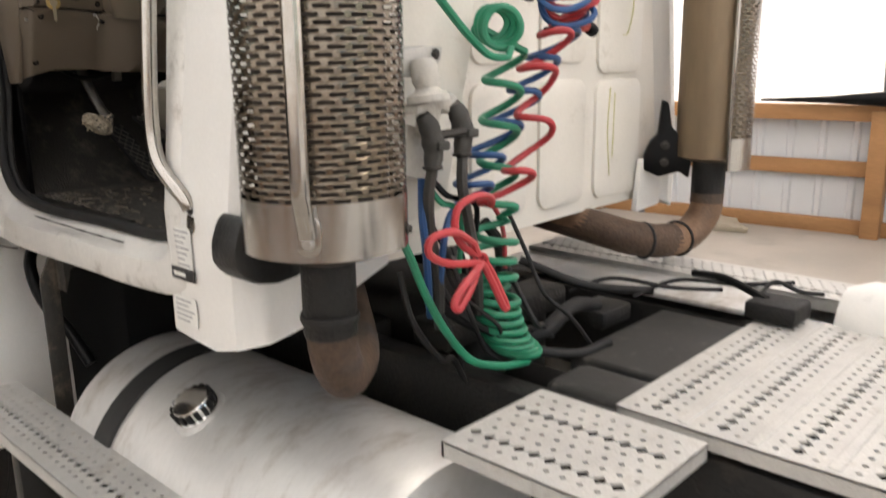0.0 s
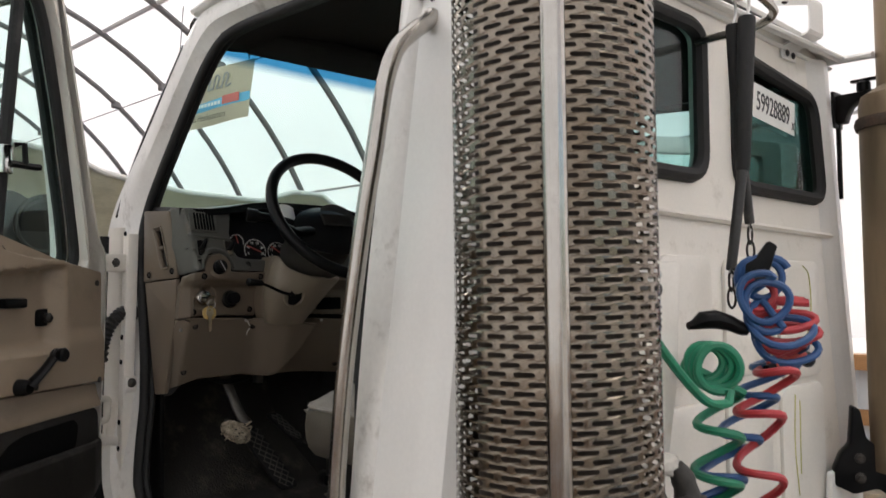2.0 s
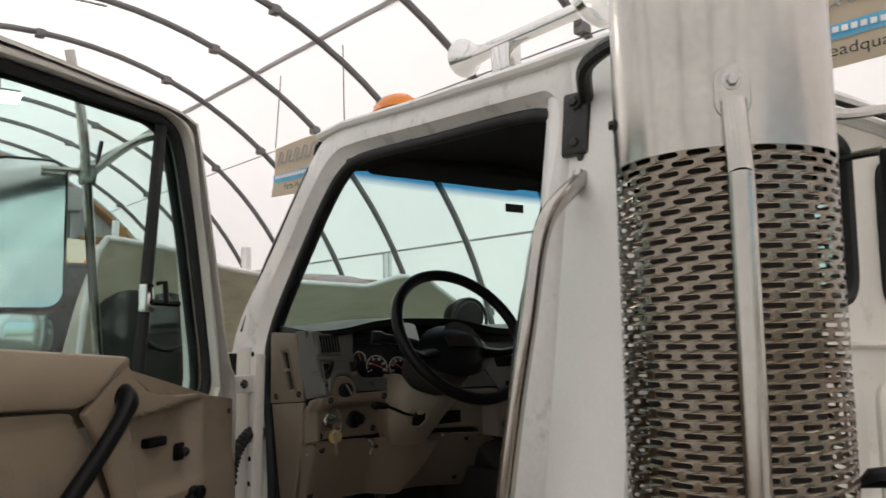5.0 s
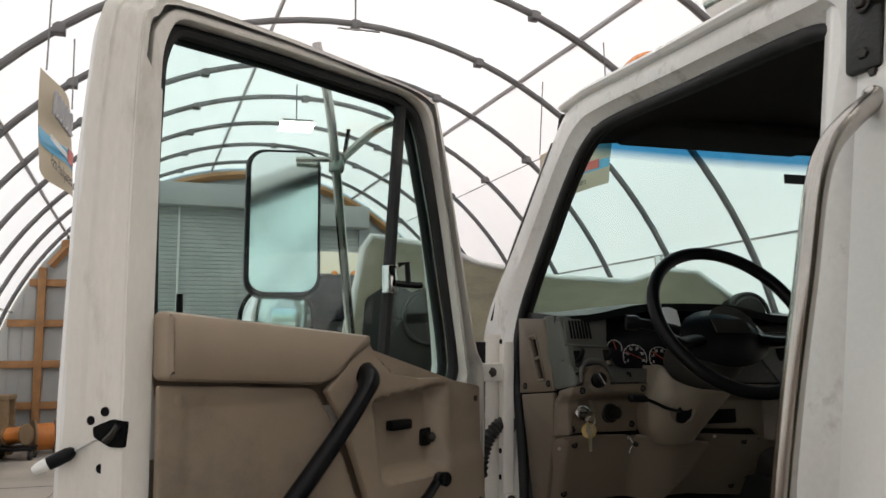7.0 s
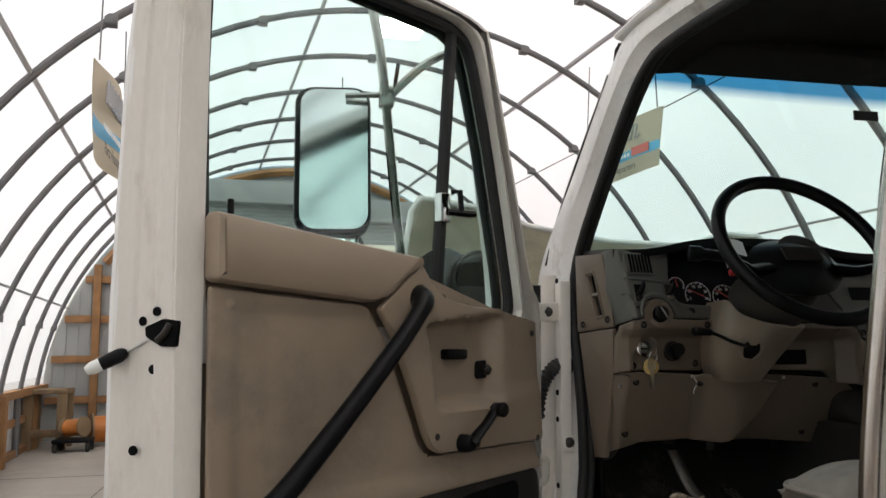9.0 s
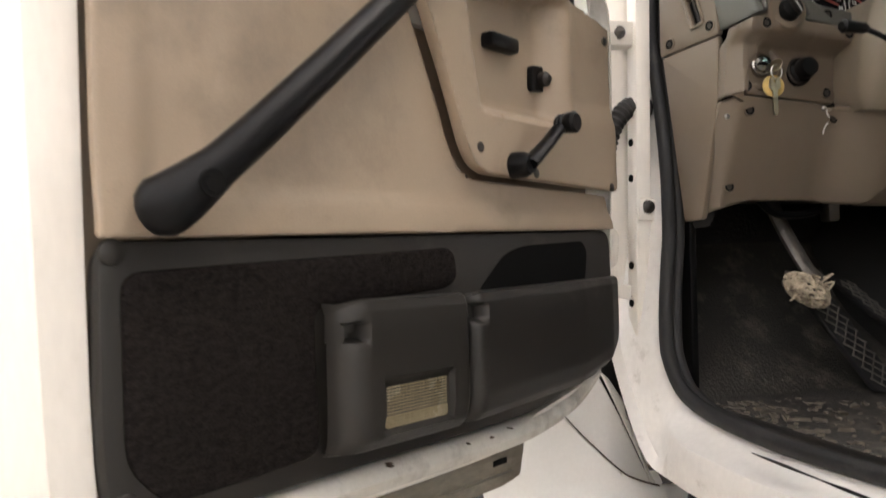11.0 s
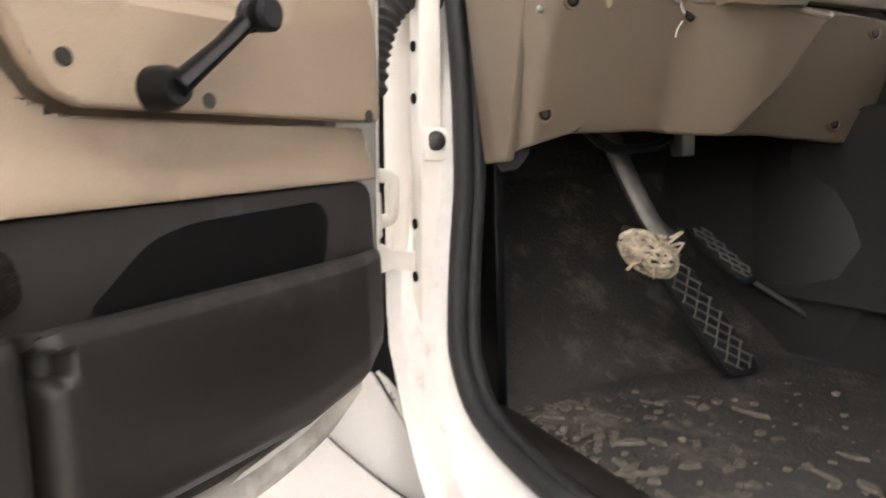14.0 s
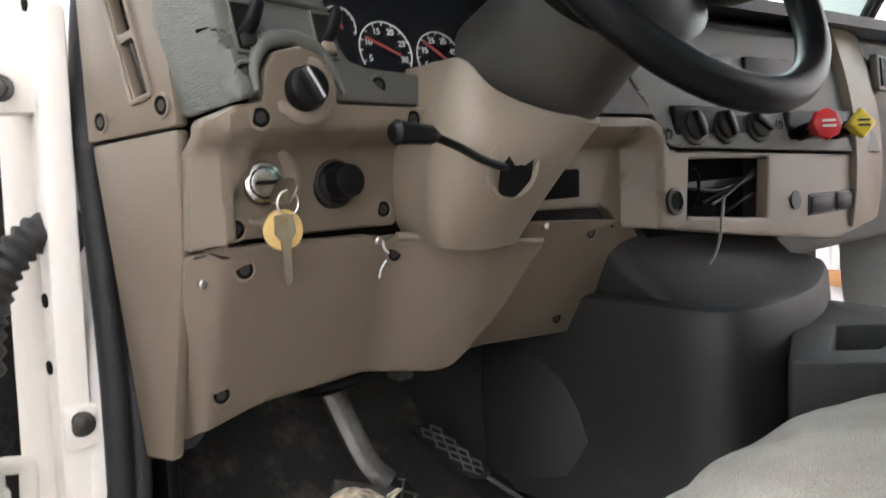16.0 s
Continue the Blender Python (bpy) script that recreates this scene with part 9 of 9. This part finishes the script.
# ---- things further off in the shed ----
def parked_truck(name, label, paint, m, high, group, wz=(1.95, 2.45), nose=None):
    """A conventional truck seen from its front: its nose points along local -y."""
    nose = nose or paint
    L = Matrix(m)
    t = thing(name, label, "truck", (0, 0, 0), group)

    def q(n, bm, mt, parent=None, lab=""):
        ob = part(n, bm, mt, None, lab)
        ob.parent = parent or t
        return ob
    def body(u, v):
        y = lerp(-1.6, 0.6, v)
        w = lerp(0.62, 1.0, v)
        a = math.pi * u
        c, s = math.cos(a), math.sin(a)
        return (w * math.copysign(abs(c) ** 0.5, c), y, 0.75 + lerp(0.95, 1.25, v) * abs(s) ** 0.45)
    q("hood", newsurf(body, 24, 8, 0.03), nose)
    q("cab", newbox((-1.05, 0.5, 0.9), (1.05, 1.8, wz[1] + 0.1), 0.12, None, 4), nose)
    q("sleeper", newbox((-1.15, 1.7, 0.9), (1.15, 3.3, high - 0.1), 0.15, None, 4), nose)
    q("roof_fairing", newsurf(lambda u, v: (lerp(-1.05, 1.05, u), lerp(0.75, 2.4, v), wz[1] + 0.05 + (high - wz[1] - 0.05) * math.sin(v * math.pi / 2) ** 0.8 - 0.12 * abs(2 * u - 1) ** 4), 16, 10, 0.04), paint)
    for s in (-1, 1):
        q("windshield", newbox((-0.47 + s * 0.49, 0.46, wz[0]), (0.47 + s * 0.49, 0.52, wz[1]), 0.02), GAUGE)
        q("fender", newsurf(lambda u, v: (s * lerp(0.75, 1.2, v), -0.9 + 0.62 * math.cos(math.pi * u), 0.62 + 0.58 * math.sin(math.pi * u)), 16, 3, 0.03), nose)
        w = q("wheel", newlathe([(0.28, -0.26), (0.48, -0.25), (0.52, -0.2), (0.52, -0.06), (0.48, 0.0), (0.30, -0.02)], 40, axes((s * 1.17, -0.9, 0.52), (0, 1, 0), (0, 0, 1), (s, 0, 0))), TYRE)
        q("rim", newlathe([(0.29, -0.03), (0.26, -0.10), (0.12, -0.06), (0.1, 0.0)], 24, axes((s * 1.17, -0.9, 0.52), (0, 1, 0), (0, 0, 1), (s, 0, 0))), CHROME, w)
        q("headlamp", newlathe([(0.10, 0), (0.12, 0.03), (0.09, 0.05)], 20, along((s * 0.72, -1.5, 1.05), (0, -1, 0))), CHROME)
        q("mirror", newbox((s * 1.3 - 0.1, 0.45, 1.95), (s * 1.3 + 0.1, 0.55, 2.5), 0.03), CHROME)
        q("stack", newtube([(s * 1.12, 1.65, 0.9), (s * 1.12, 1.65, high + 0.3)], 0.07, 12), CHROME)
    g = q("grille", newbox((-0.45, -1.66, 0.85), (0.45, -1.58, 1.65), 0.03), CHROME)
    for k in range(9):
        q("grille_bar", newbox((-0.40 + 0.092 * k, -1.68, 0.9), (-0.36 + 0.092 * k, -1.655, 1.6)), GAUGE, g)
    q("bumper", newbox((-1.15, -1.85, 0.4), (1.15, -1.65, 0.8), 0.05, None, 3), CHROME)
    for k in range(5):
        q("marker_lamp", newlathe([(0.06, 0), (0.05, 0.03), (0.02, 0.05)], 14, along((-0.7 + 0.35 * k, 0.60, wz[1] + 0.10), (0, -1, 0.5))), AMBER)
    q("chassis", newbox((-0.45, 0.0, 0.6), (0.45, 6.5, 0.9), 0.03), DARKSTEEL)
    t.matrix_basis = L
    return t


parked_truck("parked_truck", "dark-nosed highway truck with a cream roof and amber lamps", CREAMPAINT, pose(2.35, 14.0, 0, 0, 0, 4), 4.0, "parked trucks", (2.55, 3.30), CHAR)
parked_truck("parked_truck", "maroon highway truck parked beside the tractor", MAROON, pose(5.0, 9.4, 0, 0, 0, -6), 3.1, "parked trucks")

# wooden stand, cable reels and a hand cart by the far gable
ws_ = thing("wooden_stand", "rough brown wooden stand against the far gable", "stand", (-4.3, 18.4, 0))
part("top", newbox((-4.75, 18.1, 1.10), (-3.92, 18.8, 1.2), 0.02), OLDWOOD, ws_)
for x in (-4.65, -4.02):
    for y in (18.17, 18.73):
        part("leg", newbox((x - 0.09, y - 0.06, 0), (x + 0.09, y + 0.06, 1.10), 0.01), OLDWOOD, ws_)
part("rail", newbox((-4.7, 18.12, 0.25), (-3.97, 18.18, 0.4), 0.01), OLDWOOD, ws_)
for x, y, z, r, ax_, m in ((-3.35, 18.6, 0.34, 0.34, (1, 0.35, 0), ORANGE), (-3.7, 17.8, 0.46, 0.20, (1, -0.5, 0.1), ORANGE)):
    rl_ = thing("cable_reel", "orange reel of cable on the floor", "cable reel", (x, y, 0), group="cable reels")
    part("drum", newlathe([(r * 0.55, -0.2), (r * 0.8, -0.16), (r * 0.8, 0.16), (r * 0.55, 0.2)], 24, along((x, y, z), ax_)), m, rl_)
    for s in (-1, 1):
        part("flange", newlathe([(r, s * 0.2), (r, s * 0.2 + 0.035)], 24, along((x, y, z), ax_)), OLDWOOD, rl_)
ct = thing("hand_cart", "black flat hand cart with small wheels", "cart", (-3.7, 17.8, 0))
part("deck", newbox((-4.05, 17.5, 0.18), (-3.35, 18.1, 0.25), 0.03), BLACK, ct)
for x in (-4.0, -3.4):
    for y in (17.6, 18.0):
        part("wheel", newlathe([(0.05, -0.04), (0.09, -0.03), (0.09, 0.03), (0.05, 0.04)], 20, along((x, y, 0.09), (1, 0, 0))), TYRE, ct)
bm = bmesh.new()
t = bmesh.new()
bmesh.ops.create_icosphere(t, subdivisions=3, radius=1)
for v in t.verts:
    k = 1 + 0.35 * noise.noise(v.co * 1.6) + 0.15 * noise.noise(v.co * 5)
    v.co = Vector((v.co.x * 0.16 * k, v.co.y * 0.34 * k, max(-0.02, v.co.z * 0.11 * k)))
merge(bm, t, Matrix.Translation((7.55, 3.35, 0.02)))
solo("floor_rag", bm, BANNER, "crumpled pale rag heap by the side wall", "rag")
solo("drain_pipe", newtube([(7.92, 3.1, 1.285), (7.90, 2.45, 1.30), (7.88, 1.9, 1.32)], [0.012, 0.035, 0.075], 14), BLACK, "tapered black pipe lying on the wall's top rail", "pipe")
bm = bmesh.new()
for x in (-2.3, -0.4, 4.4):
    box(bm, (x - 0.006, -7.8, 0.0005), (x + 0.006, 19.8, 0.004))
for y in (-4.5, 0.2, 4.9, 9.6, 14.3, 19.0):
    box(bm, (-4.2, y - 0.006, 0.0005), (7.4, y + 0.006, 0.004))
solo("floor_joints", bm, mat("joint_filler", (0.14, 0.125, 0.11), 0.9, var=0.2, bump=0.05), "dark saw-cut joints in the concrete floor", "joint", kind="structure", smooth=False)
